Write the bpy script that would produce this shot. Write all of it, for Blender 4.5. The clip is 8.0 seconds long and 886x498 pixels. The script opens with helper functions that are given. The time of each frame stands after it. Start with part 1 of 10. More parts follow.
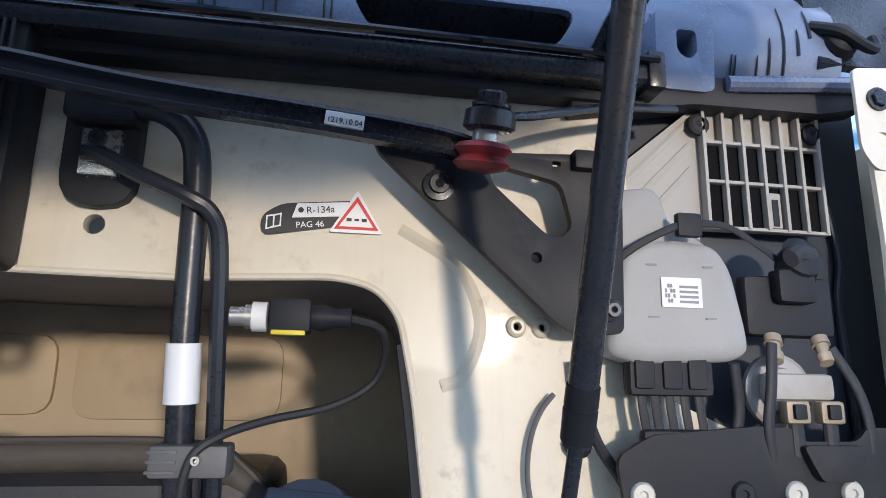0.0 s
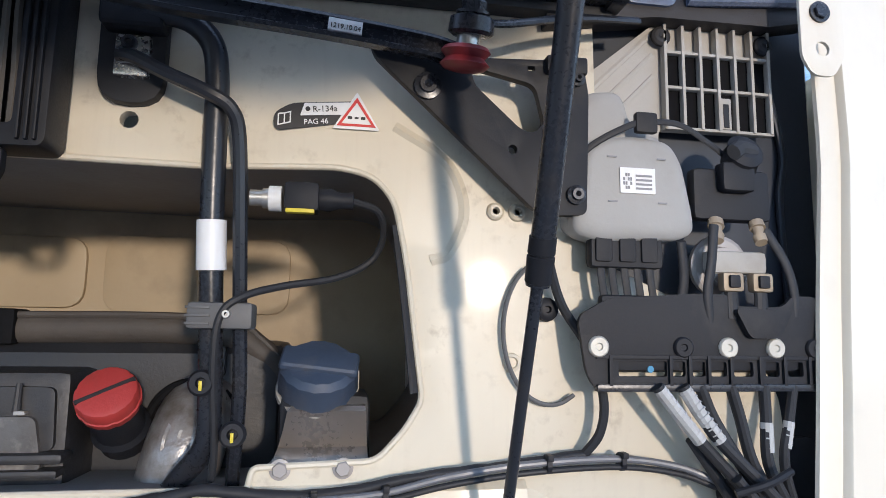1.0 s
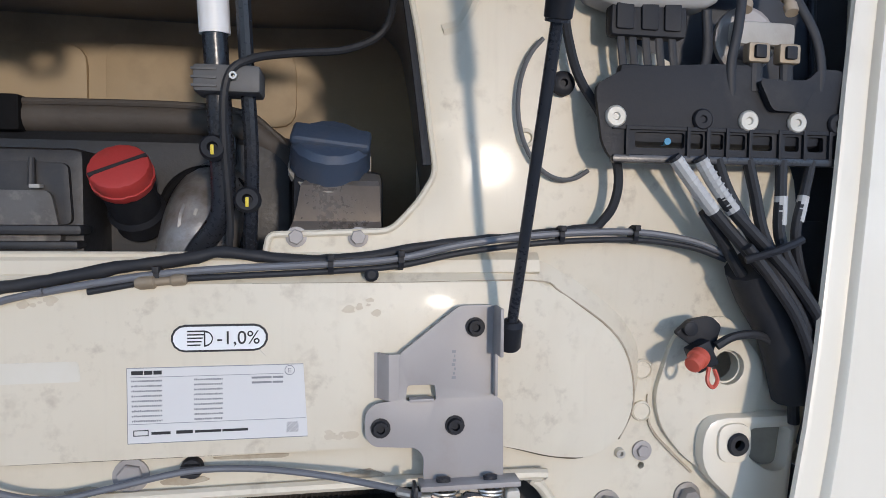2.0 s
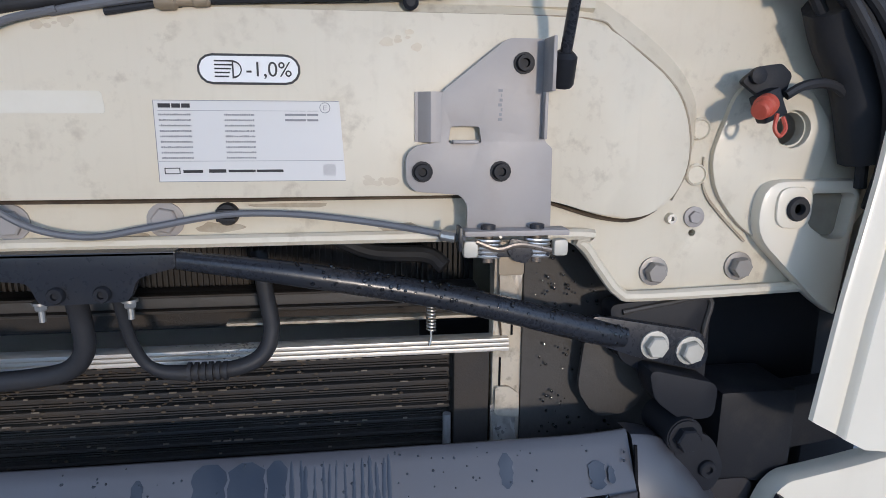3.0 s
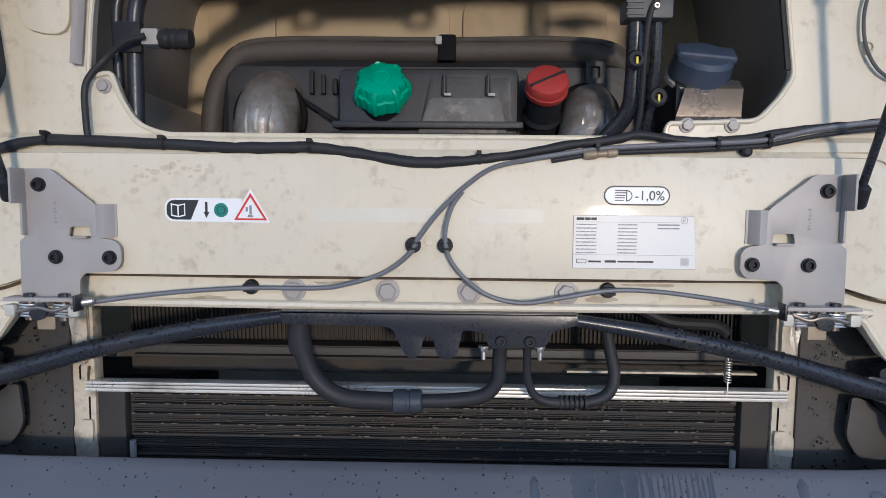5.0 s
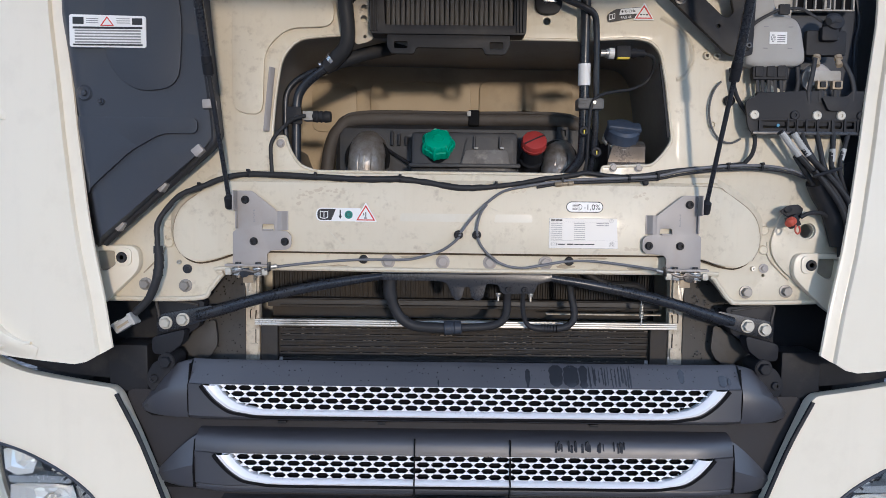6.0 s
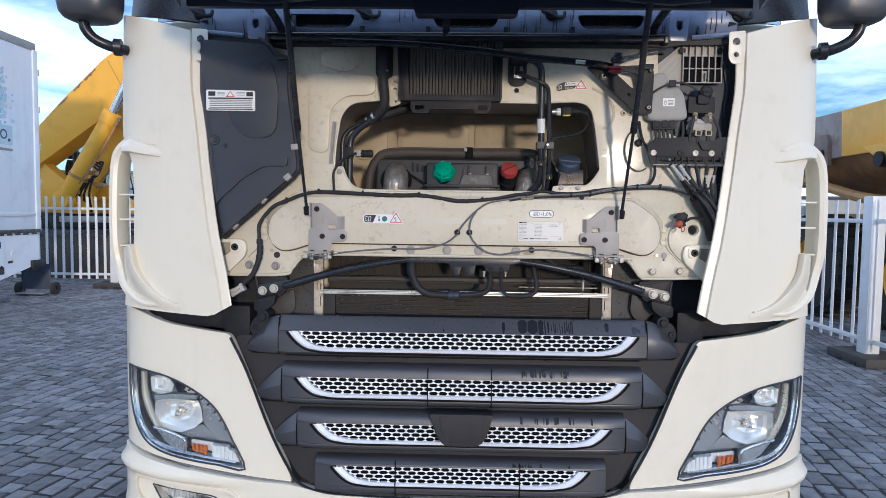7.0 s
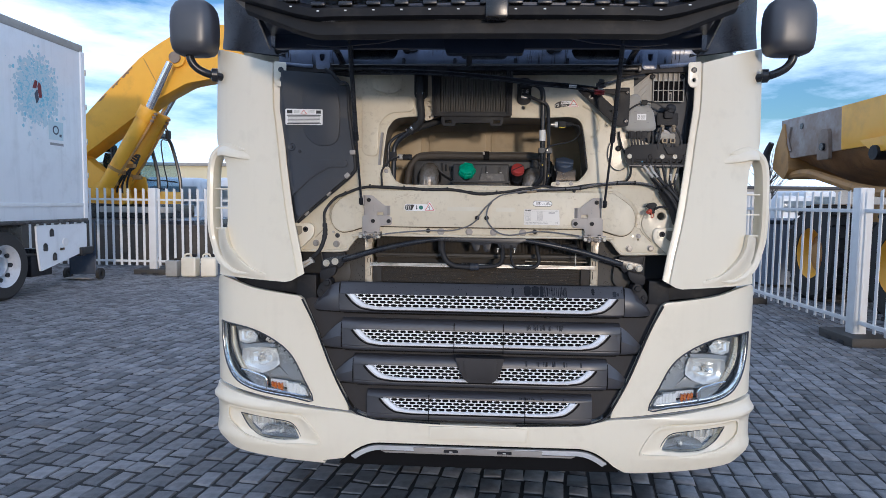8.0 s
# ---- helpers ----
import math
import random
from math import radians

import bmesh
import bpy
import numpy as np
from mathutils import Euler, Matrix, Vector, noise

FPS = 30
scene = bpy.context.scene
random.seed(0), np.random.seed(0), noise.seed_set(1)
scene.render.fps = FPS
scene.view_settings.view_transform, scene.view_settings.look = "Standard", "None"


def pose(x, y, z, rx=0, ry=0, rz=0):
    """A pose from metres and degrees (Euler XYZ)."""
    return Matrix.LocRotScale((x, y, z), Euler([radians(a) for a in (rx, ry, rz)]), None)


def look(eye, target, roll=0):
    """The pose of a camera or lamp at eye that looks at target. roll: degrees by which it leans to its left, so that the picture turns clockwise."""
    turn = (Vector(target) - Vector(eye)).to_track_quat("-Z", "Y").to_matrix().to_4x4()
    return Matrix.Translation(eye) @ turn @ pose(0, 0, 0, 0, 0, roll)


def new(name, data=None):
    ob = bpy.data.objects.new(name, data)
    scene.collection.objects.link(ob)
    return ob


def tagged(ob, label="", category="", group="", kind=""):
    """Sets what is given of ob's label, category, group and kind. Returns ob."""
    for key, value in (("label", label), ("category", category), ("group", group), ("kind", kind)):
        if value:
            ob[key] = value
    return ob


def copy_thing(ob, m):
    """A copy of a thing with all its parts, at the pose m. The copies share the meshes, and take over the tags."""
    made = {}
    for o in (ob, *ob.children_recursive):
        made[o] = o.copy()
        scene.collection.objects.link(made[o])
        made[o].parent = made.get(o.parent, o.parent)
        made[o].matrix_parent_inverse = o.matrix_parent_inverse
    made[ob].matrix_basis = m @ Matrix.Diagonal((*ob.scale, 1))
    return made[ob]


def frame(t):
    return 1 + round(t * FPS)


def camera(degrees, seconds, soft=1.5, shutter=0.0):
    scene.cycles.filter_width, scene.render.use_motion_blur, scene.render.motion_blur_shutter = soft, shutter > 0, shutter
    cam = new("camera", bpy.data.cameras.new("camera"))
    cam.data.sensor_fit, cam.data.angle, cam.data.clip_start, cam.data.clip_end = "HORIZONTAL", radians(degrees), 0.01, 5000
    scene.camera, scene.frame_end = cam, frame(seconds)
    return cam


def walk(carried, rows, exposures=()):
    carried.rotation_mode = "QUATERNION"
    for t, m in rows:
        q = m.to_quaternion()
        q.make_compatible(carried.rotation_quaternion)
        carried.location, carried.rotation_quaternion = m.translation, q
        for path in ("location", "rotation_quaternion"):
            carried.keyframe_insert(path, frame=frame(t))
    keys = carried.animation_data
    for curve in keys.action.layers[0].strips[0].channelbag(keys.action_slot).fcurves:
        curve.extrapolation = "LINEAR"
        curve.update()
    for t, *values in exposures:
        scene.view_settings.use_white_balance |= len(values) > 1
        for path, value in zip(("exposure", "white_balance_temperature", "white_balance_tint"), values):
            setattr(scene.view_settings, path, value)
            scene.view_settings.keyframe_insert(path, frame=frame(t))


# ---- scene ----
cam = camera(70.0, 8.0, 0.8)
PATH = [
    (0, (0.388, -0.539, 1.844), (0.704, 1.389, 2.272), 1.0),
    (0.5, (0.407, -0.602, 1.81), (0.733, 1.326, 2.229), 0.8),
    (1, (0.383, -0.619, 1.772), (0.719, 1.335, 2.033), 0.8),
    (1.2, (0.381, -0.62, 1.751), (0.722, 1.341, 1.95), 0.7),
    (2.3, (0.378, -0.598, 1.614), (0.687, 1.37, 1.432), 0.3),
    (2.5, (0.373, -0.596, 1.577), (0.668, 1.37, 1.357), 0.2),
    (3, (0.362, -0.578, 1.514), (0.621, 1.359, 1.089), 0.3),
    (3.5, (0.299, -0.557, 1.487), (0.501, 1.371, 0.996), 0.5),
    (4, (0.195, -0.555, 1.49), (0.266, 1.385, 1.01), 0.4),
    (4.5, (0.102, -0.606, 1.53), (0.018, 1.352, 1.13), 0.6),
    (5, (0.039, -0.831, 1.549), (-0.006, 1.16, 1.374), 0.5),
    (5.2, (0.033, -0.94, 1.556), (-0.022, 1.052, 1.393), 0.5),
    (6.3, (-0.069, -1.686, 1.519), (-0.06, 0.312, 1.428), 0.7),
    (6.5, (-0.043, -1.835, 1.505), (-0.054, 0.163, 1.435), 0.6),
    (7, (-0.011, -2.205, 1.551), (-0.063, -0.209, 1.434), 0.7),
    (7.5, (-0.065, -2.587, 1.568), (-0.122, -0.592, 1.436), 0.6),
    (8, (-0.021, -2.857, 1.549), (-0.126, -0.865, 1.402), 0.7),
]
walk(cam, [(t, look(eye, target, roll)) for t, eye, target, roll in PATH], [(0, 0.81, 5330, 14), (1.2, 0.72, 5400, 14), (2.5, 0.31, 5330, 14), (4, 0.36, 5340, 14), (5, 0.40, 5380, 14), (6.5, 0.28, 5420, 14), (7.5, 0.20, 5500, 14), (8, 0.06, 5560, 14)])

# ---- daylight: low warm sun ahead of the truck, broken cloud ----
SUN_AZ, SUN_EL = 13.5, 4.4
to_sun = Vector((math.sin(radians(SUN_AZ)) * math.cos(radians(SUN_EL)), -math.cos(radians(SUN_AZ)) * math.cos(radians(SUN_EL)), math.sin(radians(SUN_EL))))
sun_data = bpy.data.lights.new("sun", "SUN")
sun_data.energy, sun_data.angle, sun_data.color = 1.46, radians(3.6), (1.0, 0.78, 0.525)
sun_ob = new("sun", sun_data)
sun_ob.matrix_world = look(to_sun * 30, (0, 0, 0))

world = bpy.data.worlds.new("sky")
scene.world = world
world.use_nodes = True
wn, wl = world.node_tree.nodes, world.node_tree.links
wn.clear()
sky = wn.new("ShaderNodeTexSky")
sky.sky_type, sky.sun_disc, sky.sun_elevation, sky.sun_rotation = "NISHITA", False, radians(SUN_EL), radians(180 - SUN_AZ)
sky.air_density, sky.dust_density, sky.ozone_density = 1.0, 0.1, 3.0
coord = wn.new("ShaderNodeTexCoord")
squash = wn.new("ShaderNodeMapping")
squash.inputs["Scale"].default_value = (1.3, 1.3, 5.0)
cloud = wn.new("ShaderNodeTexNoise")
cloud.inputs["Scale"].default_value, cloud.inputs["Detail"].default_value, cloud.inputs["Roughness"].default_value = 2.2, 9, 0.58
ramp = wn.new("ShaderNodeValToRGB")
ramp.color_ramp.elements[0].position, ramp.color_ramp.elements[1].position = 0.40, 0.66
mix = wn.new("ShaderNodeMix")
mix.data_type = "RGBA"
mix.inputs["B"].default_value = (6.6, 7.4, 8.6, 1)
back = wn.new("ShaderNodeBackground")
back.inputs["Strength"].default_value = 0.215
wout = wn.new("ShaderNodeOutputWorld")
wl.new(coord.outputs["Generated"], squash.inputs["Vector"])
wl.new(squash.outputs["Vector"], cloud.inputs["Vector"])
wl.new(cloud.outputs["Fac"], ramp.inputs["Fac"])
wl.new(ramp.outputs["Color"], mix.inputs["Factor"])
wl.new(sky.outputs["Color"], mix.inputs["A"])
wl.new(mix.outputs["Result"], back.inputs["Color"])
wl.new(back.outputs["Background"], wout.inputs["Surface"])

# ---- materials ----
def material(name, color, rough=0.5, metal=0.0, second=None, scale=6.0, amount=0.5, bump=0.0, grain=120.0, dirt=None, dirt_amount=0.0,
             dirt_scale=3.0, coat=0.0, vary=0.0, rough_vary=0.12, spec=0.5, island=False, stain=None, stain_amount=0.4, stain_scale=24.0, streak=0.0):
    """A principled surface: two colours mixed by broad noise, fine grain in relief and gloss, and dirt in patches."""
    m = bpy.data.materials.new(name)
    m.use_nodes = True
    n, l = m.node_tree.nodes, m.node_tree.links
    p = n["Principled BSDF"]
    p.inputs["Metallic"].default_value, p.inputs["Coat Weight"].default_value = metal, coat
    p.inputs["Coat Roughness"].default_value = 0.08
    p.inputs["Specular IOR Level"].default_value = spec
    tc = n.new("ShaderNodeTexCoord")

    def noise_fac(sc, detail, low, high, offset=0.0, stretch=(1, 1, 1)):
        mp = n.new("ShaderNodeMapping")
        mp.inputs["Scale"].default_value = stretch
        mp.inputs["Location"].default_value = (offset, offset * 0.7, offset * 1.3)
        l.new(tc.outputs["Object"], mp.inputs["Vector"])
        t = n.new("ShaderNodeTexNoise")
        t.inputs["Scale"].default_value, t.inputs["Detail"].default_value, t.inputs["Roughness"].default_value = sc, detail, 0.6
        l.new(mp.outputs["Vector"], t.inputs["Vector"])
        r = n.new("ShaderNodeMapRange")
        r.inputs["From Min"].default_value, r.inputs["From Max"].default_value = low, high
        l.new(t.outputs["Fac"], r.inputs["Value"])
        return r.outputs["Result"], t.outputs["Fac"]

    def blend(fac, a, b, strength=1.0):
        x = n.new("ShaderNodeMix")
        x.data_type = "RGBA"
        if strength < 1.0:
            k = n.new("ShaderNodeMath")
            k.operation = "MULTIPLY"
            k.inputs[1].default_value = strength
            l.new(fac, k.inputs[0])
            fac = k.outputs[0]
        l.new(fac, x.inputs["Factor"])
        for key, v in (("A", a), ("B", b)):
            if isinstance(v, tuple):
                x.inputs[key].default_value = (*v, 1)
            else:
                l.new(v, x.inputs[key])
        return x.outputs["Result"]

    second = second or tuple(c * 0.82 for c in color)
    broad, _ = noise_fac(scale, 5, 0.35, 0.68)
    c = blend(broad, color, second, amount)
    if dirt:
        d, _ = noise_fac(dirt_scale, 8, 0.52, 0.74, 3.7)
        c = blend(d, c, dirt, dirt_amount)
    if stain:
        d, _ = noise_fac(stain_scale, 6, 0.52, 0.70, 8.3)
        gate, _ = noise_fac(stain_scale * 0.14, 3, 0.42, 0.60, 5.1)
        both = n.new("ShaderNodeMath")
        both.operation = "MULTIPLY"
        l.new(d, both.inputs[0])
        l.new(gate, both.inputs[1])
        c = blend(both.outputs[0], c, stain, stain_amount)
        if streak:
            d, _ = noise_fac(stain_scale * 1.6, 4, 0.54, 0.74, 2.2, (1.0, 1.0, 0.07))
            c = blend(d, c, stain, streak)
    if vary:
        h = n.new("ShaderNodeHueSaturation")
        r = n.new("ShaderNodeMapRange")
        r.inputs["To Min"].default_value, r.inputs["To Max"].default_value = 1 - vary, 1 + vary
        if island:
            g = n.new("ShaderNodeNewGeometry")
            l.new(g.outputs["Random Per Island"], r.inputs["Value"])
        else:
            g = n.new("ShaderNodeObjectInfo")
            l.new(g.outputs["Random"], r.inputs["Value"])
        l.new(r.outputs["Result"], h.inputs["Value"])
        l.new(c, h.inputs["Color"])
        c = h.outputs["Color"]
    l.new(c, p.inputs["Base Color"])
    fine, raw = noise_fac(grain, 4, 0.3, 0.7, 1.9)
    r = n.new("ShaderNodeMapRange")
    r.inputs["To Min"].default_value, r.inputs["To Max"].default_value = max(0.02, rough - rough_vary), min(1.0, rough + rough_vary)
    mixr = n.new("ShaderNodeMath")
    mixr.operation = "MULTIPLY_ADD"
    mixr.inputs[1].default_value = 0.5
    l.new(broad, mixr.inputs[0])
    half = n.new("ShaderNodeMath")
    half.operation = "MULTIPLY"
    half.inputs[1].default_value = 0.5
    l.new(fine, half.inputs[0])
    l.new(half.outputs[0], mixr.inputs[2])
    l.new(mixr.outputs[0], r.inputs["Value"])
    l.new(r.outputs["Result"], p.inputs["Roughness"])
    if bump:
        b = n.new("ShaderNodeBump")
        b.inputs["Strength"].default_value, b.inputs["Distance"].default_value = bump, 0.002
        l.new(raw, b.inputs["Height"])
        l.new(b.outputs["Normal"], p.inputs["Normal"])
    return m


def glass(name, color=(0.95, 0.97, 0.98), rough=0.02, alpha=0.0):
    m = bpy.data.materials.new(name)
    m.use_nodes = True
    p = m.node_tree.nodes["Principled BSDF"]
    p.inputs["Base Color"].default_value = (*color, 1)
    p.inputs["Roughness"].default_value, p.inputs["IOR"].default_value = rough, 1.45
    p.inputs["Transmission Weight"].default_value = 1.0
    return m


def thin_pane(name, color):
    """A thin clear sheet: light goes straight through, with a glossy face."""
    m = bpy.data.materials.new(name)
    m.use_nodes = True
    n, l = m.node_tree.nodes, m.node_tree.links
    n.clear()
    clear, gloss, both, fres, out = (n.new(k) for k in ("ShaderNodeBsdfTransparent", "ShaderNodeBsdfGlossy", "ShaderNodeMixShader", "ShaderNodeLayerWeight", "ShaderNodeOutputMaterial"))
    scale_ = n.new("ShaderNodeMath")
    scale_.operation, scale_.inputs[1].default_value, scale_.inputs[2].default_value = "MULTIPLY_ADD", 0.3, 0.03
    clear.inputs["Color"].default_value = (*color, 1)
    gloss.inputs["Roughness"].default_value = 0.03
    fres.inputs["Blend"].default_value = 0.15
    l.new(fres.outputs["Facing"], scale_.inputs[0])
    l.new(scale_.outputs[0], both.inputs["Fac"])
    l.new(clear.outputs["BSDF"], both.inputs[1])
    l.new(gloss.outputs["BSDF"], both.inputs[2])
    l.new(both.outputs["Shader"], out.inputs["Surface"])
    return m


CREAM = material("cream_paint", (0.835, 0.765, 0.615), 0.34, second=(0.815, 0.74, 0.585), scale=2.0, amount=0.5, bump=0.012, grain=300, coat=0.22, rough_vary=0.04, stain=(0.50, 0.44, 0.33), stain_amount=0.16, stain_scale=14.0, streak=0.06)
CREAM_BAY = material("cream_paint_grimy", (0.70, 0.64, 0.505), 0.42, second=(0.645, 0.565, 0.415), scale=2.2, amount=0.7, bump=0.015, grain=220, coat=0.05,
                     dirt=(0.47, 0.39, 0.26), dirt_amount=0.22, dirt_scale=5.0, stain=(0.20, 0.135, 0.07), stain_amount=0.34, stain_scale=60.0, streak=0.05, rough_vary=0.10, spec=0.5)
BLACK = material("black_plastic", (0.016, 0.017, 0.021), 0.52, second=(0.024, 0.025, 0.029), bump=0.08, grain=500, dirt=(0.10, 0.09, 0.075), dirt_amount=0.34, dirt_scale=9, spec=0.22)
GRILLE = material("grained_charcoal_plastic", (0.045, 0.045, 0.053), 0.44, second=(0.055, 0.055, 0.063), bump=0.05, grain=900, dirt=(0.060, 0.055, 0.052), dirt_amount=0.35, dirt_scale=3, spec=1.0)
SURROUND = material("matt_charcoal_surround", (0.026, 0.024, 0.026), 0.6, second=(0.034, 0.032, 0.034), bump=0.2, grain=600, dirt=(0.06, 0.052, 0.046), dirt_amount=0.35, dirt_scale=4, spec=0.4)
RUBBER = material("black_rubber", (0.028, 0.029, 0.033), 0.55, second=(0.030, 0.030, 0.030), bump=0.1, grain=260, dirt=(0.085, 0.075, 0.062), dirt_amount=0.28, dirt_scale=14, spec=0.28)
SATIN = material("satin_black_steel", (0.018, 0.020, 0.026), 0.30, second=(0.026, 0.029, 0.036), bump=0.08, grain=240, dirt=(0.10, 0.085, 0.065), dirt_amount=0.25, dirt_scale=12)
COVER = material("slate_grey_plastic", (0.040, 0.047, 0.062), 0.46, second=(0.054, 0.060, 0.074), scale=4, bump=0.1, grain=400, dirt=(0.10, 0.09, 0.072), dirt_amount=0.28, dirt_scale=4, spec=0.3)
ZINC = material("galvanised_steel", (0.37, 0.345, 0.325), 0.50, metal=0.12, second=(0.33, 0.305, 0.285), scale=4, bump=0.015, grain=320, dirt=(0.26, 0.20, 0.15), dirt_amount=0.30, dirt_scale=12)
BOLT_STEEL = material("dull_steel_bolt", (0.30, 0.285, 0.265), 0.42, metal=0.35, second=(0.24, 0.22, 0.20), scale=30, bump=0.03, grain=300, dirt=(0.16, 0.12, 0.08), dirt_amount=0.4, dirt_scale=30)
PALE_ZINC = material("weathered_pale_zinc", (0.55, 0.53, 0.46), 0.5, metal=0.2, second=(0.42, 0.39, 0.33), scale=30, bump=0.1, grain=300)
STEEL = material("zinc_plated_bolt", (0.55, 0.54, 0.50), 0.36, metal=0.8, second=(0.42, 0.40, 0.37), scale=40, bump=0.1, grain=300, dirt=(0.28, 0.22, 0.15), dirt_amount=0.35, dirt_scale=30)
ALU = material("raw_aluminium", (0.80, 0.77, 0.72), 0.26, metal=0.9, second=(0.62, 0.58, 0.52), scale=9, bump=0.05, grain=200, dirt=(0.22, 0.17, 0.11), dirt_amount=0.4, dirt_scale=14)
CHROME = material("bright_chrome", (0.92, 0.92, 0.92), 0.10, metal=0.9, second=(0.76, 0.77, 0.79), rough_vary=0.05)
MIRRORED = material("mirrored_reflector", (0.98, 0.97, 0.94), 0.16, metal=0.5, second=(0.92, 0.91, 0.90), rough_vary=0.03)
SLEEVE = material("dusty_white_sleeve", (0.52, 0.52, 0.50), 0.55, second=(0.36, 0.355, 0.34), scale=40, amount=0.7)
RAIL = material("scuffed_bright_rail", (0.86, 0.82, 0.74), 0.34, metal=0.45, second=(0.66, 0.60, 0.50), scale=7, bump=0.03, grain=160, dirt=(0.10, 0.07, 0.04), dirt_amount=0.75, dirt_scale=10)
WHITE_GLOSS = material("glossy_white_lens", (0.90, 0.90, 0.89), 0.12, second=(0.86, 0.86, 0.85), rough_vary=0.03, coat=0.5)
WHITE_PLASTIC = material("white_plastic", (0.80, 0.80, 0.78), 0.40, second=(0.72, 0.72, 0.69))
PAPER = material("white_sticker_film", (0.86, 0.86, 0.85), 0.42, second=(0.82, 0.82, 0.82), rough_vary=0.05)
INK = material("black_print", (0.02, 0.02, 0.022), 0.5)
GREY_INK = material("grey_print", (0.26, 0.26, 0.27), 0.5)
PALE_INK = material("faded_grey_print", (0.48, 0.47, 0.45), 0.5)
RED_INK = material("red_print", (0.62, 0.03, 0.025), 0.5)
TEAL_INK = material("teal_print", (0.01, 0.22, 0.18), 0.5)
RED_CAP = material("weathered_red_plastic", (0.44, 0.045, 0.038), 0.46, second=(0.33, 0.04, 0.034), bump=0.12, grain=260, dirt=(0.16, 0.07, 0.05), dirt_amount=0.5, dirt_scale=22)
GREEN_CAP = material("green_plastic", (0.008, 0.36, 0.21), 0.42, second=(0.006, 0.28, 0.17), bump=0.06, grain=260, dirt=(0.02, 0.10, 0.07), dirt_amount=0.4, dirt_scale=20)
BLUE_CAP = material("faded_blue_plastic", (0.042, 0.060, 0.098), 0.52, second=(0.060, 0.078, 0.115), bump=0.15, grain=260, dirt=(0.13, 0.12, 0.11), dirt_amount=0.4, dirt_scale=20)
RED_RUBBER = material("dark_red_rubber", (0.17, 0.014, 0.018), 0.55)
ORANGE_CAP = material("orange_red_plastic", (0.55, 0.10, 0.055), 0.5, second=(0.45, 0.08, 0.05))
YELLOW_TAG = material("yellow_plastic", (0.75, 0.60, 0.03), 0.45)
BRASS = material("brass_fitting", (0.34, 0.27, 0.18), 0.5, metal=0.25, second=(0.24, 0.19, 0.13), scale=30)
PALE_PLASTIC = material("dusty_beige_plastic", (0.47, 0.445, 0.395), 0.6, second=(0.39, 0.365, 0.32), bump=0.15, grain=260, dirt=(0.2, 0.16, 0.11), dirt_amount=0.4, dirt_scale=10)
GREY_PLASTIC = material("dusty_grey_plastic", (0.40, 0.39, 0.365), 0.58, second=(0.33, 0.315, 0.29), bump=0.12, grain=240, dirt=(0.24, 0.21, 0.16), dirt_amount=0.35, dirt_scale=9)
DULL_FIN = material("dull_bent_fin", (0.20, 0.165, 0.12), 0.6, second=(0.10, 0.08, 0.06), scale=30, amount=0.8)
FOIL_TAPE = material("stained_foil_tape", (0.66, 0.62, 0.55), 0.34, metal=0.5, second=(0.40, 0.33, 0.24), scale=26, amount=0.8, bump=0.5, grain=60, dirt=(0.10, 0.06, 0.03), dirt_amount=0.6, dirt_scale=30)
LABEL_FILM = material("pale_label_film", (0.70, 0.685, 0.655), 0.36, second=(0.67, 0.655, 0.62), scale=5, rough_vary=0.05)
STAIN = material("faint_brown_stain", (0.56, 0.48, 0.35), 0.42, second=(0.62, 0.55, 0.42), scale=60, amount=0.8)
FILM = material("pale_film_residue", (0.755, 0.71, 0.60), 0.20, second=(0.70, 0.645, 0.52), scale=14, amount=0.8, rough_vary=0.06, coat=0.4)
WARM_TRIM = material("warm_silver_trim", (0.72, 0.64, 0.50), 0.30, metal=0.55, second=(0.62, 0.54, 0.42), rough_vary=0.05)
POCKET_GREY = material("grimy_cream_paint", (0.40, 0.37, 0.30), 0.5, second=(0.24, 0.215, 0.17), scale=14, amount=0.8, bump=0.05, grain=200)
PLUG_GREY = material("worn_grey_connector", (0.50, 0.49, 0.46), 0.42, second=(0.34, 0.325, 0.29), scale=50, amount=0.8, bump=0.05, grain=200)
PLEAT = material("dusty_filter_pleat", (0.115, 0.105, 0.090), 0.7, second=(0.075, 0.066, 0.055), scale=9, bump=0.2, grain=300)
CLAMP_GREY = material("dusty_dark_grey_plastic", (0.10, 0.10, 0.10), 0.55, second=(0.15, 0.145, 0.14), scale=18, bump=0.1, grain=260)
CABLE_GREY = material("grey_cable_sheath", (0.16, 0.163, 0.175), 0.42, second=(0.12, 0.124, 0.13))
FOIL = material("crinkled_foil_sleeve", (0.42, 0.40, 0.375), 0.36, metal=0.5, second=(0.17, 0.14, 0.11), scale=34, amount=0.9, bump=1.0, grain=42, dirt=(0.2, 0.14, 0.09), dirt_amount=0.5, dirt_scale=16)
CORE = material("sooty_radiator_core", (0.034, 0.033, 0.033), 0.66, second=(0.066, 0.053, 0.040), scale=8, amount=0.7, bump=0.3, grain=320, spec=0.25, dirt=(0.075, 0.055, 0.035), dirt_amount=0.5, dirt_scale=16)
FRAME_TAN = material("dusty_cream_frame", (0.60, 0.53, 0.41), 0.5, second=(0.42, 0.34, 0.24), scale=16, bump=0.25, grain=160, dirt=(0.09, 0.055, 0.03), dirt_amount=0.8, dirt_scale=26, stain=(0.05, 0.035, 0.02), stain_amount=0.7, stain_scale=70.0)
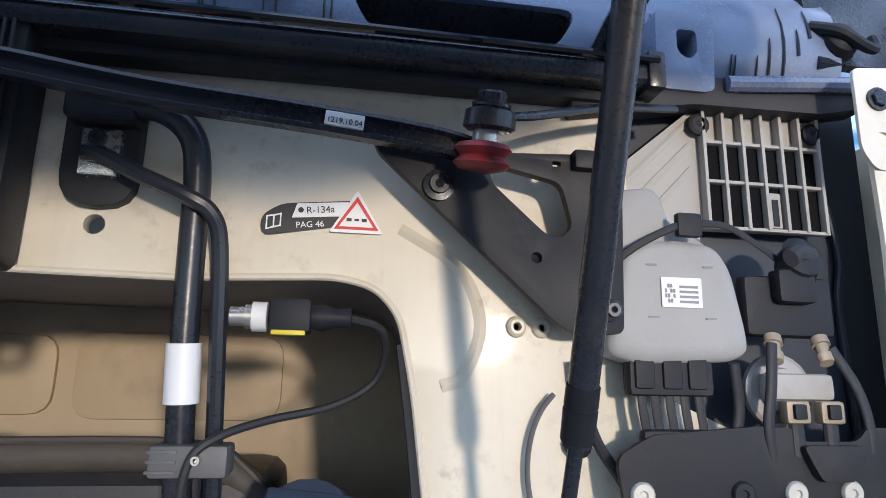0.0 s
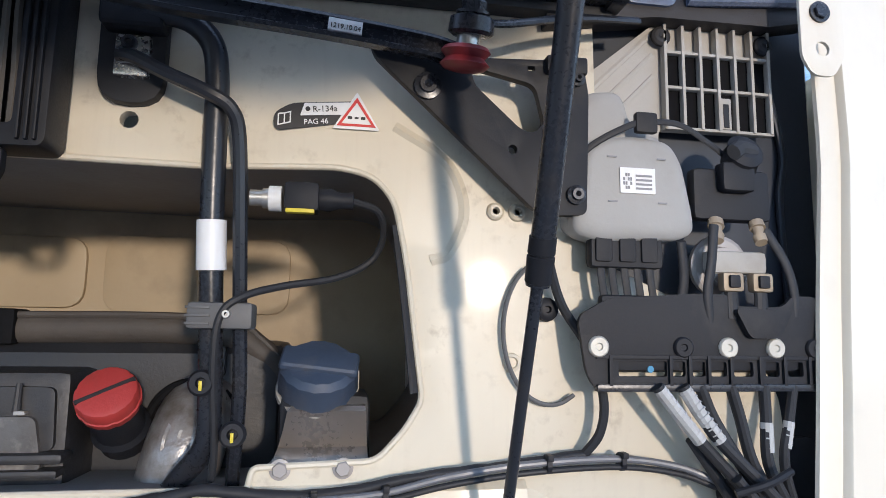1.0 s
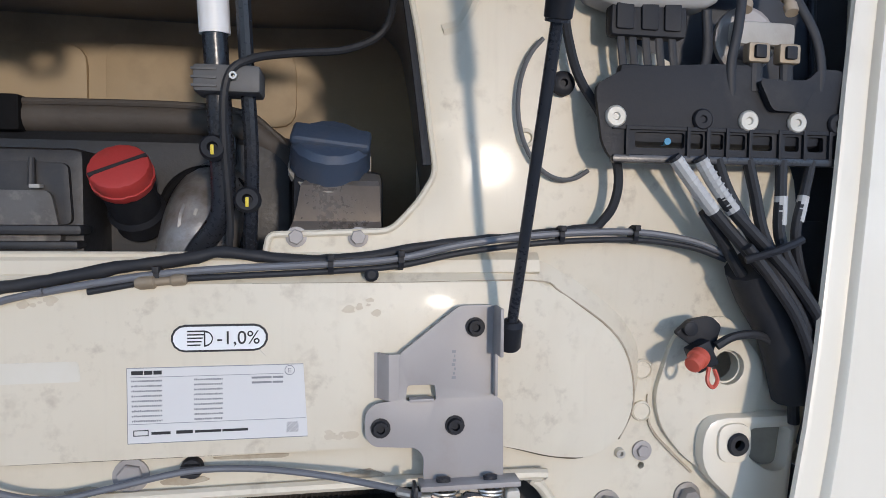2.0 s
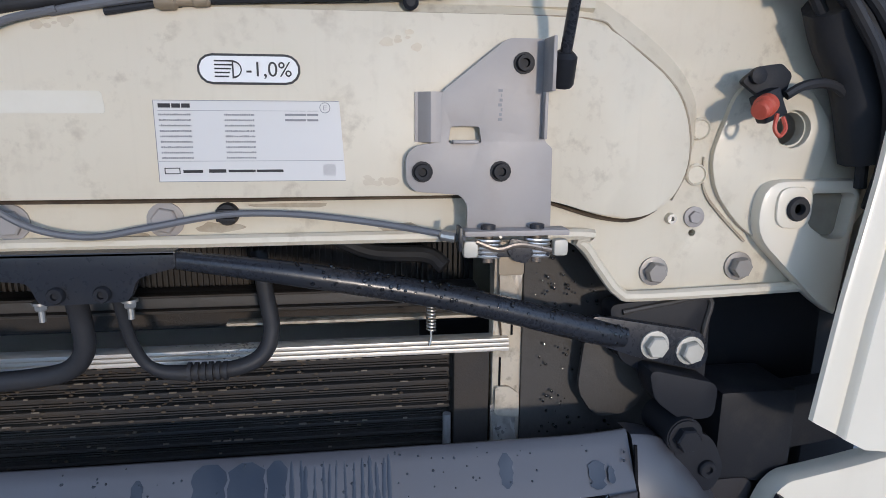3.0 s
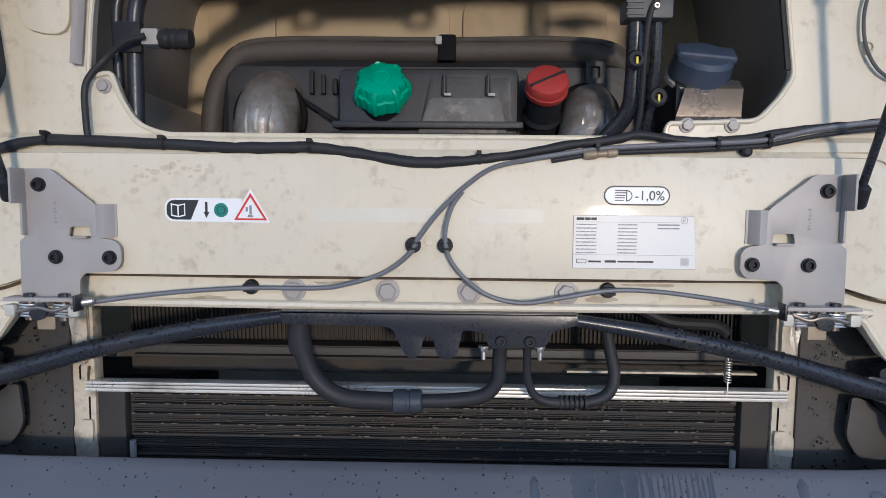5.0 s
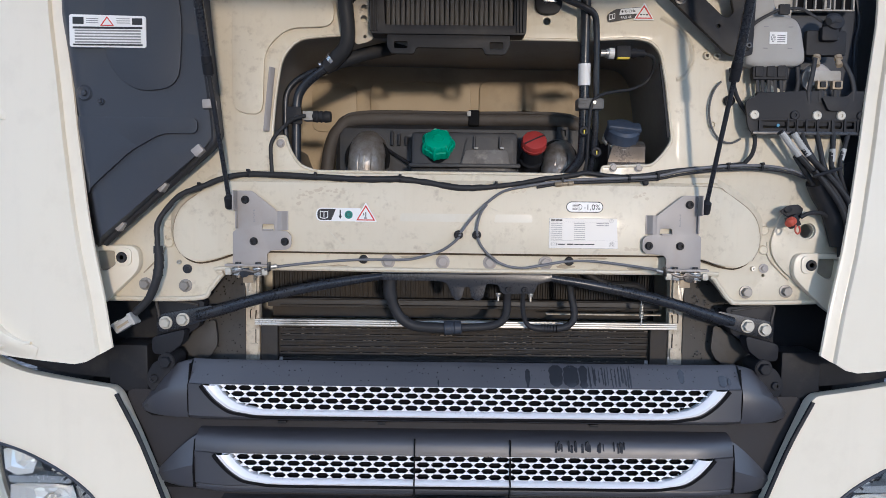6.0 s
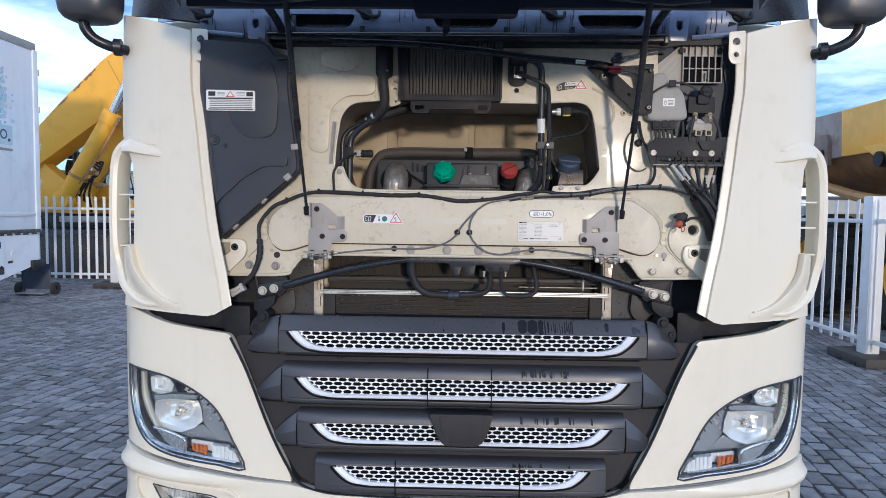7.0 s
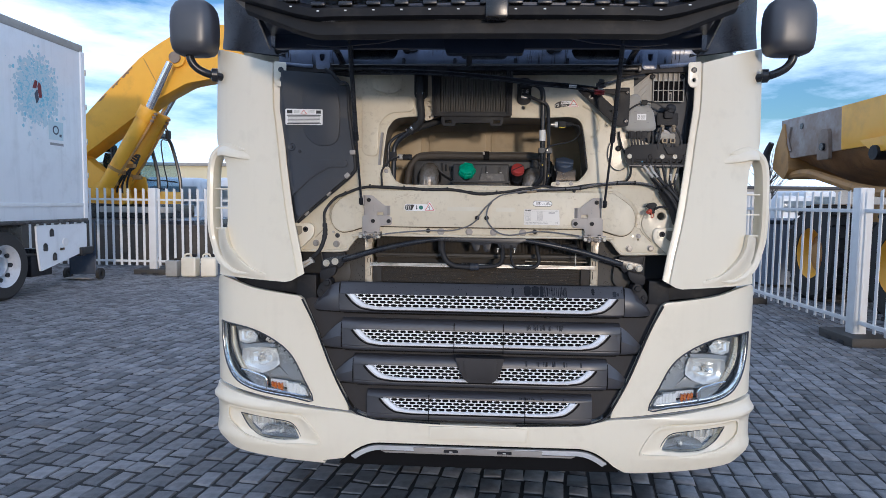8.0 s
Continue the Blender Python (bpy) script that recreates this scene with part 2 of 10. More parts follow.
DUST_DARK = material("dusty_charcoal_shield", (0.050, 0.046, 0.042), 0.60, second=(0.082, 0.071, 0.058), scale=5, bump=0.12, grain=300, dirt=(0.025, 0.025, 0.025), dirt_amount=0.5, dirt_scale=40)
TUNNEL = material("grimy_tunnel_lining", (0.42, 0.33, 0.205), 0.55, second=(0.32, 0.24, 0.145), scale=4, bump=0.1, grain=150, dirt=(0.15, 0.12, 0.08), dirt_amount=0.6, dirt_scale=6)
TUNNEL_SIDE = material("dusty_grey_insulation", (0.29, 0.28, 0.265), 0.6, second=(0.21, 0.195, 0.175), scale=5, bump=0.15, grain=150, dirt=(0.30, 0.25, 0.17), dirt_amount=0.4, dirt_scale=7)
TINT = thin_pane("tinted_cab_pane", (0.74, 0.84, 0.90))
WALL_CREAM = material("pale_yellow_render", (0.78, 0.68, 0.44), 0.7, second=(0.70, 0.61, 0.40), scale=0.4)
PANE = thin_pane("thin_clear_pane", (0.97, 0.98, 0.98))
TRIM_SILVER = material("satin_silver_trim", (0.90, 0.90, 0.91), 0.30, metal=0.08, second=(0.80, 0.80, 0.81), rough_vary=0.05)
RIM_SILVER = material("silver_wheel_paint", (0.62, 0.63, 0.65), 0.42, metal=0.15, second=(0.48, 0.49, 0.50), scale=8, dirt=(0.16, 0.13, 0.10), dirt_amount=0.35, dirt_scale=10)
WATER = material("rain_water", (0.010, 0.011, 0.013), 0.06, spec=0.6, rough_vary=0.02)
# Black plastic; the navy lift paints in sky light reaching the underside.
HOOD = material("black_moulding_sky_tint", (0.034, 0.045, 0.076), 0.42, second=(0.046, 0.060, 0.098), scale=5, bump=0.08, grain=300, dirt=(0.045, 0.047, 0.055), dirt_amount=0.25, dirt_scale=5, spec=0.4)
# Hood shade and blue sky reflection are put into the cowl's base colour.
COWL = material("cowl_paint_shade_sky_tint", (0.195, 0.230, 0.320), 0.26, second=(0.145, 0.172, 0.245), scale=5, bump=0.06, grain=260, dirt=(0.07, 0.07, 0.07), dirt_amount=0.5, dirt_scale=9)
ENGINE = material("dusty_engine_plastic", (0.018, 0.019, 0.022), 0.5, second=(0.032, 0.031, 0.032), scale=10, amount=0.8, bump=0.15, grain=260, dirt=(0.085, 0.072, 0.058), dirt_amount=0.4, dirt_scale=16)
BROWN_DUCT = material("dusty_brown_ducting", (0.055, 0.048, 0.042), 0.65, second=(0.11, 0.09, 0.07), scale=8, bump=0.2, grain=200, dirt=(0.05, 0.04, 0.035), dirt_amount=0.5, dirt_scale=14)
WORN_PAD = material("scratched_grey_pad", (0.11, 0.105, 0.10), 0.55, second=(0.06, 0.052, 0.045), scale=22, amount=0.8, bump=0.2, grain=160, dirt=(0.42, 0.38, 0.33), dirt_amount=0.6, dirt_scale=30)
BROWN_STEEL = material("heat_browned_steel", (0.26, 0.225, 0.19), 0.32, metal=0.7, second=(0.15, 0.125, 0.10), scale=16, bump=0.1, grain=200)
# Two browns for real grime, and for crease shading painted on the beam.
GRIME_SHADE = material("caked_grime_and_crease_shade", (0.045, 0.030, 0.018), 0.8, second=(0.13, 0.10, 0.065), scale=40, amount=0.8, bump=0.3, grain=300)
GRIME_SHADE_THIN = material("thin_grime_and_edge_shade", (0.34, 0.27, 0.18), 0.7, second=(0.50, 0.44, 0.33), scale=60, amount=0.9, bump=0.1, grain=300)
# Black for backings and joints, and for deep shade painted into recesses.
VOID = material("matt_black_shade_backing", (0.010, 0.010, 0.011), 0.8, spec=0.08)
WET = material("wet_charcoal_plastic", (0.024, 0.027, 0.034), 0.16, second=(0.030, 0.033, 0.041), spec=0.7, rough_vary=0.05)
LAMP_GREY = material("smoked_lamp_wall", (0.46, 0.485, 0.51), 0.24, second=(0.34, 0.355, 0.38), metal=0.35)
SCRAPED = material("scraped_grey_steel", (0.40, 0.35, 0.32), 0.55, second=(0.27, 0.18, 0.12), scale=3, amount=0.8, bump=0.4, grain=50, dirt=(0.22, 0.12, 0.07), dirt_amount=0.7, dirt_scale=5)
WIND = glass("windscreen_glass", (0.30, 0.36, 0.40))
AMBER = glass("amber_lens", (0.95, 0.42, 0.08))
AMBER_SOLID = material("amber_plastic", (0.85, 0.22, 0.03), 0.25, second=(0.75, 0.16, 0.02))
STONE = material("worn_concrete_setts", (0.225, 0.224, 0.228), 0.6, second=(0.125, 0.125, 0.131), scale=14, amount=0.85, bump=0.6, grain=130, vary=0.42, island=True, dirt=(0.11, 0.10, 0.09), dirt_amount=0.4, dirt_scale=2)
STONE_PIECE = material("worn_concrete_sett", (0.225, 0.224, 0.228), 0.6, second=(0.125, 0.125, 0.131), scale=14, amount=0.85, bump=0.6, grain=130, vary=0.42, dirt=(0.11, 0.10, 0.09), dirt_amount=0.4, dirt_scale=2)
GROUT = material("damp_joint_sand", (0.034, 0.032, 0.030), 0.85, second=(0.020, 0.020, 0.019), scale=3, bump=0.8, grain=200, dirt=(0.07, 0.062, 0.05), dirt_amount=0.5, dirt_scale=1.2)
FENCE_WHITE = material("white_powder_coat", (0.80, 0.80, 0.79), 0.4, second=(0.72, 0.72, 0.70), dirt=(0.45, 0.42, 0.36), dirt_amount=0.25)
TRAILER = material("white_trailer_panel", (0.84, 0.86, 0.88), 0.35, second=(0.79, 0.81, 0.84), scale=1.5, dirt=(0.58, 0.60, 0.62), dirt_amount=0.25, dirt_scale=1.2, stain=(0.50, 0.51, 0.52), stain_amount=0.3, stain_scale=4.0, streak=0.25)
MACHINE = material("machine_yellow_paint", (0.92, 0.47, 0.035), 0.42, second=(0.84, 0.41, 0.03), scale=2, dirt=(0.40, 0.18, 0.04), dirt_amount=0.3, dirt_scale=3)
OCHRE = material("faded_ochre_paint", (0.50, 0.27, 0.085), 0.6, second=(0.36, 0.18, 0.065), scale=2.5, bump=0.3, grain=60, dirt=(0.13, 0.08, 0.05), dirt_amount=0.6, dirt_scale=4)
RUSTY = material("scraped_rusty_steel", (0.26, 0.20, 0.155), 0.65, second=(0.17, 0.115, 0.08), scale=4, amount=0.8, bump=0.4, grain=50, dirt=(0.30, 0.27, 0.25), dirt_amount=0.5, dirt_scale=7)
RUST_BELLY = material("rust_streaked_ochre_steel", (0.36, 0.185, 0.065), 0.62, second=(0.19, 0.095, 0.045), scale=2.2, amount=0.85, bump=0.3, grain=40, dirt=(0.10, 0.06, 0.04), dirt_amount=0.6, dirt_scale=3, stain=(0.09, 0.05, 0.03), stain_amount=0.5, stain_scale=6.0, streak=0.4)
TYRE = material("dusty_tyre", (0.028, 0.027, 0.026), 0.8, second=(0.05, 0.047, 0.043), bump=0.5, grain=40)
TRACK = material("muddy_steel_track", (0.09, 0.075, 0.06), 0.7, second=(0.05, 0.045, 0.04), bump=0.5, grain=50)

# ---- builders ----
def part(name, bm, mat, parent=None, label="", sharp=32):
    """Links a bmesh as one mesh object under a thing or a part."""
    me = bpy.data.meshes.new(name)
    bm.to_mesh(me)
    bm.free()
    me.materials.append(mat)
    me.polygons.foreach_set("use_smooth", [True] * len(me.polygons))
    me.set_sharp_from_angle(angle=radians(sharp))
    ob = new(name, me)
    ob.parent = parent
    if label:
        ob["label"] = label
    return ob


def thing(name, label, category, group="", at=(0, 0, 0)):
    ob = new(name)
    ob.empty_display_size = 0.2
    ob.location = at
    return tagged(ob, label, category, group)


def tidy(bm, bevel=0.0, angle=40, segments=2):
    bmesh.ops.remove_doubles(bm, verts=bm.verts[:], dist=1e-5)
    bmesh.ops.recalc_face_normals(bm, faces=bm.faces[:])
    if bevel:
        edges = [e for e in bm.edges if len(e.link_faces) == 2 and e.calc_face_angle(0) > radians(angle)]
        bmesh.ops.bevel(bm, geom=edges, offset=bevel, segments=segments, profile=0.6, affect="EDGES", clamp_overlap=True)
    return bm


def join(bm, other):
    me = bpy.data.meshes.new("joint")
    other.to_mesh(me)
    other.free()
    bm.from_mesh(me)
    bpy.data.meshes.remove(me)
    return bm


def rnd(pts, r, n=4):
    """Rounds the corners of a closed outline."""
    out, k = [], len(pts)
    for i in range(k):
        a, b, c = Vector(pts[i - 1]), Vector(pts[i]), Vector(pts[(i + 1) % k])
        ri = r[i] if isinstance(r, (list, tuple)) else r
        d0, d1 = a - b, c - b
        ri = min(ri, d0.length * 0.45, d1.length * 0.45)
        if ri < 1e-4:
            out.append(tuple(b))
            continue
        p0, p1 = b + d0.normalized() * ri, b + d1.normalized() * ri
        for j in range(n + 1):
            t = j / n
            out.append(tuple(p0 * (1 - t) ** 2 + b * 2 * t * (1 - t) + p1 * t * t))
    return out


def plate(outer, y0, y1, holes=(), bevel=0.0, slices=(), zslices=(), warp=None):
    """A sheet cut from an outline in x and z, with holes, from depth y0 (front) to y1, cut in strips where it is to bend."""
    bm = bmesh.new()
    for loop in (outer, *holes):
        vs = [bm.verts.new((p[0], y0, p[1])) for p in loop]
        for i in range(len(vs)):
            bm.edges.new((vs[i - 1], vs[i]))
    bmesh.ops.triangle_fill(bm, use_beauty=True, use_dissolve=False, edges=bm.edges[:])
    for axis, cuts in ((0, slices), (2, zslices)):
        for c in cuts:
            co, no = [0, 0, 0], [0, 0, 0]
            co[axis], no[axis] = c, 1
            bmesh.ops.bisect_plane(bm, geom=bm.verts[:] + bm.edges[:] + bm.faces[:], plane_co=co, plane_no=no, dist=1e-5)
    got = bmesh.ops.extrude_face_region(bm, geom=bm.faces[:])
    bmesh.ops.translate(bm, verts=[g for g in got["geom"] if isinstance(g, bmesh.types.BMVert)], vec=(0, y1 - y0, 0))
    tidy(bm, bevel, 60)
    if warp:
        for v in bm.verts:
            v.co = Vector(warp(*v.co))
    return bm


def box(lo, hi, bevel=0.0, segments=2, turn=None):
    bm = bmesh.new()
    bmesh.ops.create_cube(bm, size=1)
    for v in bm.verts:
        v.co = Vector([(lo[i] + hi[i]) / 2 + v.co[i] * (hi[i] - lo[i]) for i in range(3)])
    tidy(bm, bevel, segments=segments)
    if turn:
        bmesh.ops.transform(bm, matrix=turn, verts=bm.verts[:])
    return bm


def spline(pts, sub=6):
    pts = [Vector(p) for p in pts]
    if len(pts) < 3 or sub < 2:
        return pts
    ext = [pts[0] * 2 - pts[1], *pts, pts[-1] * 2 - pts[-2]]
    out = []
    for i in range(1, len(ext) - 2):
        p0, p1, p2, p3 = ext[i - 1:i + 3]
        for j in range(sub):
            t = j / sub
            out.append(0.5 * (2 * p1 + (p2 - p0) * t + (2 * p0 - 5 * p1 + 4 * p2 - p3) * t * t + (3 * p1 - p0 - 3 * p2 + p3) * t ** 3))
    return out + [pts[-1]]


def tube(pts, r, seg=10, sub=6, flat=1.0):
    """A round bar or cable along a smooth path; r may be a list, spread along the path."""
    path = spline(pts, sub)
    n = len(path)
    radii = [r] * n if not isinstance(r, (list, tuple)) else [float(np.interp(i / (n - 1), np.linspace(0, 1, len(r)), r)) for i in range(n)]
    bm = bmesh.new()
    tangent = (path[1] - path[0]).normalized()
    side = tangent.orthogonal().normalized()
    rings = []
    for i, p in enumerate(path):
        d = (path[min(i + 1, n - 1)] - path[max(i - 1, 0)]).normalized()
        side = (side - d * side.dot(d)).normalized()
        up = d.cross(side)
        rings.append([bm.verts.new(p + (side * math.cos(a) + up * math.sin(a) * flat) * radii[i]) for a in [2 * math.pi * k / seg for k in range(seg)]])
    for a, b in zip(rings, rings[1:]):
        for k in range(seg):
            bm.faces.new((a[k], a[(k + 1) % seg], b[(k + 1) % seg], b[k]))
    bm.faces.new(rings[0][::-1])
    bm.faces.new(rings[-1])
    bmesh.ops.recalc_face_normals(bm, faces=bm.faces[:])
    return bm


def rod(p0, p1, r0, r1=None, seg=14, bevel=0.0):
    bm = tube([p0, p1], [r0, r0 if r1 is None else r1], seg, 1)
    return tidy(bm, bevel, 60) if bevel else bm


def lathe(profile, base, axis=(0, -1, 0), seg=24, lobes=0, depth=0.0, hollow=False, caps=True):
    """A turned shape: (distance along the axis, radius) from base; lobes scallop it."""
    ax = Vector(axis).normalized()
    s = ax.orthogonal().normalized()
    u = ax.cross(s)
    bm = bmesh.new()
    rings = []
    for d, r in profile:
        rings.append([bm.verts.new(Vector(base) + ax * d + (s * math.cos(a) + u * math.sin(a)) * max(1e-5, r * (1 - (depth * max(0, math.cos(a * lobes)) ** 3 if lobes else 0))))
                      for a in [2 * math.pi * k / seg for k in range(seg)]])
    for a, b in zip(rings, rings[1:]):
        for k in range(seg):
            bm.faces.new((a[k], a[(k + 1) % seg], b[(k + 1) % seg], b[k]))
    if hollow:
        for k in range(seg):
            bm.faces.new((rings[-1][k], rings[-1][(k + 1) % seg], rings[0][(k + 1) % seg], rings[0][k]))
    elif caps:
        bm.faces.new(rings[0][::-1])
        bm.faces.new(rings[-1])
    bmesh.ops.recalc_face_normals(bm, faces=bm.faces[:])
    return bm


def loft(rows, thick=0.0):
    """A skin over rows of points, made solid by thick along its normals."""
    bm = bmesh.new()
    vs = [[bm.verts.new(p) for p in row] for row in rows]
    for a, b in zip(vs, vs[1:]):
        for i in range(len(a) - 1):
            bm.faces.new((a[i], a[i + 1], b[i + 1], b[i]))
    bmesh.ops.recalc_face_normals(bm, faces=bm.faces[:])
    if thick:
        bmesh.ops.solidify(bm, geom=bm.faces[:], thickness=thick)
    return bm


def hexbolt(p, r=0.011, h=0.008, washer=0.0, axis=(0, -1, 0), turn=0.0):
    """A hexagon bolt head on a washer flange."""
    ax = Vector(axis).normalized()
    bm = lathe([(0, washer or r * 1.35), (0.0025, washer or r * 1.35), (0.003, r)], p, axis, 18)
    s = ax.orthogonal().normalized()
    u = ax.cross(s)
    head = bmesh.new()
    rings = []
    for d, k in ((0.0025, 1.0), (h * 0.85, 1.0), (h, 0.88)):
        rings.append([head.verts.new(Vector(p) + ax * d + (s * math.cos(a + turn) + u * math.sin(a + turn)) * r * k) for a in [math.pi * i / 3 for i in range(6)]])
    for a, b in zip(rings, rings[1:]):
        for k in range(6):
            head.faces.new((a[k], a[(k + 1) % 6], b[(k + 1) % 6], b[k]))
    head.faces.new(rings[-1])
    bmesh.ops.recalc_face_normals(head, faces=head.faces[:])
    return join(bm, head)


def torx(p, r=0.009, axis=(0, -1, 0)):
    """A round screw head with a socket."""
    return lathe([(0, r), (0.004, r), (0.006, r * 0.85), (0.006, r * 0.45), (0.0025, r * 0.42), (0.002, 0)], p, axis, 16)


def frange(a, b, step):
    return [a + step * i for i in range(int(round((b - a) / step)) + 1)]


def writing(name, text, size, at, mat, parent, label="", thick=0.0004, turn=(90, 0, 0), align="LEFT"):
    """Letters in the built-in font, as a thin mesh."""
    cu = bpy.data.curves.new(name, "FONT")
    cu.body, cu.size, cu.extrude, cu.align_x = text, size, thick, align
    tmp = bpy.data.objects.new(name, cu)
    me = bpy.data.meshes.new_from_object(tmp)
    bpy.data.objects.remove(tmp)
    me.materials.clear()
    me.materials.append(mat)
    me.transform(pose(*at, *turn))
    ob = new(name, me)
    ob.parent = parent
    if label:
        ob["label"] = label
    return ob


# ---- ground ----
def flank(x):
    """How far back the rounded side panels lie at a distance x from the middle."""
    k = min(abs(x) / 1.30, 0.9995) ** 3
    return -0.10 + 0.40 * (1 - (1 - k) ** (1 / 3))


def front(x):
    """How far back the rounded nose of the truck lies at a distance x from its middle."""
    k = min(abs(x) / 1.30, 0.9995) ** 6
    return -0.005 + 0.30 * (1 - (1 - k) ** (1 / 3))


g = bmesh.new()
bmesh.ops.create_grid(g, x_segments=1, y_segments=1, size=400)
ground = tagged(part("ground", g, GROUT), "dark sandy joint bed of a paved truck yard", "ground", kind="structure")

SETT_L, SETT_W, YARD_TURN = 0.215, 0.118, radians(-8)
rs = random.Random(5)


def sett_mesh(bm, cx, cy, lx, wy, h):
    ca, sa = math.cos(YARD_TURN), math.sin(YARD_TURN)
    base, top = [], []
    for sx, sy in ((-1, -1), (1, -1), (1, 1), (-1, 1)):
        jx, jy = rs.uniform(-0.009, 0.009), rs.uniform(-0.010, 0.010)
        for lst, k, z in ((base, 1.0, -0.005), (top, 0.90, h)):
            u, v = (sx * lx / 2 + jx) * (k * 0.97 if lst is top else 1), (sy * wy / 2 + jy) * (k * 0.96 if lst is top else 1)
            lst.append(bm.verts.new((cx + u * ca - v * sa, cy + u * sa + v * ca, z + rs.uniform(-0.0015, 0.0015))))
    mid = []
    for b, t in zip(base, top):
        mid.append(bm.verts.new((b.co * 0.35 + t.co * 0.65) * 1.0))
        mid[-1].co.z = h * 0.72
    for a, b in ((base, mid), (mid, top)):
        for i in range(4):
            bm.faces.new((a[i], a[(i + 1) % 4], b[(i + 1) % 4], b[i]))
    bm.faces.new(top)


def yard_cells():
    ca, sa = math.cos(YARD_TURN), math.sin(YARD_TURN)
    for i in range(-110, 90):
        v = -9.0 - 0.2 * rs.random()
        while v < 17.0:
            ln = rs.choice((0.118, 0.13, 0.15, 0.17, 0.19, 0.205))
            u, w = i * SETT_W, v + ln / 2
            v += ln
            yield u * ca - w * sa, u * sa + w * ca, ln


def sunken(x, y):
    """How deep a stone lies under drifted sand: broad shallow hollows of the yard."""
    k = noise.noise(Vector((x * 0.55, y * 0.75, 3.1))) + 0.5 * noise.noise(Vector((x * 2.1, y * 2.6, 7.7)))
    return 0.009 * max(0.0, k - 0.16) * min(1.0, max(0.0, (abs(x + 0.1) - 0.9) / 0.6))


cells = [c for c in yard_cells() if -13.0 < c[0] < 7.5 and -6.5 < c[1] < 13.0]
near = set(sorted(range(len(cells)), key=lambda i: (abs(cells[i][0] + 1.75)) ** 2 + (cells[i][1] - 0.6) ** 2)[:300])
bm = bmesh.new()
for i, (cx, cy, ln) in enumerate(cells):
    if i not in near:
        h = rs.uniform(0.005, 0.010) - sunken(cx, cy)
        sett_mesh(bm, cx, cy, SETT_W - rs.uniform(0.006, 0.020), ln - rs.uniform(0.008, 0.026), max(0.002, h))
tagged(part("sett_field", bm, STONE, ground, "worn grey concrete setts in staggered rows", sharp=60), kind="stuff")
sett_shapes = {}
for ln in (0.118, 0.13, 0.15, 0.17, 0.19, 0.205):
    for k in range(3):
        bm = bmesh.new()
        sett_mesh(bm, 0, 0, SETT_W - rs.uniform(0.006, 0.020), ln - rs.uniform(0.008, 0.026), rs.uniform(0.005, 0.010))
        me = bpy.data.meshes.new("sett")
        bm.to_mesh(me)
        bm.free()
        me.materials.append(STONE_PIECE)
        sett_shapes[ln, k] = me
for i in sorted(near):
    ob = new("sett", sett_shapes[cells[i][2], rs.randrange(3)])
    ob.location = (cells[i][0], cells[i][1], -0.6 * sunken(cells[i][0], cells[i][1]))
    ob.parent = ground
# ---- truck: outer body ----
truck = thing("truck", "cream cab-over truck with its front panel raised over the service bay", "truck")
SIDES = (("left", -1), ("right", 1))
XS = frange(-1.28, 1.28, 0.04)


def mir(pts, s):
    return [(p[0] * s, *p[1:]) for p in pts]


def nose(x, y, z):
    """Bends a flat panel to the nose: rounded in plan, leaning back above, tucked under below."""
    lean = 0.045 * max(0.0, z - 1.15) ** 1.2
    tuck = 0.9 * max(0.0, 0.50 - z) ** 2
    wide = 1 + 0.030 * max(0.0, 1 - (x / 1.22) ** 4)
    return x * wide, y + front(x) + lean + tuck, 1.55 + (z - 1.55) * wide


def sculpt(x, y, z):
    """The bumper's own shape on the nose: a proud crease below the lamps, fading out towards the middle."""
    a = min(1.0, max(0.0, (abs(x) - 0.62) / 0.35))
    a = a * a * (3 - 2 * a)
    crease = math.exp(-((z - 0.602) / 0.024) ** 2)
    foot = math.exp(-((z - 0.425) / 0.035) ** 2)
    u = abs(x)
    inner = min(1.0, max(0.0, (u - 0.722 - 0.55 * (z - 0.44)) / 0.035))
    outer = min(1.0, max(0.0, (1.215 - u) / 0.09))
    foot_in = min(1.0, max(0.0, (z - 0.432 - 0.10 * max(0.0, u - 0.95)) / 0.022))
    head_in = min(1.0, max(0.0, (0.584 - z) / 0.022))
    y += 0.017 * inner * outer * foot_in * head_in
    px, py, pz = nose(x, y, z)
    return px * (1 + a * (0.013 * crease + 0.006 * foot)), py - a * (0.015 * crease + 0.008 * foot), pz


# bumper with plate panel, lamps' recesses and lower trim
def arch(drop, n=7):
    """The arched line under the middle of the bumper, lowered by drop: flat, then falling away at both ends."""
    half = [(0.44 + 0.0275 * k, 0.467 - drop - 0.0023 * k * k) for k in range(n)]
    return [(-x, z) for x, z in reversed(half)] + half


bumper_out = rnd([(-1.287, 0.665), (-1.292, 0.445), (-1.19, 0.368), (-0.68, 0.352)], [0.02, 0.1, 0.12, 0.03]) + arch(0.0) + rnd([(0.68, 0.352), (1.19, 0.368), (1.292, 0.445), (1.287, 0.665), (0.98, 0.635), (0.70, 0.605), (0.575, 0.598), (0.46, 0.568), (0.17, 0.557), (-0.17, 0.557), (-0.46, 0.568), (-0.575, 0.598), (-0.70, 0.605), (-0.98, 0.635)],
                 [0.03, 0.12, 0.1, 0.02, 0.05, 0.03, 0.02, 0.03, 0, 0, 0.03, 0.02, 0.03, 0.05])
FOG = [(1.12, 0.545), (1.085, 0.498), (1.04, 0.462), (0.99, 0.447), (0.90, 0.446), (0.812, 0.455), (0.849, 0.525), (0.934, 0.540), (1.07, 0.545)]
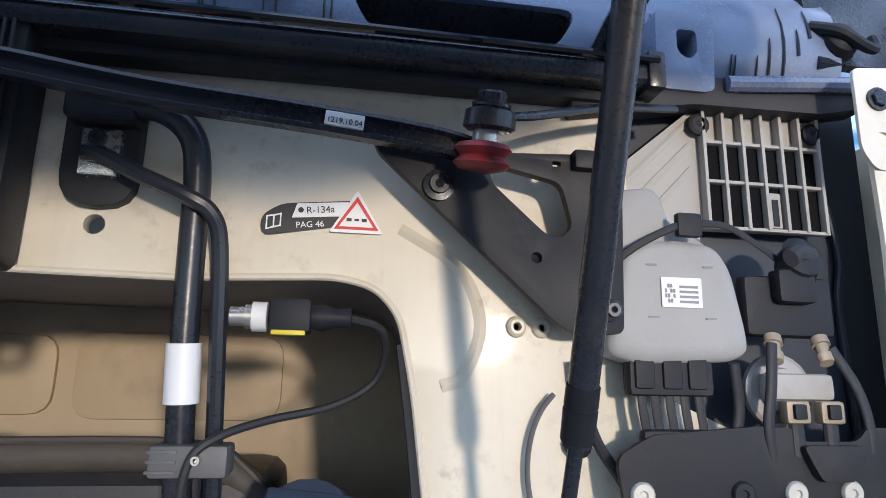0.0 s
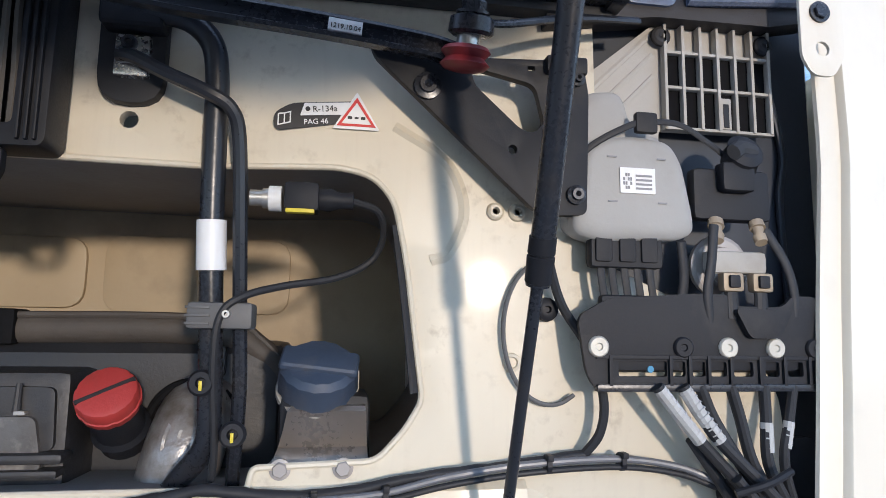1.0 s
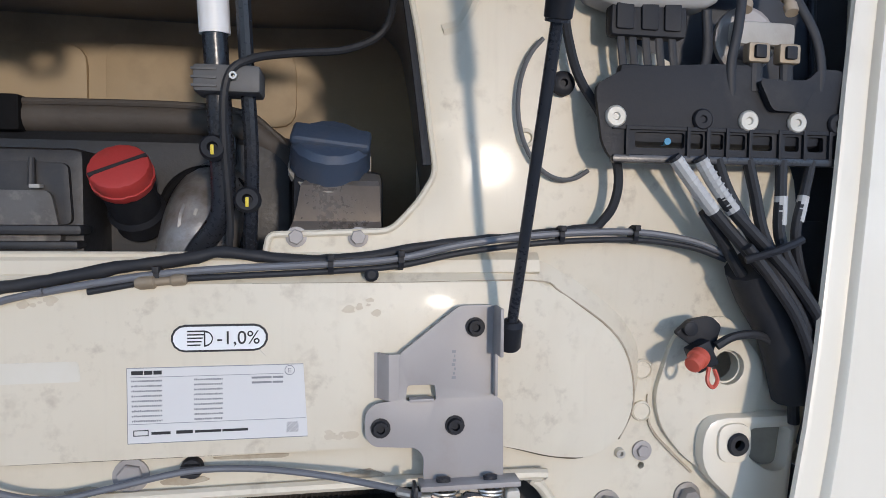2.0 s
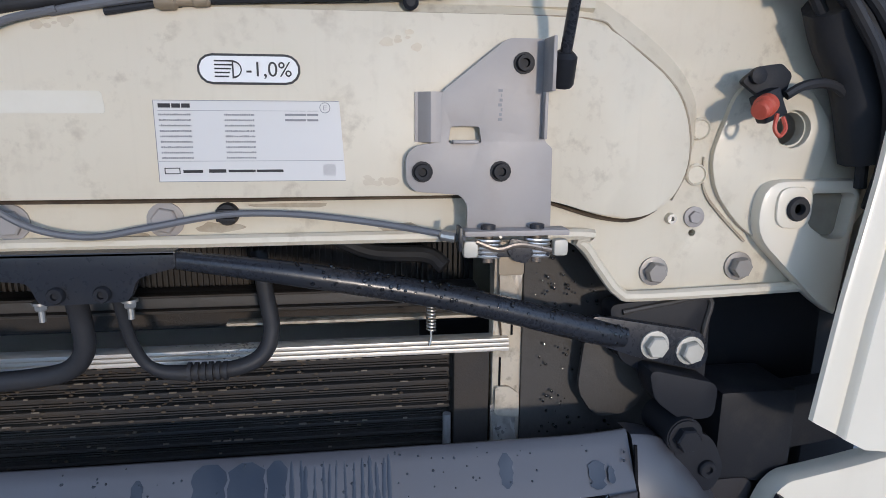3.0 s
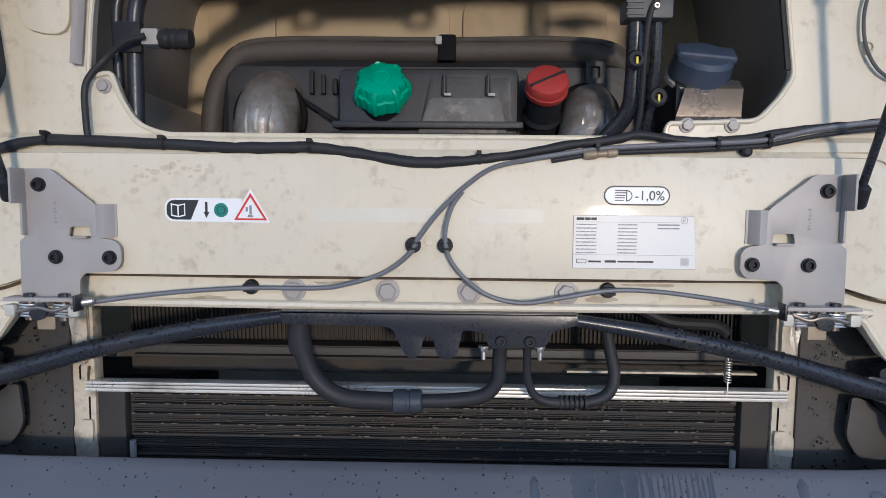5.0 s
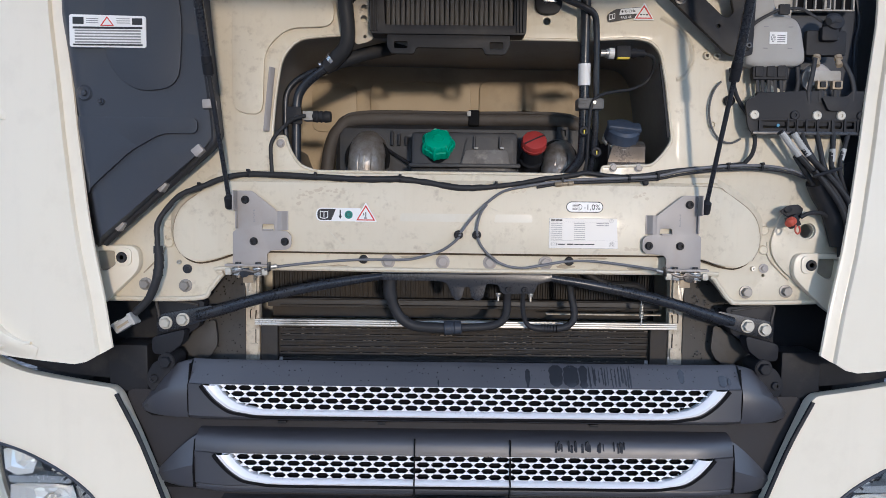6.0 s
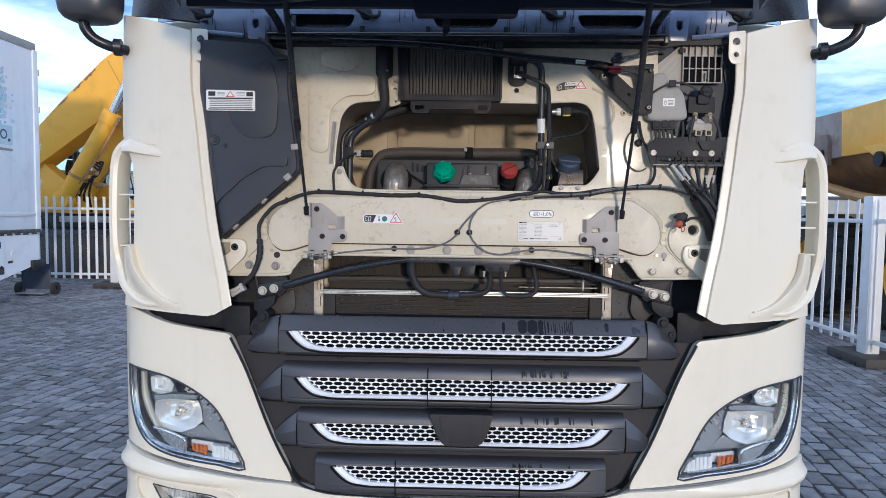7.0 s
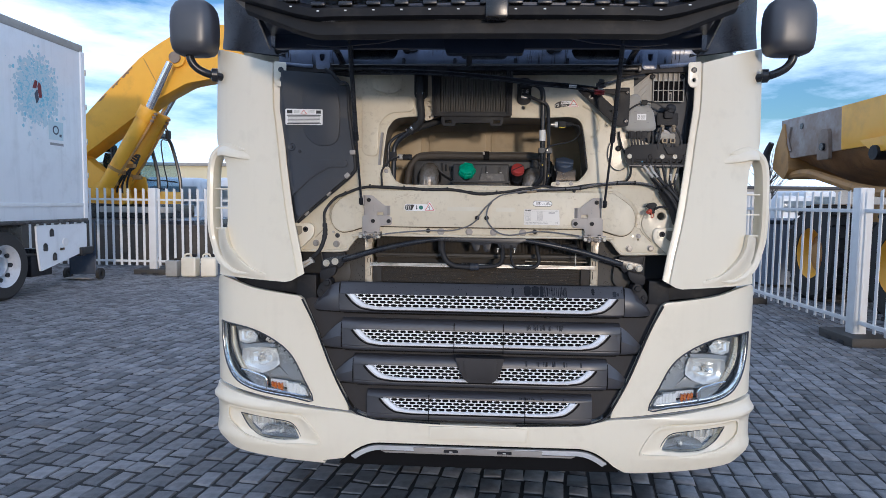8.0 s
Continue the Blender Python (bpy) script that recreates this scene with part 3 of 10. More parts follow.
fog_holes = [rnd(mir(FOG, s), 0.02) for s in (-1, 1)]
bumper = part("bumper", plate(bumper_out, -0.012, 0.03, fog_holes, 0.007, XS, frange(0.38, 0.66, 0.012), sculpt), CREAM, truck, "cream painted front bumper")
part("plate_panel", plate(rnd([(-0.219, 0.552), (0.219, 0.552), (0.219, 0.491), (-0.219, 0.491)], 0.008), -0.021, -0.010, (), 0.003, XS, (), nose), CREAM, bumper, "blank cream number plate panel")
for name, s in SIDES:
    rim = rnd(mir([(1.20, 0.585), (0.79, 0.575), (0.735, 0.50), (0.705, 0.435), (0.93, 0.425), (1.10, 0.445), (1.20, 0.50)], s), 0.04)
    inner = rnd(mir([(1.190, 0.575), (0.796, 0.565), (0.743, 0.495), (0.716, 0.445), (0.93, 0.435), (1.10, 0.455), (1.190, 0.505)], s), 0.04)
    part("lamp_surround", plate(rim, -0.018, -0.008, [inner], 0, XS, (0.5,), nose), CREAM, bumper)
    fog = part("fog_lamp", plate(rnd(mir(FOG, s), 0.02), 0.06, 0.066, (), 0, XS, (), nose), TRIM_SILVER, bumper, "clear fog lamp with a faceted reflector")
    part("lens", plate(rnd(mir(FOG, s), 0.02), 0.006, 0.008, (), 0, XS, (), nose), PANE, fog)
    part("lamp_gasket", tube([nose(s * x, 0.006, z) for x, z in FOG + FOG[:1]], 0.0028, 6, 4), COVER, fog)
    bm = bmesh.new()
    for k in range(8):
        x, hk = 0.875 + 0.030 * k, 0.034 + 0.006 * (k % 2)
        join(bm, loft([[nose(s * (x + dx), 0.030 + 0.016 * math.cos(dx * 95) + 0.006 * (k % 3), 0.532 - hk * v) for dx in (-0.014, -0.007, 0.0, 0.007, 0.014)] for v in (0.0, 0.35, 0.7, 1.0)]))
    part("reflector", bm, MIRRORED, fog, "upright mirrored facets")
    part("bowl", loft([[nose(s * (0.915 + 0.100 * k * math.cos(a)), 0.020 + 0.034 * (1 - k * k) + 0.002 * (j % 2), 0.462 + 0.052 * k * max(-0.15, math.sin(a))) for j, a in enumerate(np.linspace(0, 2 * math.pi, 41))] for k in (1.0, 0.86, 0.72, 0.58, 0.44, 0.3, 0.15, 0.0)]), LAMP_GREY, fog, "ribbed smoky bowl")
    part("fog_bulb", lathe([(0, 0.010), (0.012, 0.012), (0.024, 0.007), (0.026, 0.0)], nose(s * 0.915, 0.05, 0.476), (0, -1, 0), 12), MIRRORED, fog)
skirt = arch(0.019, 6) + [(x * 0.965, z - 0.022 + 0.008 * max(0.0, abs(x) - 0.44) / 0.14) for x, z in reversed(arch(0.019, 6))]
# Black sheet that paints the shade between bumper and lower trim.
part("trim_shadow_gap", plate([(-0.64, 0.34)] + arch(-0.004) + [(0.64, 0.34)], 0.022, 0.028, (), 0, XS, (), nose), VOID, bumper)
silver = part("lower_trim", plate(skirt, 0.002, 0.020, (), 0.007, XS, (), nose), RIM_SILVER, bumper, "silver lower bumper trim")
step = part("step_plate", plate(rnd([(-0.290, 0.445), (0.290, 0.445), (0.286, 0.424), (-0.286, 0.424)], 0.004), -0.004, 0.004, [rnd([(sx - 0.036, 0.440), (sx + 0.036, 0.440), (sx + 0.034, 0.420), (sx - 0.034, 0.420)], 0.009) for sx in (-0.120, 0.120)], 0.002, XS, (), nose), ZINC, silver)
for sx in (-0.120, 0.120):
    part("eye_cover", plate(rnd([(sx - 0.034, 0.438), (sx + 0.034, 0.438), (sx + 0.032, 0.418), (sx - 0.032, 0.418)], 0.008), -0.002, 0.003, (), 0.002, (), (), nose), BLACK, step)
    part("eye_mark", plate([(sx - 0.007, 0.431), (sx + 0.007, 0.431), (sx + 0.007, 0.427), (sx - 0.007, 0.427)], -0.004, -0.001, (), 0, (), (), nose), WHITE_PLASTIC, step)
part("trim_foot", plate(rnd([(-0.44, 0.420), (0.44, 0.420), (0.42, 0.411), (-0.42, 0.411)], 0.003), 0.010, 0.016, (), 0.001, XS, (), nose), ZINC, silver)
part("under_spoiler", plate([(-0.58, 0.430), (0.58, 0.430), (0.55, 0.35), (-0.55, 0.35)], 0.05, 0.07, (), 0, XS, (), nose), BLACK, bumper)

# corner panels round the headlamps
LAMP = [(1.243, 0.968), (1.148, 0.964), (1.05, 0.953), (0.96, 0.922), (0.888, 0.879), (0.841, 0.828), (0.797, 0.744), (0.752, 0.642), (0.847, 0.651), (0.962, 0.66), (1.069, 0.674), (1.145, 0.699), (1.195, 0.745), (1.226, 0.808), (1.240, 0.889)]
LAMP_Z = (0.7, 0.75, 0.8, 0.85, 0.9)


def bowl(rim, middle, depth, s, steps=6):
    """A reflector bowl: from the rim outline back to a point behind its middle, in flat facets."""
    rows = []
    for k in range(steps + 1):
        t = k / steps
        rows.append([nose(s * (middle[0] + (x - middle[0]) * (1 - t)), 0.035 + depth * math.sin(t * math.pi / 2) + 0.012 * (i % 2) * (k % 2), middle[1] + (z - middle[1]) * (1 - t)) for i, (x, z) in enumerate(rim + rim[:1])])
    return loft(rows)


for name, s in SIDES:
    out = rnd(mir([(1.29, 1.135), (1.29, 1.00), (1.285, 0.675), (0.98, 0.645), (0.70, 0.615), (0.585, 0.605), (0.60, 0.665), (0.664, 0.79), (0.748, 0.998), (0.796, 1.106), (0.812, 1.120), (1.05, 1.146), (1.16, 1.175), (1.26, 1.19)], s),
              [0.02, 0, 0.01, 0.04, 0.01, 0.005, 0.03, 0.1, 0.1, 0.01, 0.01, 0.05, 0.02, 0.02])
    hole = rnd(mir(LAMP, s), 0.012)
    corner = part("corner_panel", plate(out, 0.002, 0.03, [hole], 0.006, XS, (0.7, 0.8, 0.9, 1.0, 1.1), nose), CREAM, truck, "cream corner panel round the headlamp")
    part("edge_trim", tube([nose(s * x, -0.003, z) for x, z in ((0.800, 1.108), (0.741, 0.99), (0.662, 0.79), (0.60, 0.665), (0.555, 0.602), (0.45, 0.569), (0.17, 0.558))], 0.005, 6, 5), BLACK, corner)
    part("panel_gap", tube([nose(s * x, 0.0050, z) for x, z in ((1.27, 0.670), (0.98, 0.640), (0.70, 0.610), (0.585, 0.602))], 0.0024, 6, 4), GREY_INK, corner)
    lamp = part("headlamp", plate(hole, 0.085, 0.09, (), 0, XS, LAMP_Z, nose), LAMP_GREY, truck, "clear headlamp with chrome reflector and amber indicator")
    wall = [(s * x, z) for x, z in LAMP + LAMP[:1]]
    part("housing_wall", loft([[nose(x, y, z) for x, z in wall] for y in (0.008, 0.04, 0.088)]), LAMP_GREY, lamp)
    part("lens", plate(hole, 0.003, 0.005, (), 0, XS, LAMP_Z, nose), PANE, lamp)
    part("lamp_gasket", tube([nose(s * x, 0.001, z) for x, z in LAMP + LAMP[:1]], 0.0036, 8, 3), COVER, lamp)
    part("bright_edge", tube([nose(s * (x * 0.985 + 1.03 * 0.015), 0.006, z * 0.985 + 0.80 * 0.015) for x, z in LAMP + LAMP[:1]], 0.0030, 8, 3), CHROME, lamp)
    part("chrome_rim", tube([nose(s * x, 0.022, z) for x, z in ((1.226, 0.955), (1.221, 0.86), (1.195, 0.768), (1.137, 0.711), (1.05, 0.684), (0.91, 0.669), (0.79, 0.656))], [0.006, 0.009, 0.010, 0.009, 0.008, 0.006, 0.004], 10, 6), CHROME, lamp)
    part("dark_groove", tube([nose(s * x, 0.045, z) for x, z in ((1.207, 0.95), (1.200, 0.86), (1.172, 0.785), (1.118, 0.727), (1.04, 0.697), (0.91, 0.680), (0.80, 0.667))], [0.005, 0.006, 0.006, 0.006, 0.005, 0.004, 0.003], 8, 6), SATIN, lamp)
    part("rim_inner", tube([nose(s * x, 0.035, z) for x, z in ((1.180, 0.945), (1.170, 0.86), (1.137, 0.79), (1.092, 0.735), (1.03, 0.708), (0.99, 0.695))], [0.010, 0.014, 0.014, 0.010, 0.007, 0.004], 10, 6), WARM_TRIM, lamp, "warm silver inner rim")
    part("main_reflector", bowl([(1.122, 0.845), (1.08, 0.856), (1.03, 0.862), (0.98, 0.866), (0.937, 0.866), (0.925, 0.83), (0.922, 0.793), (0.955, 0.765), (1.013, 0.742), (1.07, 0.745), (1.119, 0.757), (1.126, 0.80)], (1.03, 0.805), 0.048, s), MIRRORED, lamp)
    part("bulb", lathe([(0, 0.012), (0.02, 0.014), (0.045, 0.008), (0.05, 0.0)], nose(s * 1.03, 0.085, 0.805), (0, -1, 0), 12), ALU, lamp)
    part("divider", plate(rnd(mir([(1.135, 0.862), (1.03, 0.880), (0.945, 0.884), (0.945, 0.868), (1.03, 0.862), (1.13, 0.846)], s), 0.004), 0.040, 0.10, (), 0.002, XS, (), nose), LAMP_GREY, lamp)
    part("dip_reflector", bowl([(1.145, 0.93), (1.11, 0.942), (1.06, 0.940), (1.035, 0.915), (1.05, 0.885), (1.10, 0.872), (1.14, 0.88)], (1.09, 0.908), 0.045, s), MIRRORED, lamp)
    part("dip_shroud", lathe([(0.0, 0.0), (0.0, 0.022), (0.03, 0.03), (0.034, 0.022), (0.034, 0.0)], nose(s * 1.015, 0.10, 0.903), (0, -1, 0), 14), SATIN, lamp)
    part("park_reflector", bowl([(0.985, 0.915), (0.955, 0.905), (0.945, 0.892), (0.975, 0.890), (0.995, 0.9)], (0.97, 0.90), 0.03, s, 4), MIRRORED, lamp)
    part("inner_wall", plate(rnd(mir([(0.935, 0.885), (0.888, 0.862), (0.850, 0.815), (0.805, 0.722), (0.87, 0.722), (0.925, 0.78), (0.94, 0.85)], s), 0.01), 0.05, 0.06, (), 0.002, XS, LAMP_Z, nose), LAMP_GREY, lamp)
    part("reflector_skirt", plate(rnd(mir([(1.11, 0.752), (1.01, 0.742), (0.93, 0.775), (0.885, 0.735), (0.99, 0.722)], s), 0.006), 0.055, 0.06, (), 0.002, XS, (), nose), LAMP_GREY, lamp)
    part("lens_pod", loft([[nose(s * x, y, z) for x, z in ((1.115, 0.745), (1.06, 0.738), (0.995, 0.722), (0.988, 0.676), (1.03, 0.682), (1.075, 0.702), (1.115, 0.745))] for y in (0.06, 0.028)] + [[nose(s * x, 0.02, z) for x, z in ((1.09, 0.735), (1.05, 0.73), (1.0, 0.712), (1.0, 0.69), (1.03, 0.694), (1.06, 0.708), (1.09, 0.735))], [nose(s * 1.03, 0.018, 0.713)] * 7]), LAMP_GREY, lamp, "smoked lower lamp pod")
    part("pod_trim", tube([nose(s * x, 0.018, z) for x, z in ((1.12, 0.752), (1.06, 0.746), (0.992, 0.728), (0.982, 0.700), (0.985, 0.674))], 0.0055, 8, 5), CHROME, lamp)
    bm = bmesh.new()
    for k in range(6):
        x0, x1 = 0.792 + 0.0145 * k, 0.8045 + 0.0145 * k
        lo, hi = (0.653 + 0.0012 * k), 0.690 + min(0.022, 0.010 * k)
        join(bm, plate(rnd(mir([(x0, lo), (x1, lo + 0.001), (x1, hi), (x0, hi - 0.004)], s), 0.003), 0.024, 0.05, (), 0.004, (), (), nose))
    join(bm, plate(rnd(mir([(0.780, 0.655), (0.882, 0.664), (0.884, 0.712), (0.800, 0.692)], s), 0.004), 0.0275, 0.054, (), 0.002, (), (), nose))
    part("side_light", bm, WHITE_GLOSS, lamp, "bright white ribbed side light")
    amb = rnd(mir([(0.975, 0.716), (0.885, 0.712), (0.888, 0.660), (0.970, 0.676)], s), 0.008)
    part("indicator_backing", plate(amb, 0.050, 0.055, (), 0, XS, (), nose), TRIM_SILVER, lamp)
    bm = bmesh.new()
    for k in range(4):
        x = 0.905 + 0.0155 * k
        join(bm, plate(rnd(mir([(x, 0.672 + 0.003 * k), (x + 0.011, 0.674 + 0.003 * k), (x + 0.014, 0.700 + 0.002 * k), (x + 0.004, 0.704)], s), 0.003), 0.028 + 0.004 * (k % 2), 0.046, (), 0.003, (), (), nose))
    part("indicator", bm, AMBER_SOLID, lamp, "amber indicator facets")
    part("indicator_lens", plate(amb, 0.022, 0.024, (), 0, XS, (), nose), PANE, lamp)
    for k in range(7):
        u = k / 6
        tx, tz = float(np.interp(u, (0, 0.45, 0.75, 1), (0.958, 0.893, 0.849, 0.822))), float(np.interp(u, (0, 0.45, 0.75, 1), (0.913, 0.873, 0.827, 0.782)))
        part("lens_tick", box((-0.005, 0, -0.003), (0.005, 0.004, 0.003), 0.001, turn=Matrix.Translation(nose(s * tx, 0.0, tz)) @ Matrix.Rotation(s * radians(30 + 30 * u), 4, "Y")), SATIN, lamp)

# grille: charcoal surround, four bars with honeycomb and silver trim
surround = rnd([(-0.80, 1.11), (-0.748, 1.0), (-0.664, 0.79), (-0.60, 0.665), (-0.56, 0.604), (-0.44, 0.562), (-0.17, 0.549), (0.17, 0.549), (0.44, 0.562), (0.56, 0.604), (0.60, 0.665), (0.664, 0.79), (0.748, 1.0), (0.80, 1.11)], 0.03)
grille = part("grille_surround", plate(surround, 0.035, 0.05, (), 0, XS, (0.6, 0.7, 0.8, 0.9, 1.0), nose), SURROUND, truck, "grained charcoal plastic grille")


def hexmesh(x0, x1, zlo, zhi, cut, y):
    """A pale sheet pierced by rows of long hexagons, set like bricks, kept where cut(x, z) holds."""
    bm = bmesh.new()
    pw, ph = 0.0326, 0.0138
    w, k, h = pw * 0.468, pw * 0.275, ph * 0.415
    hole = [(-w, 0), (-k, h), (0, h), (k, h), (w, 0), (k, -h), (0, -h), (-k, -h)]
    rim = [(-pw / 2, 0), (-pw / 2, ph / 2), (0, ph / 2), (pw / 2, ph / 2), (pw / 2, 0), (pw / 2, -ph / 2), (0, -ph / 2), (-pw / 2, -ph / 2)]
    for r in range(int((zhi - zlo) / ph) + 1):
        zc = zhi - ph * (r + 0.42)
        for i in range(int((x1 - x0) / pw) + 2):
            xc = x0 + pw * (i + 0.5 * (r % 2))
            if not cut(xc, zc):
                continue
            o = [bm.verts.new((xc + a, y, zc + b)) for a, b in rim]
            q = [bm.verts.new((xc + a, y - 0.0012, zc + b)) for a, b in hole]
            d = [bm.verts.new((xc + a, y + 0.011, zc + b)) for a, b in hole]
            for j in range(8):
                bm.faces.new((o[j], o[(j + 1) % 8], q[(j + 1) % 8], q[j]))
                bm.faces.new((q[j], q[(j + 1) % 8], d[(j + 1) % 8], d[j])).material_index = 1
    for v in bm.verts:
        v.co = Vector(nose(*v.co))
    return bm


#       top, mesh top, mesh foot, trim foot, lip, mesh half-width, bar half-width
BARS = [(1.190, 1.138, 1.090, 1.073, 1.055, 0.592, 0.624),
        (1.024, 0.980, 0.932, 0.915, 0.885, 0.565, 0.615),
        (0.862, 0.821, 0.775, 0.758, 0.728, 0.510, 0.562),
        (0.700, 0.674, 0.628, 0.611, 0.575, 0.440, 0.500)]
BAR_Y = -0.026
for bi, (top, mt, mf, tf, lip, wa, wo) in enumerate(BARS):
    h = mt - tf
    outer = [Vector(p) for p in ((wa, 0, mt + 0.004), (wa - 0.016, 0, mt - 0.25 * h), (wa - 0.036, 0, mt - 0.55 * h), (wa - 0.064, 0, mt - 0.83 * h), (wa - 0.10, 0, tf + 0.004), (wa - 0.15, 0, tf), (wa * 0.4, 0, tf), (0, 0, tf))]
    inner = [Vector(p) for p in ((wa - 0.036, 0, mt + 0.003), (wa - 0.047, 0, mt - 0.18 * h), (wa - 0.062, 0, mt - 0.40 * h), (wa - 0.086, 0, mt - 0.62 * h), (wa - 0.118, 0, tf + 0.0165), (wa - 0.16, 0, tf + 0.0125), (wa * 0.4, 0, tf + 0.012), (0, 0, tf + 0.012))]
    oc, ic = spline(outer, 5), spline(inner, 5)
    ox, oz = [p.x for p in reversed(oc)], [p.z for p in reversed(oc)]

    def bar_row(x):
        a = abs(x)
        d = BAR_Y + (0.007 if bi == 0 else 0.015) * max(0.0, (a - wa + 0.05) / max(0.05, wo - wa + 0.05)) ** 2
        foot = float(np.interp(a, ox, oz)) if a < wa else mt
        rec = 0.024 if a < wa - 0.006 else 0.0
        if bi == 0:
            head = [(x, d + 0.044, top - 0.030), (x, d + 0.044, top - 0.004), (x, d + 0.042, top - 0.0005), (x, d + 0.039, top + 0.0002), (x, d + 0.036, top - 0.002)]
            head += [(x, d + 0.004 + 0.032 * v, mt + 0.0035 + (top - mt - 0.0055) * v) for v in (0.8, 0.6, 0.4, 0.2, 0.03, 0.0)]
            return head + [(x, d + rec, mt + 0.002), (x, d + rec, min(mt, foot) + 0.004), (x, d, min(mt, foot) + 0.001), (x, d, tf - 0.004), (x, d + 0.005, tf - 0.008), (x, d + 0.004, lip + 0.018), (x, d + 0.008, lip + 0.008), (x, d + 0.018, lip + 0.002), (x, 0.05, lip)]
        return [(x, 0.07, top + 0.004), (x, d + 0.040, top + 0.002), (x, d + 0.024, top - 0.002), (x, d + 0.013, top - 0.009), (x, d + 0.006, top - 0.019), (x, d + 0.004, mt + 0.010), (x, d + 0.003, mt + 0.0035), (x, d + rec, mt + 0.002), (x, d + rec, min(mt, foot) + 0.004),
                (x, d, min(mt, foot) + 0.001), (x, d, tf - 0.004), (x, d + 0.005, tf - 0.008), (x, d + 0.004, lip + 0.018), (x, d + 0.008, lip + 0.008), (x, d + 0.018, lip + 0.002), (x, 0.05, lip)]
    xs = frange(-wo, wo, 2 * wo / 80)
    bar = part("grille_bar", loft([[nose(*p) for p in bar_row(x)] for x in xs]), GRILLE, grille, sharp=38)
    # Black strip drawn as the shade under the bar's lip.
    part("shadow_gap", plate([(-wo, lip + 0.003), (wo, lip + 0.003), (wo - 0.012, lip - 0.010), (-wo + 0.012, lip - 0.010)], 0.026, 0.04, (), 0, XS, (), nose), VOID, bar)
    rows = []
    for o, i in [(o, i) for o, i in zip(oc, ic)] + [(Vector((-o.x, 0, o.z)), Vector((-i.x, 0, i.z))) for o, i in reversed(list(zip(oc, ic))[:-1])]:
        m = o * 0.5 + i * 0.5
        rows.append([nose(o.x, BAR_Y + 0.006, o.z), nose(o.x * 0.8 + i.x * 0.2, BAR_Y - 0.007, o.z * 0.8 + i.z * 0.2), nose(m.x, BAR_Y - 0.009, m.z), nose(o.x * 0.15 + i.x * 0.85, BAR_Y - 0.005, o.z * 0.15 + i.z * 0.85), nose(i.x, BAR_Y - 0.001, i.z), nose(i.x, BAR_Y + 0.014, i.z)])
    part("silver_trim", loft(rows), TRIM_SILVER, bar, "silver trim strip with upswept ends")
    part("trim_gap", tube([nose(p.x + 0.003, BAR_Y + 0.002, p.z - 0.004) for p in oc] + [nose(-p.x - 0.003, BAR_Y + 0.002, p.z - 0.004) for p in reversed(oc[:-1])], 0.0042, 6, 1), VOID, bar)
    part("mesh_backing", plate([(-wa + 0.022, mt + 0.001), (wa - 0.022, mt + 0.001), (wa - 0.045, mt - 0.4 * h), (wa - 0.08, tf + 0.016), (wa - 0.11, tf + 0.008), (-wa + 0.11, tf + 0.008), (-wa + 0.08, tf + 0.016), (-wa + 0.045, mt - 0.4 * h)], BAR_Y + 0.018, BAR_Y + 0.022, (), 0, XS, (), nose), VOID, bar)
    inside = lambda x, z: abs(x) < wa - 0.020 - 0.127 * max(0.0, (mt - z) / h) ** 1.5 and not (bi == 2 and abs(x - 0.005) < 0.085)
    comb = tagged(part("honeycomb", hexmesh(-wa, wa, mf - 0.004, mt + 0.002, inside, BAR_Y + 0.006), TRIM_SILVER, bar, "pale honeycomb mesh insert"), kind="stuff")
    comb.data.materials.append(VOID)
    for x in ((-0.112, 0.104) if bi in (1,) else (-0.22, 0.205) if bi == 3 else ()):
        for z0, z1, y0 in ((lip, tf - 0.004, -0.002), (tf, tf + 0.012, -0.0105), (tf + 0.012, mt, -0.003), (mt + 0.004, top - 0.006, 0.0)):
            part("panel_joint", plate([(x - 0.0016, z0), (x + 0.0016, z0), (x + 0.0016, z1), (x - 0.0016, z1)], BAR_Y + y0, BAR_Y + 0.02, (), 0, (), (), nose), VOID, bar)
    for k in range(4 if bi else 0):
        cx = (-0.42, -0.19, 0.30, 0.47)[k]
        if bi == 1 and abs(cx) < 0.45 or bi == 2 and k in (1, 2):
            part("clip_foot", box((-0.010, -0.004, -0.004), (0.010, 0.02, 0.003), 0.002, turn=Matrix.Translation(nose(cx, 0.015, top + 0.022))), BLACK, bar)
sensor = rnd([(-0.105, 0.872), (0.110, 0.872), (0.090, 0.80), (0.065, 0.764), (-0.055, 0.764), (-0.080, 0.80)], [0.005, 0.005, 0.03, 0.03, 0.03, 0.03])
radar = part("radar_cover", plate(sensor, -0.052, 0.0, (), 0.006, XS, (), nose), SURROUND, grille, "matt black radar sensor cover")
part("sensor_face", plate(rnd([(-0.072, 0.866), (0.080, 0.866), (0.072, 0.80), (0.053, 0.778), (-0.043, 0.778), (-0.062, 0.80)], 0.012), -0.054, -0.046, (), 0.003, XS, (), nose), SURROUND, radar)
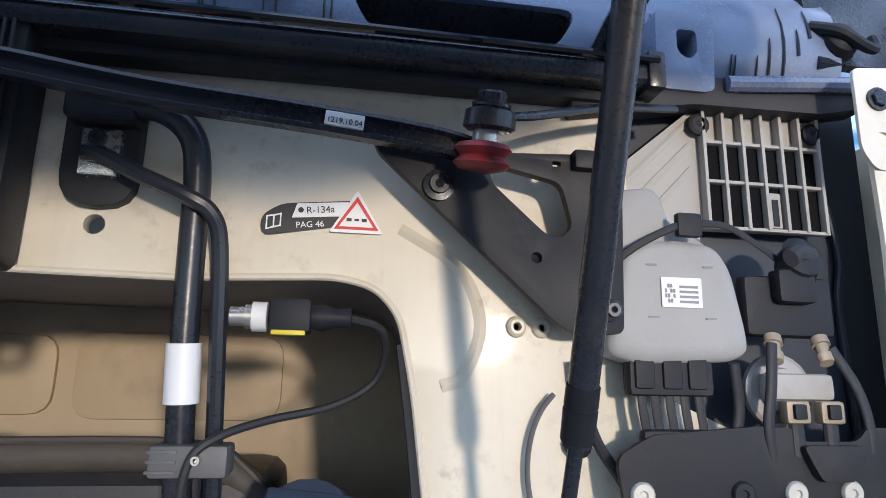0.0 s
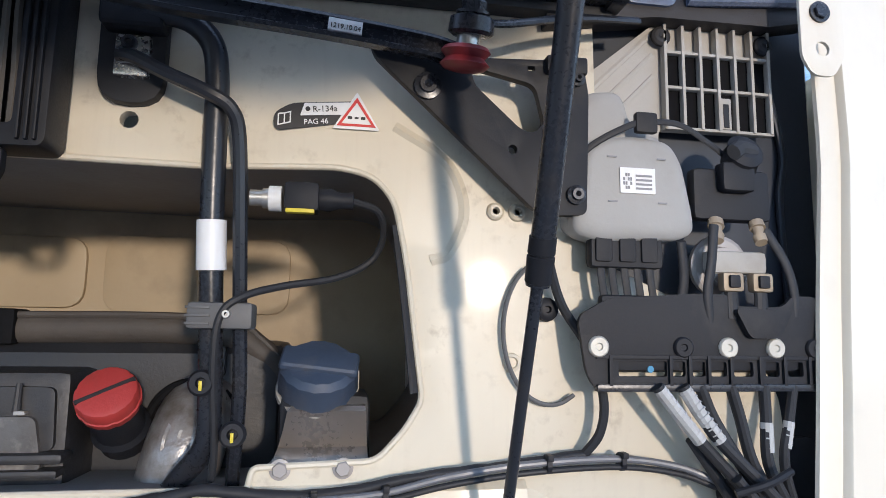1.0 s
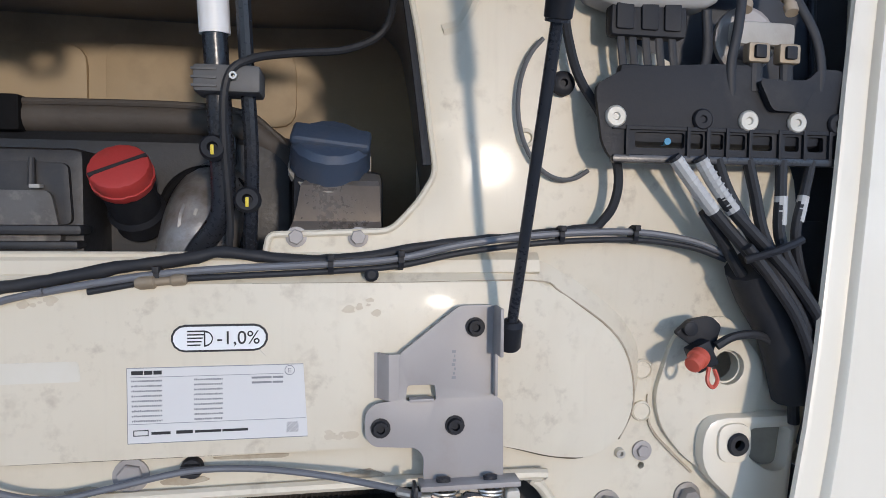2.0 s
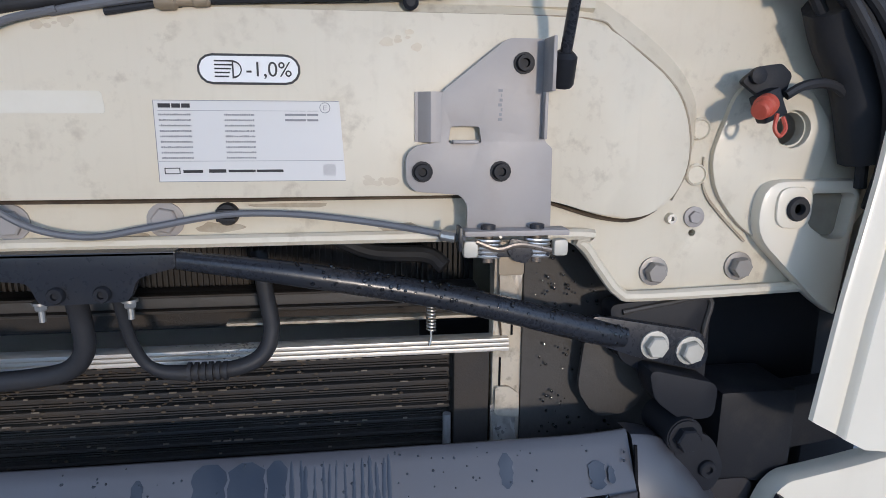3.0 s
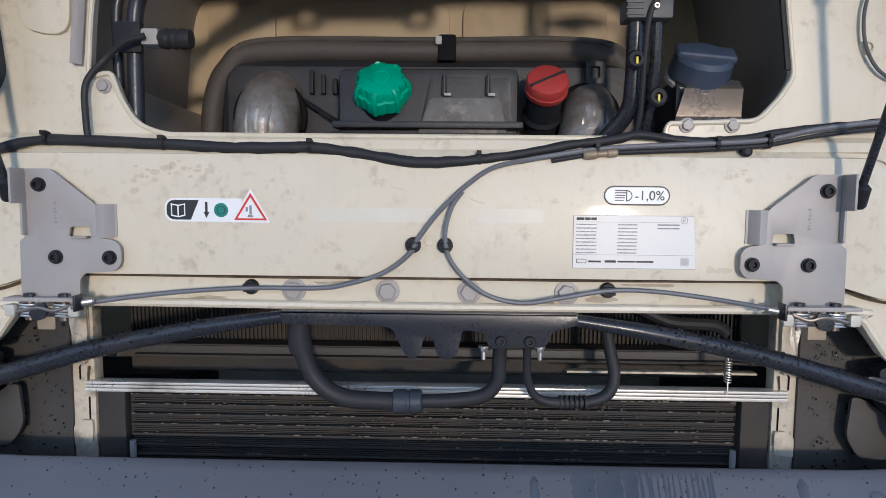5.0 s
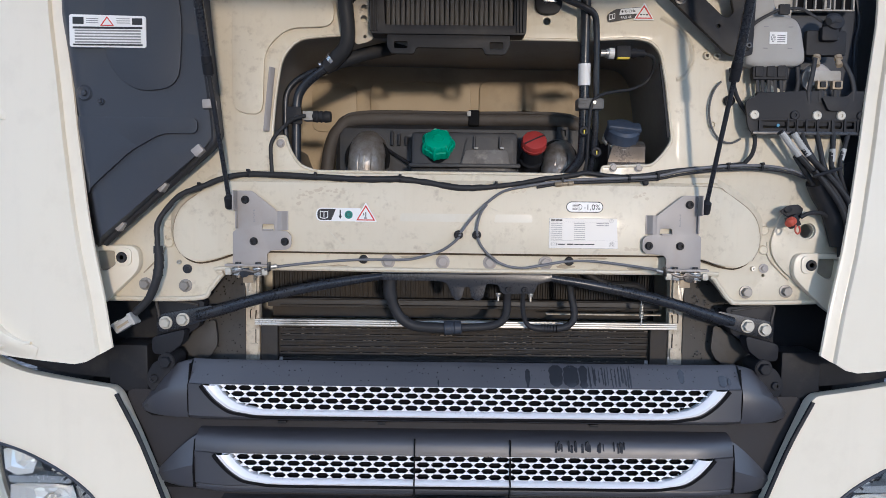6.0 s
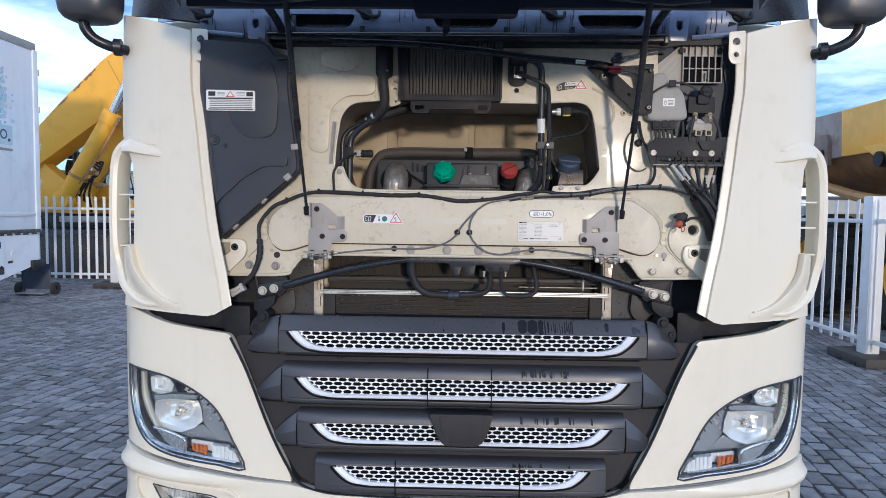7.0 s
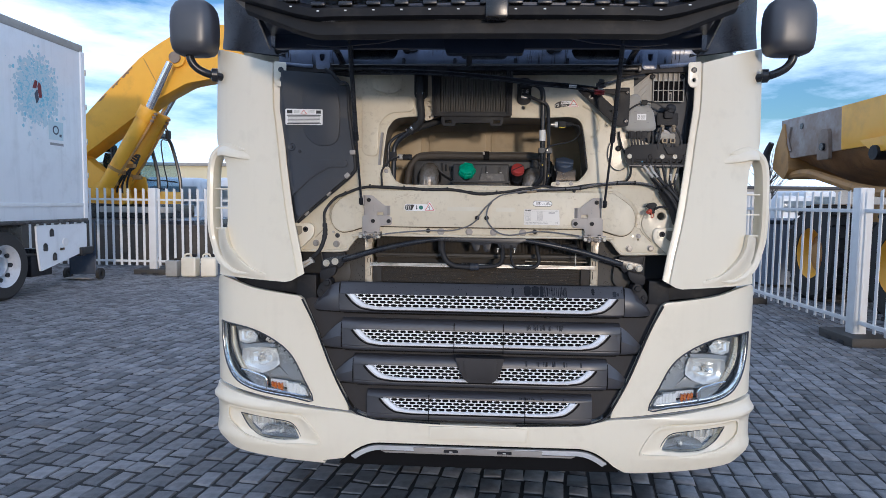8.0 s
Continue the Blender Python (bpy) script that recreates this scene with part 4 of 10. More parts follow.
for s in (-1, 1):
    for zt, zb, x0, x1 in ((1.187, 1.057, 0.627, 0.752), (1.012, 0.887, 0.618, 0.722), (0.850, 0.730, 0.565, 0.668)):
        rows = []
        for k in range(13):
            t = k / 12
            x = x0 + (x1 - x0) * t
            if zt > 1.1:
                zt_x = zt - (zt - zb - 0.030) * t ** 2.0
                y = BAR_Y + 0.006 + 0.044 * t ** 2.6
                rows.append([nose(s * x, 0.048, zt_x - 0.004), nose(s * x, min(0.046, y + 0.034), zt_x), nose(s * x, min(0.044, y + 0.030), zt_x - 0.003), nose(s * x, y + 0.003, zb + 0.62 * (zt_x - zb)), nose(s * x, y, zb + 0.45 * (zt_x - zb)), nose(s * x, y + 0.002, zb + 0.022), nose(s * x, y + 0.010, zb + 0.004), nose(s * x, 0.048, zb)])
                continue
            zt_x = zt - (zt - zb - 0.030) * t ** 1.2
            y = BAR_Y + 0.012 + 0.042 * t ** 1.8
            ridge = zb + 0.020 + 0.42 * (zt_x - zb - 0.020)
            rows.append([nose(s * x, 0.048, zt_x - 0.004), nose(s * x, min(0.046, y + 0.028 - 0.024 * t), zt_x), nose(s * x, y + 0.003, ridge + 0.004), nose(s * x, y, ridge), nose(s * x, y + 0.003, zb + 0.022), nose(s * x, y + 0.008, zb + 0.010), nose(s * x, y + 0.016, zb + 0.004), nose(s * x, 0.048, zb)])
        part("bar_end", loft(rows), GRILLE, grille, sharp=25)
        # Same black strip of painted shade below the bar's end piece.
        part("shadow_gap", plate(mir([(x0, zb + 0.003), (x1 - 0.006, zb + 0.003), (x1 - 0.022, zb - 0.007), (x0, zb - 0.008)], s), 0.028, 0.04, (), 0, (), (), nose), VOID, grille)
        part("end_joint", tube([nose(s * (x0 - 0.001), BAR_Y + 0.024, zt - 0.004), nose(s * (x0 - 0.001), BAR_Y + 0.012, zt * 0.5 + zb * 0.5), nose(s * (x0 - 0.001), BAR_Y + 0.015, zb + 0.012)], 0.0022, 5, 3), VOID, grille)
# rain marks running down the grille
rw = random.Random(3)


def top_face(x, v, up=0.0004):
    """A point on the sloping face of the top bar, v from its foot to its head."""
    top, mt = BARS[0][0], BARS[0][1]
    return nose(x, BAR_Y + 0.004 + 0.032 * v - up, mt + 0.0035 + (top - mt - 0.0055) * v + up * 0.6)


def wet_run(x, v0, v1, w, blob=1.0, drift=0.0):
    """A run of water on the top bar: wavy sides, a fuller foot."""
    rows, n = [], 7
    for k in range(n + 1):
        u = k / n
        v = v1 + (v0 - v1) * u
        ww = w * (0.55 + 0.45 * rw.random() + (blob - 1) * max(0.0, u - 0.55)) * (0.35 if k in (0, n) else 1.0)
        c = x + drift * u
        rows.append([top_face(c - ww, v), top_face(c, v, 0.0006), top_face(c + ww, v)])
    return part("rain_mark", loft(rows), WET, grille)


for x, v0, v1, w, blob in ((0.142, 0.02, 0.80, 0.0070, 0.5), (0.490, 0.25, 0.85, 0.0080, 0.6), (0.583, 0.12, 0.60, 0.0100, 1.0), (0.598, 0.2, 0.5, 0.004, 1.0), (-0.060, 0.05, 0.3, 0.002, 1.0),
                           (0.206, 0.08, 0.97, 0.020, 0.9), (0.240, 0.05, 0.97, 0.018, 1.0), (0.268, 0.0, 0.97, 0.010, 1.2)):
    wet_run(x, v0, v1, w, blob)
for k in range(14):
    wet_run(0.282 + 0.0072 * k + rw.uniform(-0.002, 0.002), rw.uniform(0.0, 0.35), rw.uniform(0.80, 0.97), rw.uniform(0.0011, 0.0026), rw.uniform(1.2, 2.6), rw.uniform(-0.003, 0.003))
for bi, spots in ((1, ((0.215, 6), (0.245, 7), (0.275, 5), (0.31, 4), (0.345, 4), (0.36, 3))), (2, ((0.21, 3), (0.255, 3), (0.29, 3), (0.33, 3), (0.375, 3), (0.44, 2))), (3, ((0.18, 2), (0.215, 4), (0.24, 4), (0.28, 3), (0.38, 2)))):
    top, mt = BARS[bi][0], BARS[bi][1]
    for cx, n in spots:
        for k in range(n):
            x = cx + rw.uniform(-0.010, 0.010)
            w, z1 = rw.uniform(0.0012, 0.0038), top - rw.uniform(0.004, 0.014)
            z0 = max(mt + 0.006, z1 - rw.uniform(0.016, 0.050))
            part("rain_mark", plate(rnd([(x - w * 0.6, z1), (x + w * 0.6, z1), (x + w, z0 + w), (x, z0), (x - w, z0 + w)], w * 0.5), BAR_Y + 0.0045 + 0.0002 * k, BAR_Y + 0.012, (), 0.0, (), (), nose), WET, grille)

# upper side panels with air deflectors, and hinge ears
FLANGE = [(0.0, 0.016), (0.0015, 0.0115), (0.006, 0.0092), (0.0265, 0.0088), (0.0285, 0.0080), (0.0305, 0.0010), (0.0325, -0.0014), (0.040, -0.0008)]
for name, s in SIDES:
    def edge_in(z):
        return float(np.interp(z, (1.222, 1.34, 1.45, 1.53, 1.70, 1.81, 1.97, 2.06, 2.16), (0.792, 0.813, 0.838, 0.852, 0.876, 0.889, 0.912, 0.914, 0.915)))
    def edge_out(z):
        return float(np.interp(z, (1.188, 1.27, 1.34, 1.42, 1.62, 1.70, 1.75, 1.79, 1.84, 2.22), (1.235, 1.230, 1.200, 1.182, 1.182, 1.192, 1.225, 1.262, 1.262, 1.255)))
    def topz(x):
        return 2.150 + 0.30 * max(0.0, x - 0.90)
    rows = []
    for k in range(25):
        v = k / 24
        row = []
        xi, xo = edge_in(1.222 + (2.150 - 1.222) * v), edge_out(1.20 + 1.0 * v)
        for d, dy in FLANGE + [(0.06 + (xo - xi - 0.06) * j / 14, 0.0) for j in range(15)]:
            x = xi + d
            lo = 1.222 - 0.040 * min(1, d / 0.072) + 0.04 * max(0, d - 0.072)
            z = lo + (topz(x) - lo) * v
            row.append((s * x, -0.066 + 0.04 * v + (flank(x) - flank(0.87)) * 0.93 + dy, z))
        row.append((s * (xo + 0.004), row[-1][1] + 0.12, row[-1][2]))
        row.append((s * (xo + 0.006), row[-1][1] + 0.5, row[-1][2]))
        rows.append(row)
    panel = part("side_panel", loft(rows, 0.004), CREAM, truck, "cream side panel with a wraparound air deflector")
    ear_pts = rnd(mir([(0.876, 2.16), (0.876, 2.075), (0.889, 2.055), (0.915, 2.055), (0.93, 2.08), (0.93, 2.165)], s), 0.008)
    holes = [[(s * (0.902) + 0.0085 * math.cos(a), zc + 0.0085 * math.sin(a)) for a in [2 * math.pi * k / 12 for k in range(12)]] for zc in (2.086,)]
    ear = part("hinge_tab", plate(ear_pts, -0.040, -0.036, holes, 0.001), CREAM, panel)
    part("tab_bolt", hexbolt((s * 0.900, -0.040, 2.128), 0.009, 0.006), SATIN, ear)
    # deflector loop: a rounded band outside the panel
    def skin(x, z):
        return min(0.105, -0.066 + 0.04 * (z - 1.24) / 0.91 + (flank(x) - flank(0.87)) * 0.93)
    loop = [(x, skin(x, z) - 0.003, z) for x, z in ((1.085, 1.776), (1.16, 1.790), (1.228, 1.785), (1.276, 1.735), (1.288, 1.60), (1.288, 1.43), (1.272, 1.338), (1.225, 1.262), (1.125, 1.214), (0.99, 1.224))]
    path = spline(loop, 6)
    bm = bmesh.new()
    rings = []
    for i, p in enumerate(path):
        d = (path[min(i + 1, len(path) - 1)] - path[max(i - 1, 0)]).normalized()
        t = i / (len(path) - 1)
        w = float(np.interp(t, (0, 0.12, 0.3, 0.8, 1), (0.004, 0.026, 0.024, 0.021, 0.004)))
        depth = float(np.interp(t, (0, 0.2, 0.85, 1), (0.012, 0.05, 0.05, 0.012)))
        out = Vector((d.z, 0, -d.x)).normalized()
        ring = []
        for a in [2 * math.pi * k / 12 for k in range(12)]:
            ca, sa = math.cos(a), math.sin(a)
            ring.append(bm.verts.new(Vector((s, 1, 1)) * (p + out * w * abs(ca) ** 0.7 * (1 if ca > 0 else -1) + Vector((0, 1, 0)) * (depth * abs(sa) ** 0.7 * (1 if sa > 0 else -1) + depth * 0.8))))
        rings.append(ring)
    for a, b in zip(rings, rings[1:]):
        for k in range(12):
            bm.faces.new((a[k], a[(k + 1) % 12], b[(k + 1) % 12], b[k]))
    bm.faces.new(rings[0])
    bm.faces.new(rings[-1])
    bmesh.ops.recalc_face_normals(bm, faces=bm.faces[:])
    fin = part("air_deflector", bm, CREAM, panel)
    for pts, deep, wide in (([(1.056, 1.732), (1.10, 1.737), (1.15, 1.744), (1.195, 1.752), (1.235, 1.752)], (0.0, 0.012, 0.026, 0.034, 0.036), (0.012, 0.03, 0.044, 0.05, 0.05)),
                            ([(1.180, 1.420), (1.164, 1.353), (1.126, 1.300), (1.056, 1.244), (0.972, 1.214)], (0.034, 0.032, 0.026, 0.014, 0.0), (0.07, 0.07, 0.062, 0.04, 0.012))):
        path = spline([(x, 0, z) for x, z in pts], 6)
        rows = []
        for i, p in enumerate(path):
            d = (path[min(i + 1, len(path) - 1)] - path[max(i - 1, 0)]).normalized()
            n, t = Vector((d.z, 0, -d.x)), i / (len(path) - 1)
            h, w = float(np.interp(t, (0, 0.25, 0.5, 0.75, 1), deep)), float(np.interp(t, (0, 0.25, 0.5, 0.75, 1), wide))
            row = []
            for u, f in ((0.002, -0.15), (0.0, 0.9), (-0.002, 1.0), (-0.012, 1.0), (-0.3 * w - 0.01, 0.8), (-0.65 * w - 0.01, 0.35), (-w - 0.01, -0.1)):
                q = p + n * u
                row.append((s * q.x, skin(q.x, q.z) - h * f + 0.001, q.z))
            rows.append(row)
        part("deflector_ledge", loft(rows), CREAM, fin)
    for z in (1.60, 1.51, 1.415):
        part("deflector_rib", box((min(s * 1.16, s * 1.25), 0.07, z - 0.003), (max(s * 1.16, s * 1.25), 0.13, z + 0.003), 0.001), CREAM, fin)
    # dark infill between side panel and corner panel
    infill = rnd(mir([(0.775, 1.20), (0.85, 1.205), (1.16, 1.215), (1.215, 1.195), (1.14, 1.160), (1.0, 1.138), (0.80, 1.125)], s), 0.01)
    part("infill", plate(infill, 0.055, 0.08, (), 0.003, XS, (), nose), BLACK, truck, "black plastic infill under the side panel")
    # ear bracket reaching inward from the side panel
    eo = rnd(mir([(0.770, 1.447), (0.880, 1.447), (0.868, 1.300), (0.842, 1.318), (0.764, 1.392)], s), [0.024, 0, 0, 0.006, 0.03])
    hole = [(s * 0.8055 + 0.010 * math.cos(a), 1.4185 + 0.010 * math.sin(a)) for a in [2 * math.pi * k / 16 for k in range(16)]]
    pocket = rnd(mir([(0.823, 1.433), (0.872, 1.433), (0.866, 1.386), (0.846, 1.386), (0.822, 1.402)], s), 0.008)
    ear = part("ear_bracket", plate(eo, 0.012, 0.036, [hole, pocket], 0.005), CREAM, panel, "cream pressed ear bracket with a grimy pocket")
    part("ear_pocket", plate([(s * 0.846 + (x - s * 0.846) * 1.1, 1.41 + (z - 1.41) * 1.1) for x, z in pocket], 0.030, 0.037), POCKET_GREY, ear, "grimy recessed pocket")
    part("ear_pad", plate(rnd(mir([(0.783, 1.441), (0.822, 1.441), (0.822, 1.398), (0.783, 1.398)], s), 0.016), 0.0085, 0.0135, [hole], 0.002), CREAM, ear)
    part("ear_bush", lathe([(0, 0.011), (0.003, 0.013), (0.006, 0.011), (0.006, 0.006), (0.0, 0.005)], (s * 0.8055, 0.0105, 1.4185), (0, -1, 0), 16), RUBBER, ear)

# cab behind: side walls, scuttle, windscreen, roof
cab = part("cab_shell", box((-1.25, 0.46, 0.75), (1.25, 2.2, 3.45), 0.08, 3), CREAM, truck, "cream cab shell")
bm = box((-1.22, 0.35, 2.17), (1.22, 0.46, 2.30), 0.02)
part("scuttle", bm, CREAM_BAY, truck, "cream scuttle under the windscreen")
part("windscreen", loft([[(x, 0.10 + 0.20 * (z - 2.25) + 0.16 * (abs(x) / 1.2) ** 2.5, z) for x in frange(-1.19, 1.19, 0.17)] for z in (2.27, 2.5, 2.8, 3.1, 3.35)], 0.006), WIND, truck, "tinted windscreen")
for name, s in SIDES:
    pts = [(s * 0.92, 0.03, 2.215), (s * 1.10, 0.05, 2.245), (s * 1.235, 0.12, 2.27), (s * 1.235, 0.12, 2.52), (s * 1.10, 0.06, 2.42), (s * 0.92, 0.04, 2.35)]
    part("pillar_cover", loft([[(s * x, 0.02 + flank(x) - flank(0.9) + 0.02 * (z > lo), z) for z in np.linspace(lo, hi, 5)] for x, lo, hi in ((0.90, 2.20, 2.36), (1.0, 2.215, 2.44), (1.1, 2.235, 2.52), (1.2, 2.255, 2.60), (1.25, 2.27, 2.62))], 0.01), SATIN, truck, "glossy black corner cover beside the windscreen")
# ---- truck: bulkhead, cross beam and engine tunnel ----
def disc(cx, cz, r, n=16):
    return [(cx + r * math.cos(2 * math.pi * k / n), cz + r * math.sin(2 * math.pi * k / n)) for k in range(n)]


def lean(x, y, z):
    wing = 0.014 * min(1.0, max(0.0, (abs(x) - 0.5) / 0.12)) * min(1.0, max(0.0, (1.64 - z) / 0.1))
    return x, y + wing + 0.035 * max(0.0, z - 1.75) * max(0.0, 1 - abs(x) / 0.5), z


OPENING = rnd([(-0.455, 1.70), (-0.424, 1.706), (-0.414, 1.674), (-0.392, 1.638), (-0.355, 1.6245), (0.310, 1.6235), (0.314, 1.643), (0.430, 1.647), (0.457, 1.676), (0.474, 1.704), (0.468, 1.745), (0.456, 1.84), (0.442, 1.905),
               (0.420, 1.930), (0.385, 1.938), (0.25, 1.932), (-0.30, 1.938), (-0.395, 1.928), (-0.432, 1.885), (-0.448, 1.79)],
              [0.005, 0.008, 0.02, 0.03, 0.03, 0.004, 0.006, 0.012, 0.01, 0.01, 0.05, 0.06, 0.05, 0.03, 0.04, 0, 0.05, 0.05, 0.05, 0.05])
wall_out = rnd([(-0.845, 1.315), (-0.635, 1.318), (-0.608, 1.339), (-0.575, 1.378), (-0.542, 1.393), (0.542, 1.393), (0.578, 1.384), (0.60, 1.360), (0.625, 1.328), (0.65, 1.322), (0.845, 1.327), (0.93, 1.45), (0.93, 1.53), (0.885, 1.545), (0.87, 1.72), (0.80, 1.79), (0.665, 1.85), (0.66, 2.15), (-0.93, 2.15), (-0.93, 1.45)],
               [0, 0.01, 0.02, 0.02, 0.02, 0.02, 0.015, 0.02, 0.015, 0.01, 0, 0, 0, 0.02, 0.03, 0.02, 0.02, 0, 0, 0])
slot_l = rnd([(-0.305, 2.13), (-0.256, 2.13), (-0.256, 2.018), (-0.305, 2.018)], 0.022)
slot_r = rnd([(0.156, 2.100), (0.206, 2.100), (0.206, 1.995), (0.156, 1.995)], 0.024)
round_holes = [disc(0.656, 1.566, 0.006, 10), disc(0.51, 1.611, 0.006, 10), disc(0.804, 1.498, 0.017), disc(0.707, 1.391, 0.004, 8), disc(0.179, 1.975, 0.009, 12), disc(-0.656, 1.566, 0.006, 10), disc(-0.51, 1.611, 0.006, 10)]
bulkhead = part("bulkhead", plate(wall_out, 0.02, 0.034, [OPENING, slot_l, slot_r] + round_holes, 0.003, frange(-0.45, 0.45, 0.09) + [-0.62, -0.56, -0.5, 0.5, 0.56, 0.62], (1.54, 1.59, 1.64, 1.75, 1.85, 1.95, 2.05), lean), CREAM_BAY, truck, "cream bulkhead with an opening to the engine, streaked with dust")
# pressed lip round the lower edge, pressed panels and plugs
part("lower_lip", tube([lean(x, 0.013, z + 0.004) for x, z in ((-0.845, 1.315), (-0.64, 1.318), (-0.606, 1.340), (-0.575, 1.376), (-0.54, 1.392), (0.0, 1.392), (0.54, 1.392), (0.58, 1.383), (0.603, 1.356), (0.628, 1.327), (0.66, 1.322), (0.845, 1.327))], 0.006, 8, 5), CREAM_BAY, bulkhead)
lipped = [(x, lean(x, 0.0185, z)[1], z) for x, z in OPENING]
part("opening_lip", tube(lipped + lipped[:1], 0.0034, 8, 1), CREAM_BAY, bulkhead)
for s in (-1, 1):
    pad = rnd(mir([(0.36, 2.115), (0.50, 2.10), (0.50, 2.055), (0.42, 2.03), (0.37, 2.05)], s), 0.02)
    if s < 0:
        part("pressed_panel", plate(pad, 0.012, 0.021, (), 0.004), CREAM_BAY, bulkhead)
        part("pressed_rib", plate(rnd([(-0.545, 2.03), (-0.31, 2.02), (-0.31, 1.955), (-0.42, 1.95), (-0.47, 1.90), (-0.475, 1.75), (-0.545, 1.76)], 0.03), 0.013, 0.021, (), 0.004), CREAM_BAY, bulkhead)
    else:
        part("pressed_rib", tube([(0.44, 0.0265, 1.985), (0.495, 0.0255, 1.95), (0.515, 0.0252, 1.90), (0.50, 0.0252, 1.855), (0.48, 0.0255, 1.845)], 0.008, 8, 5), CREAM_BAY, bulkhead)
    if s > 0:
        part("pressed_rib", plate(rnd(mir([(0.717, 1.47), (0.725, 1.434), (0.756, 1.396), (0.82, 1.36), (0.85, 1.50), (0.80, 1.56), (0.74, 1.54)], s), 0.02), 0.027, 0.036, [disc(0.804, 1.498, 0.019)], 0.004), CREAM_BAY, bulkhead)
    for z in (1.498, 1.452):
        part("plug", lathe([(0, 0.0115), (0.003, 0.0112), (0.0042, 0.0095), (0.0025, 0.0085), (0.0025, 0.0)], (s * 0.705, 0.034, z), (0, -1, 0), 18), CREAM_BAY, bulkhead)
    part("stud", hexbolt((s * (0.707 if s > 0 else 0.662), 0.034, 1.408 if s > 0 else 1.391), 0.007, 0.006, 0.011), ZINC if s > 0 else SATIN, bulkhead)
    part("lug", lathe([(0, 0.006), (0.006, 0.005), (0.006, 0.0025), (0.002, 0.002)], (s * 0.681, 0.034, 1.407), (0, -1, 0), 12), STEEL, bulkhead)
    for x, z, t in ((0.667, 1.351, 0.1), (0.762, 1.354, 0.4)):
        part("bolt", hexbolt((s * x, 0.034, z), 0.0112, 0.013, 0.0155, turn=t), BOLT_STEEL, bulkhead, "dull zinc hexagon bolt with a washer")
for x in (0.548, 0.572):
    part("grommet", lathe([(0, 0.010), (0.004, 0.009), (0.006, 0.0065), (0.006, 0.004), (0.0, 0.003)], (x, 0.02, 1.899), (0, -1, 0), 14), CREAM_BAY, bulkhead)
for x, z in ((0.339, 1.641), (0.398, 1.641), (-0.435, 1.688)):
    part("bolt", hexbolt((x, 0.02, z), 0.0075, 0.007, 0.010, turn=x * 9), ZINC, bulkhead)

# cross beam: raised face with rounded ends
pad_half = [(0.575, 1.598), (0.605, 1.585), (0.661, 1.545), (0.683, 1.508), (0.687, 1.462), (0.672, 1.428), (0.641, 1.410), (0.60, 1.414), (0.545, 1.431), (0.50, 1.438)]
pad = rnd(pad_half + mir(pad_half[::-1], -1), 0.02)
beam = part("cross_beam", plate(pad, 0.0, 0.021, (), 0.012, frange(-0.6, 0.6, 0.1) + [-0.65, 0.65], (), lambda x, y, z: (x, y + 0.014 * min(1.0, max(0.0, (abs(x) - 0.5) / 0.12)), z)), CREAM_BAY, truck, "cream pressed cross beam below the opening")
# Brown lines: grime plus the shading of the pressed creases, put into colour.
for sx in (-1, 1):
    crease = [(sx * x, 0.0175 + 0.0145 * min(1.0, max(0.0, (x - 0.5) / 0.12)), z - 0.0035) for x, z in ([(0.0, 1.4385), (0.02, 1.4385), (0.2, 1.4375), (0.35, 1.438)] + pad_half[::-1][:6])]
    part("grime_line", tube(crease, [0.0030, 0.0036, 0.0030, 0.0026, 0.0030, 0.0034, 0.0030, 0.0022, 0.0018, 0.0014], 6, 5, 0.6), GRIME_SHADE, beam, "brown line of grime and painted crease shade")
    part("grime_line", tube([(sx * x, 0.0328, z) for x, z in ((0.712, 1.470), (0.713, 1.445), (0.720, 1.428), (0.738, 1.408), (0.766, 1.381))], [0.0012, 0.0018, 0.0022, 0.0024, 0.0020], 6, 5, 0.6), GRIME_SHADE_THIN, beam)
    # Thin tube that paints the shading edge along the beam's upper outline.
    part("grime_line", tube([(sx * x, 0.0022 + 0.014 * min(1.0, max(0.0, (x - 0.5) / 0.12)), z) for x, z in [(0.30, 1.598), (0.45, 1.598)] + pad_half[:6]], [0.0004, 0.0007, 0.0009, 0.0012, 0.0012, 0.0009], 6, 5), GRIME_SHADE_THIN, beam)
    top, flare = [(0.0, 1.598), (0.3, 1.598), (0.52, 1.598)] + pad_half[:6], []
    for x, z in [(v.x, v.z) for v in spline([Vector((x, 0, z)) for x, z in top], 5)]:
        lead = min(1.0, max(0.0, (x - 0.5) / 0.12))
        away = Vector((max(0.0, x - 0.56), max(0.12 - 0.9 * max(0.0, x - 0.60), 0.0) if z > 1.5 else (z - 1.5) * 0.2)).normalized()
        wide = 0.021 * min(1.0, max(0.0, (z - 1.425) / 0.09))
        flare.append([(sx * (x + away.x * wide * k), 0.003 + 0.014 * lead + (lean(x + away.x * wide, 0.0207, z + away.y * wide)[1] - 0.003 - 0.014 * lead) * k, z + away.y * wide * k) for k in (-0.15, 0.0, 0.35, 0.7, 1.0)])
    part("beam_flare", loft(flare), CREAM_BAY, beam)
rg = random.Random(4)
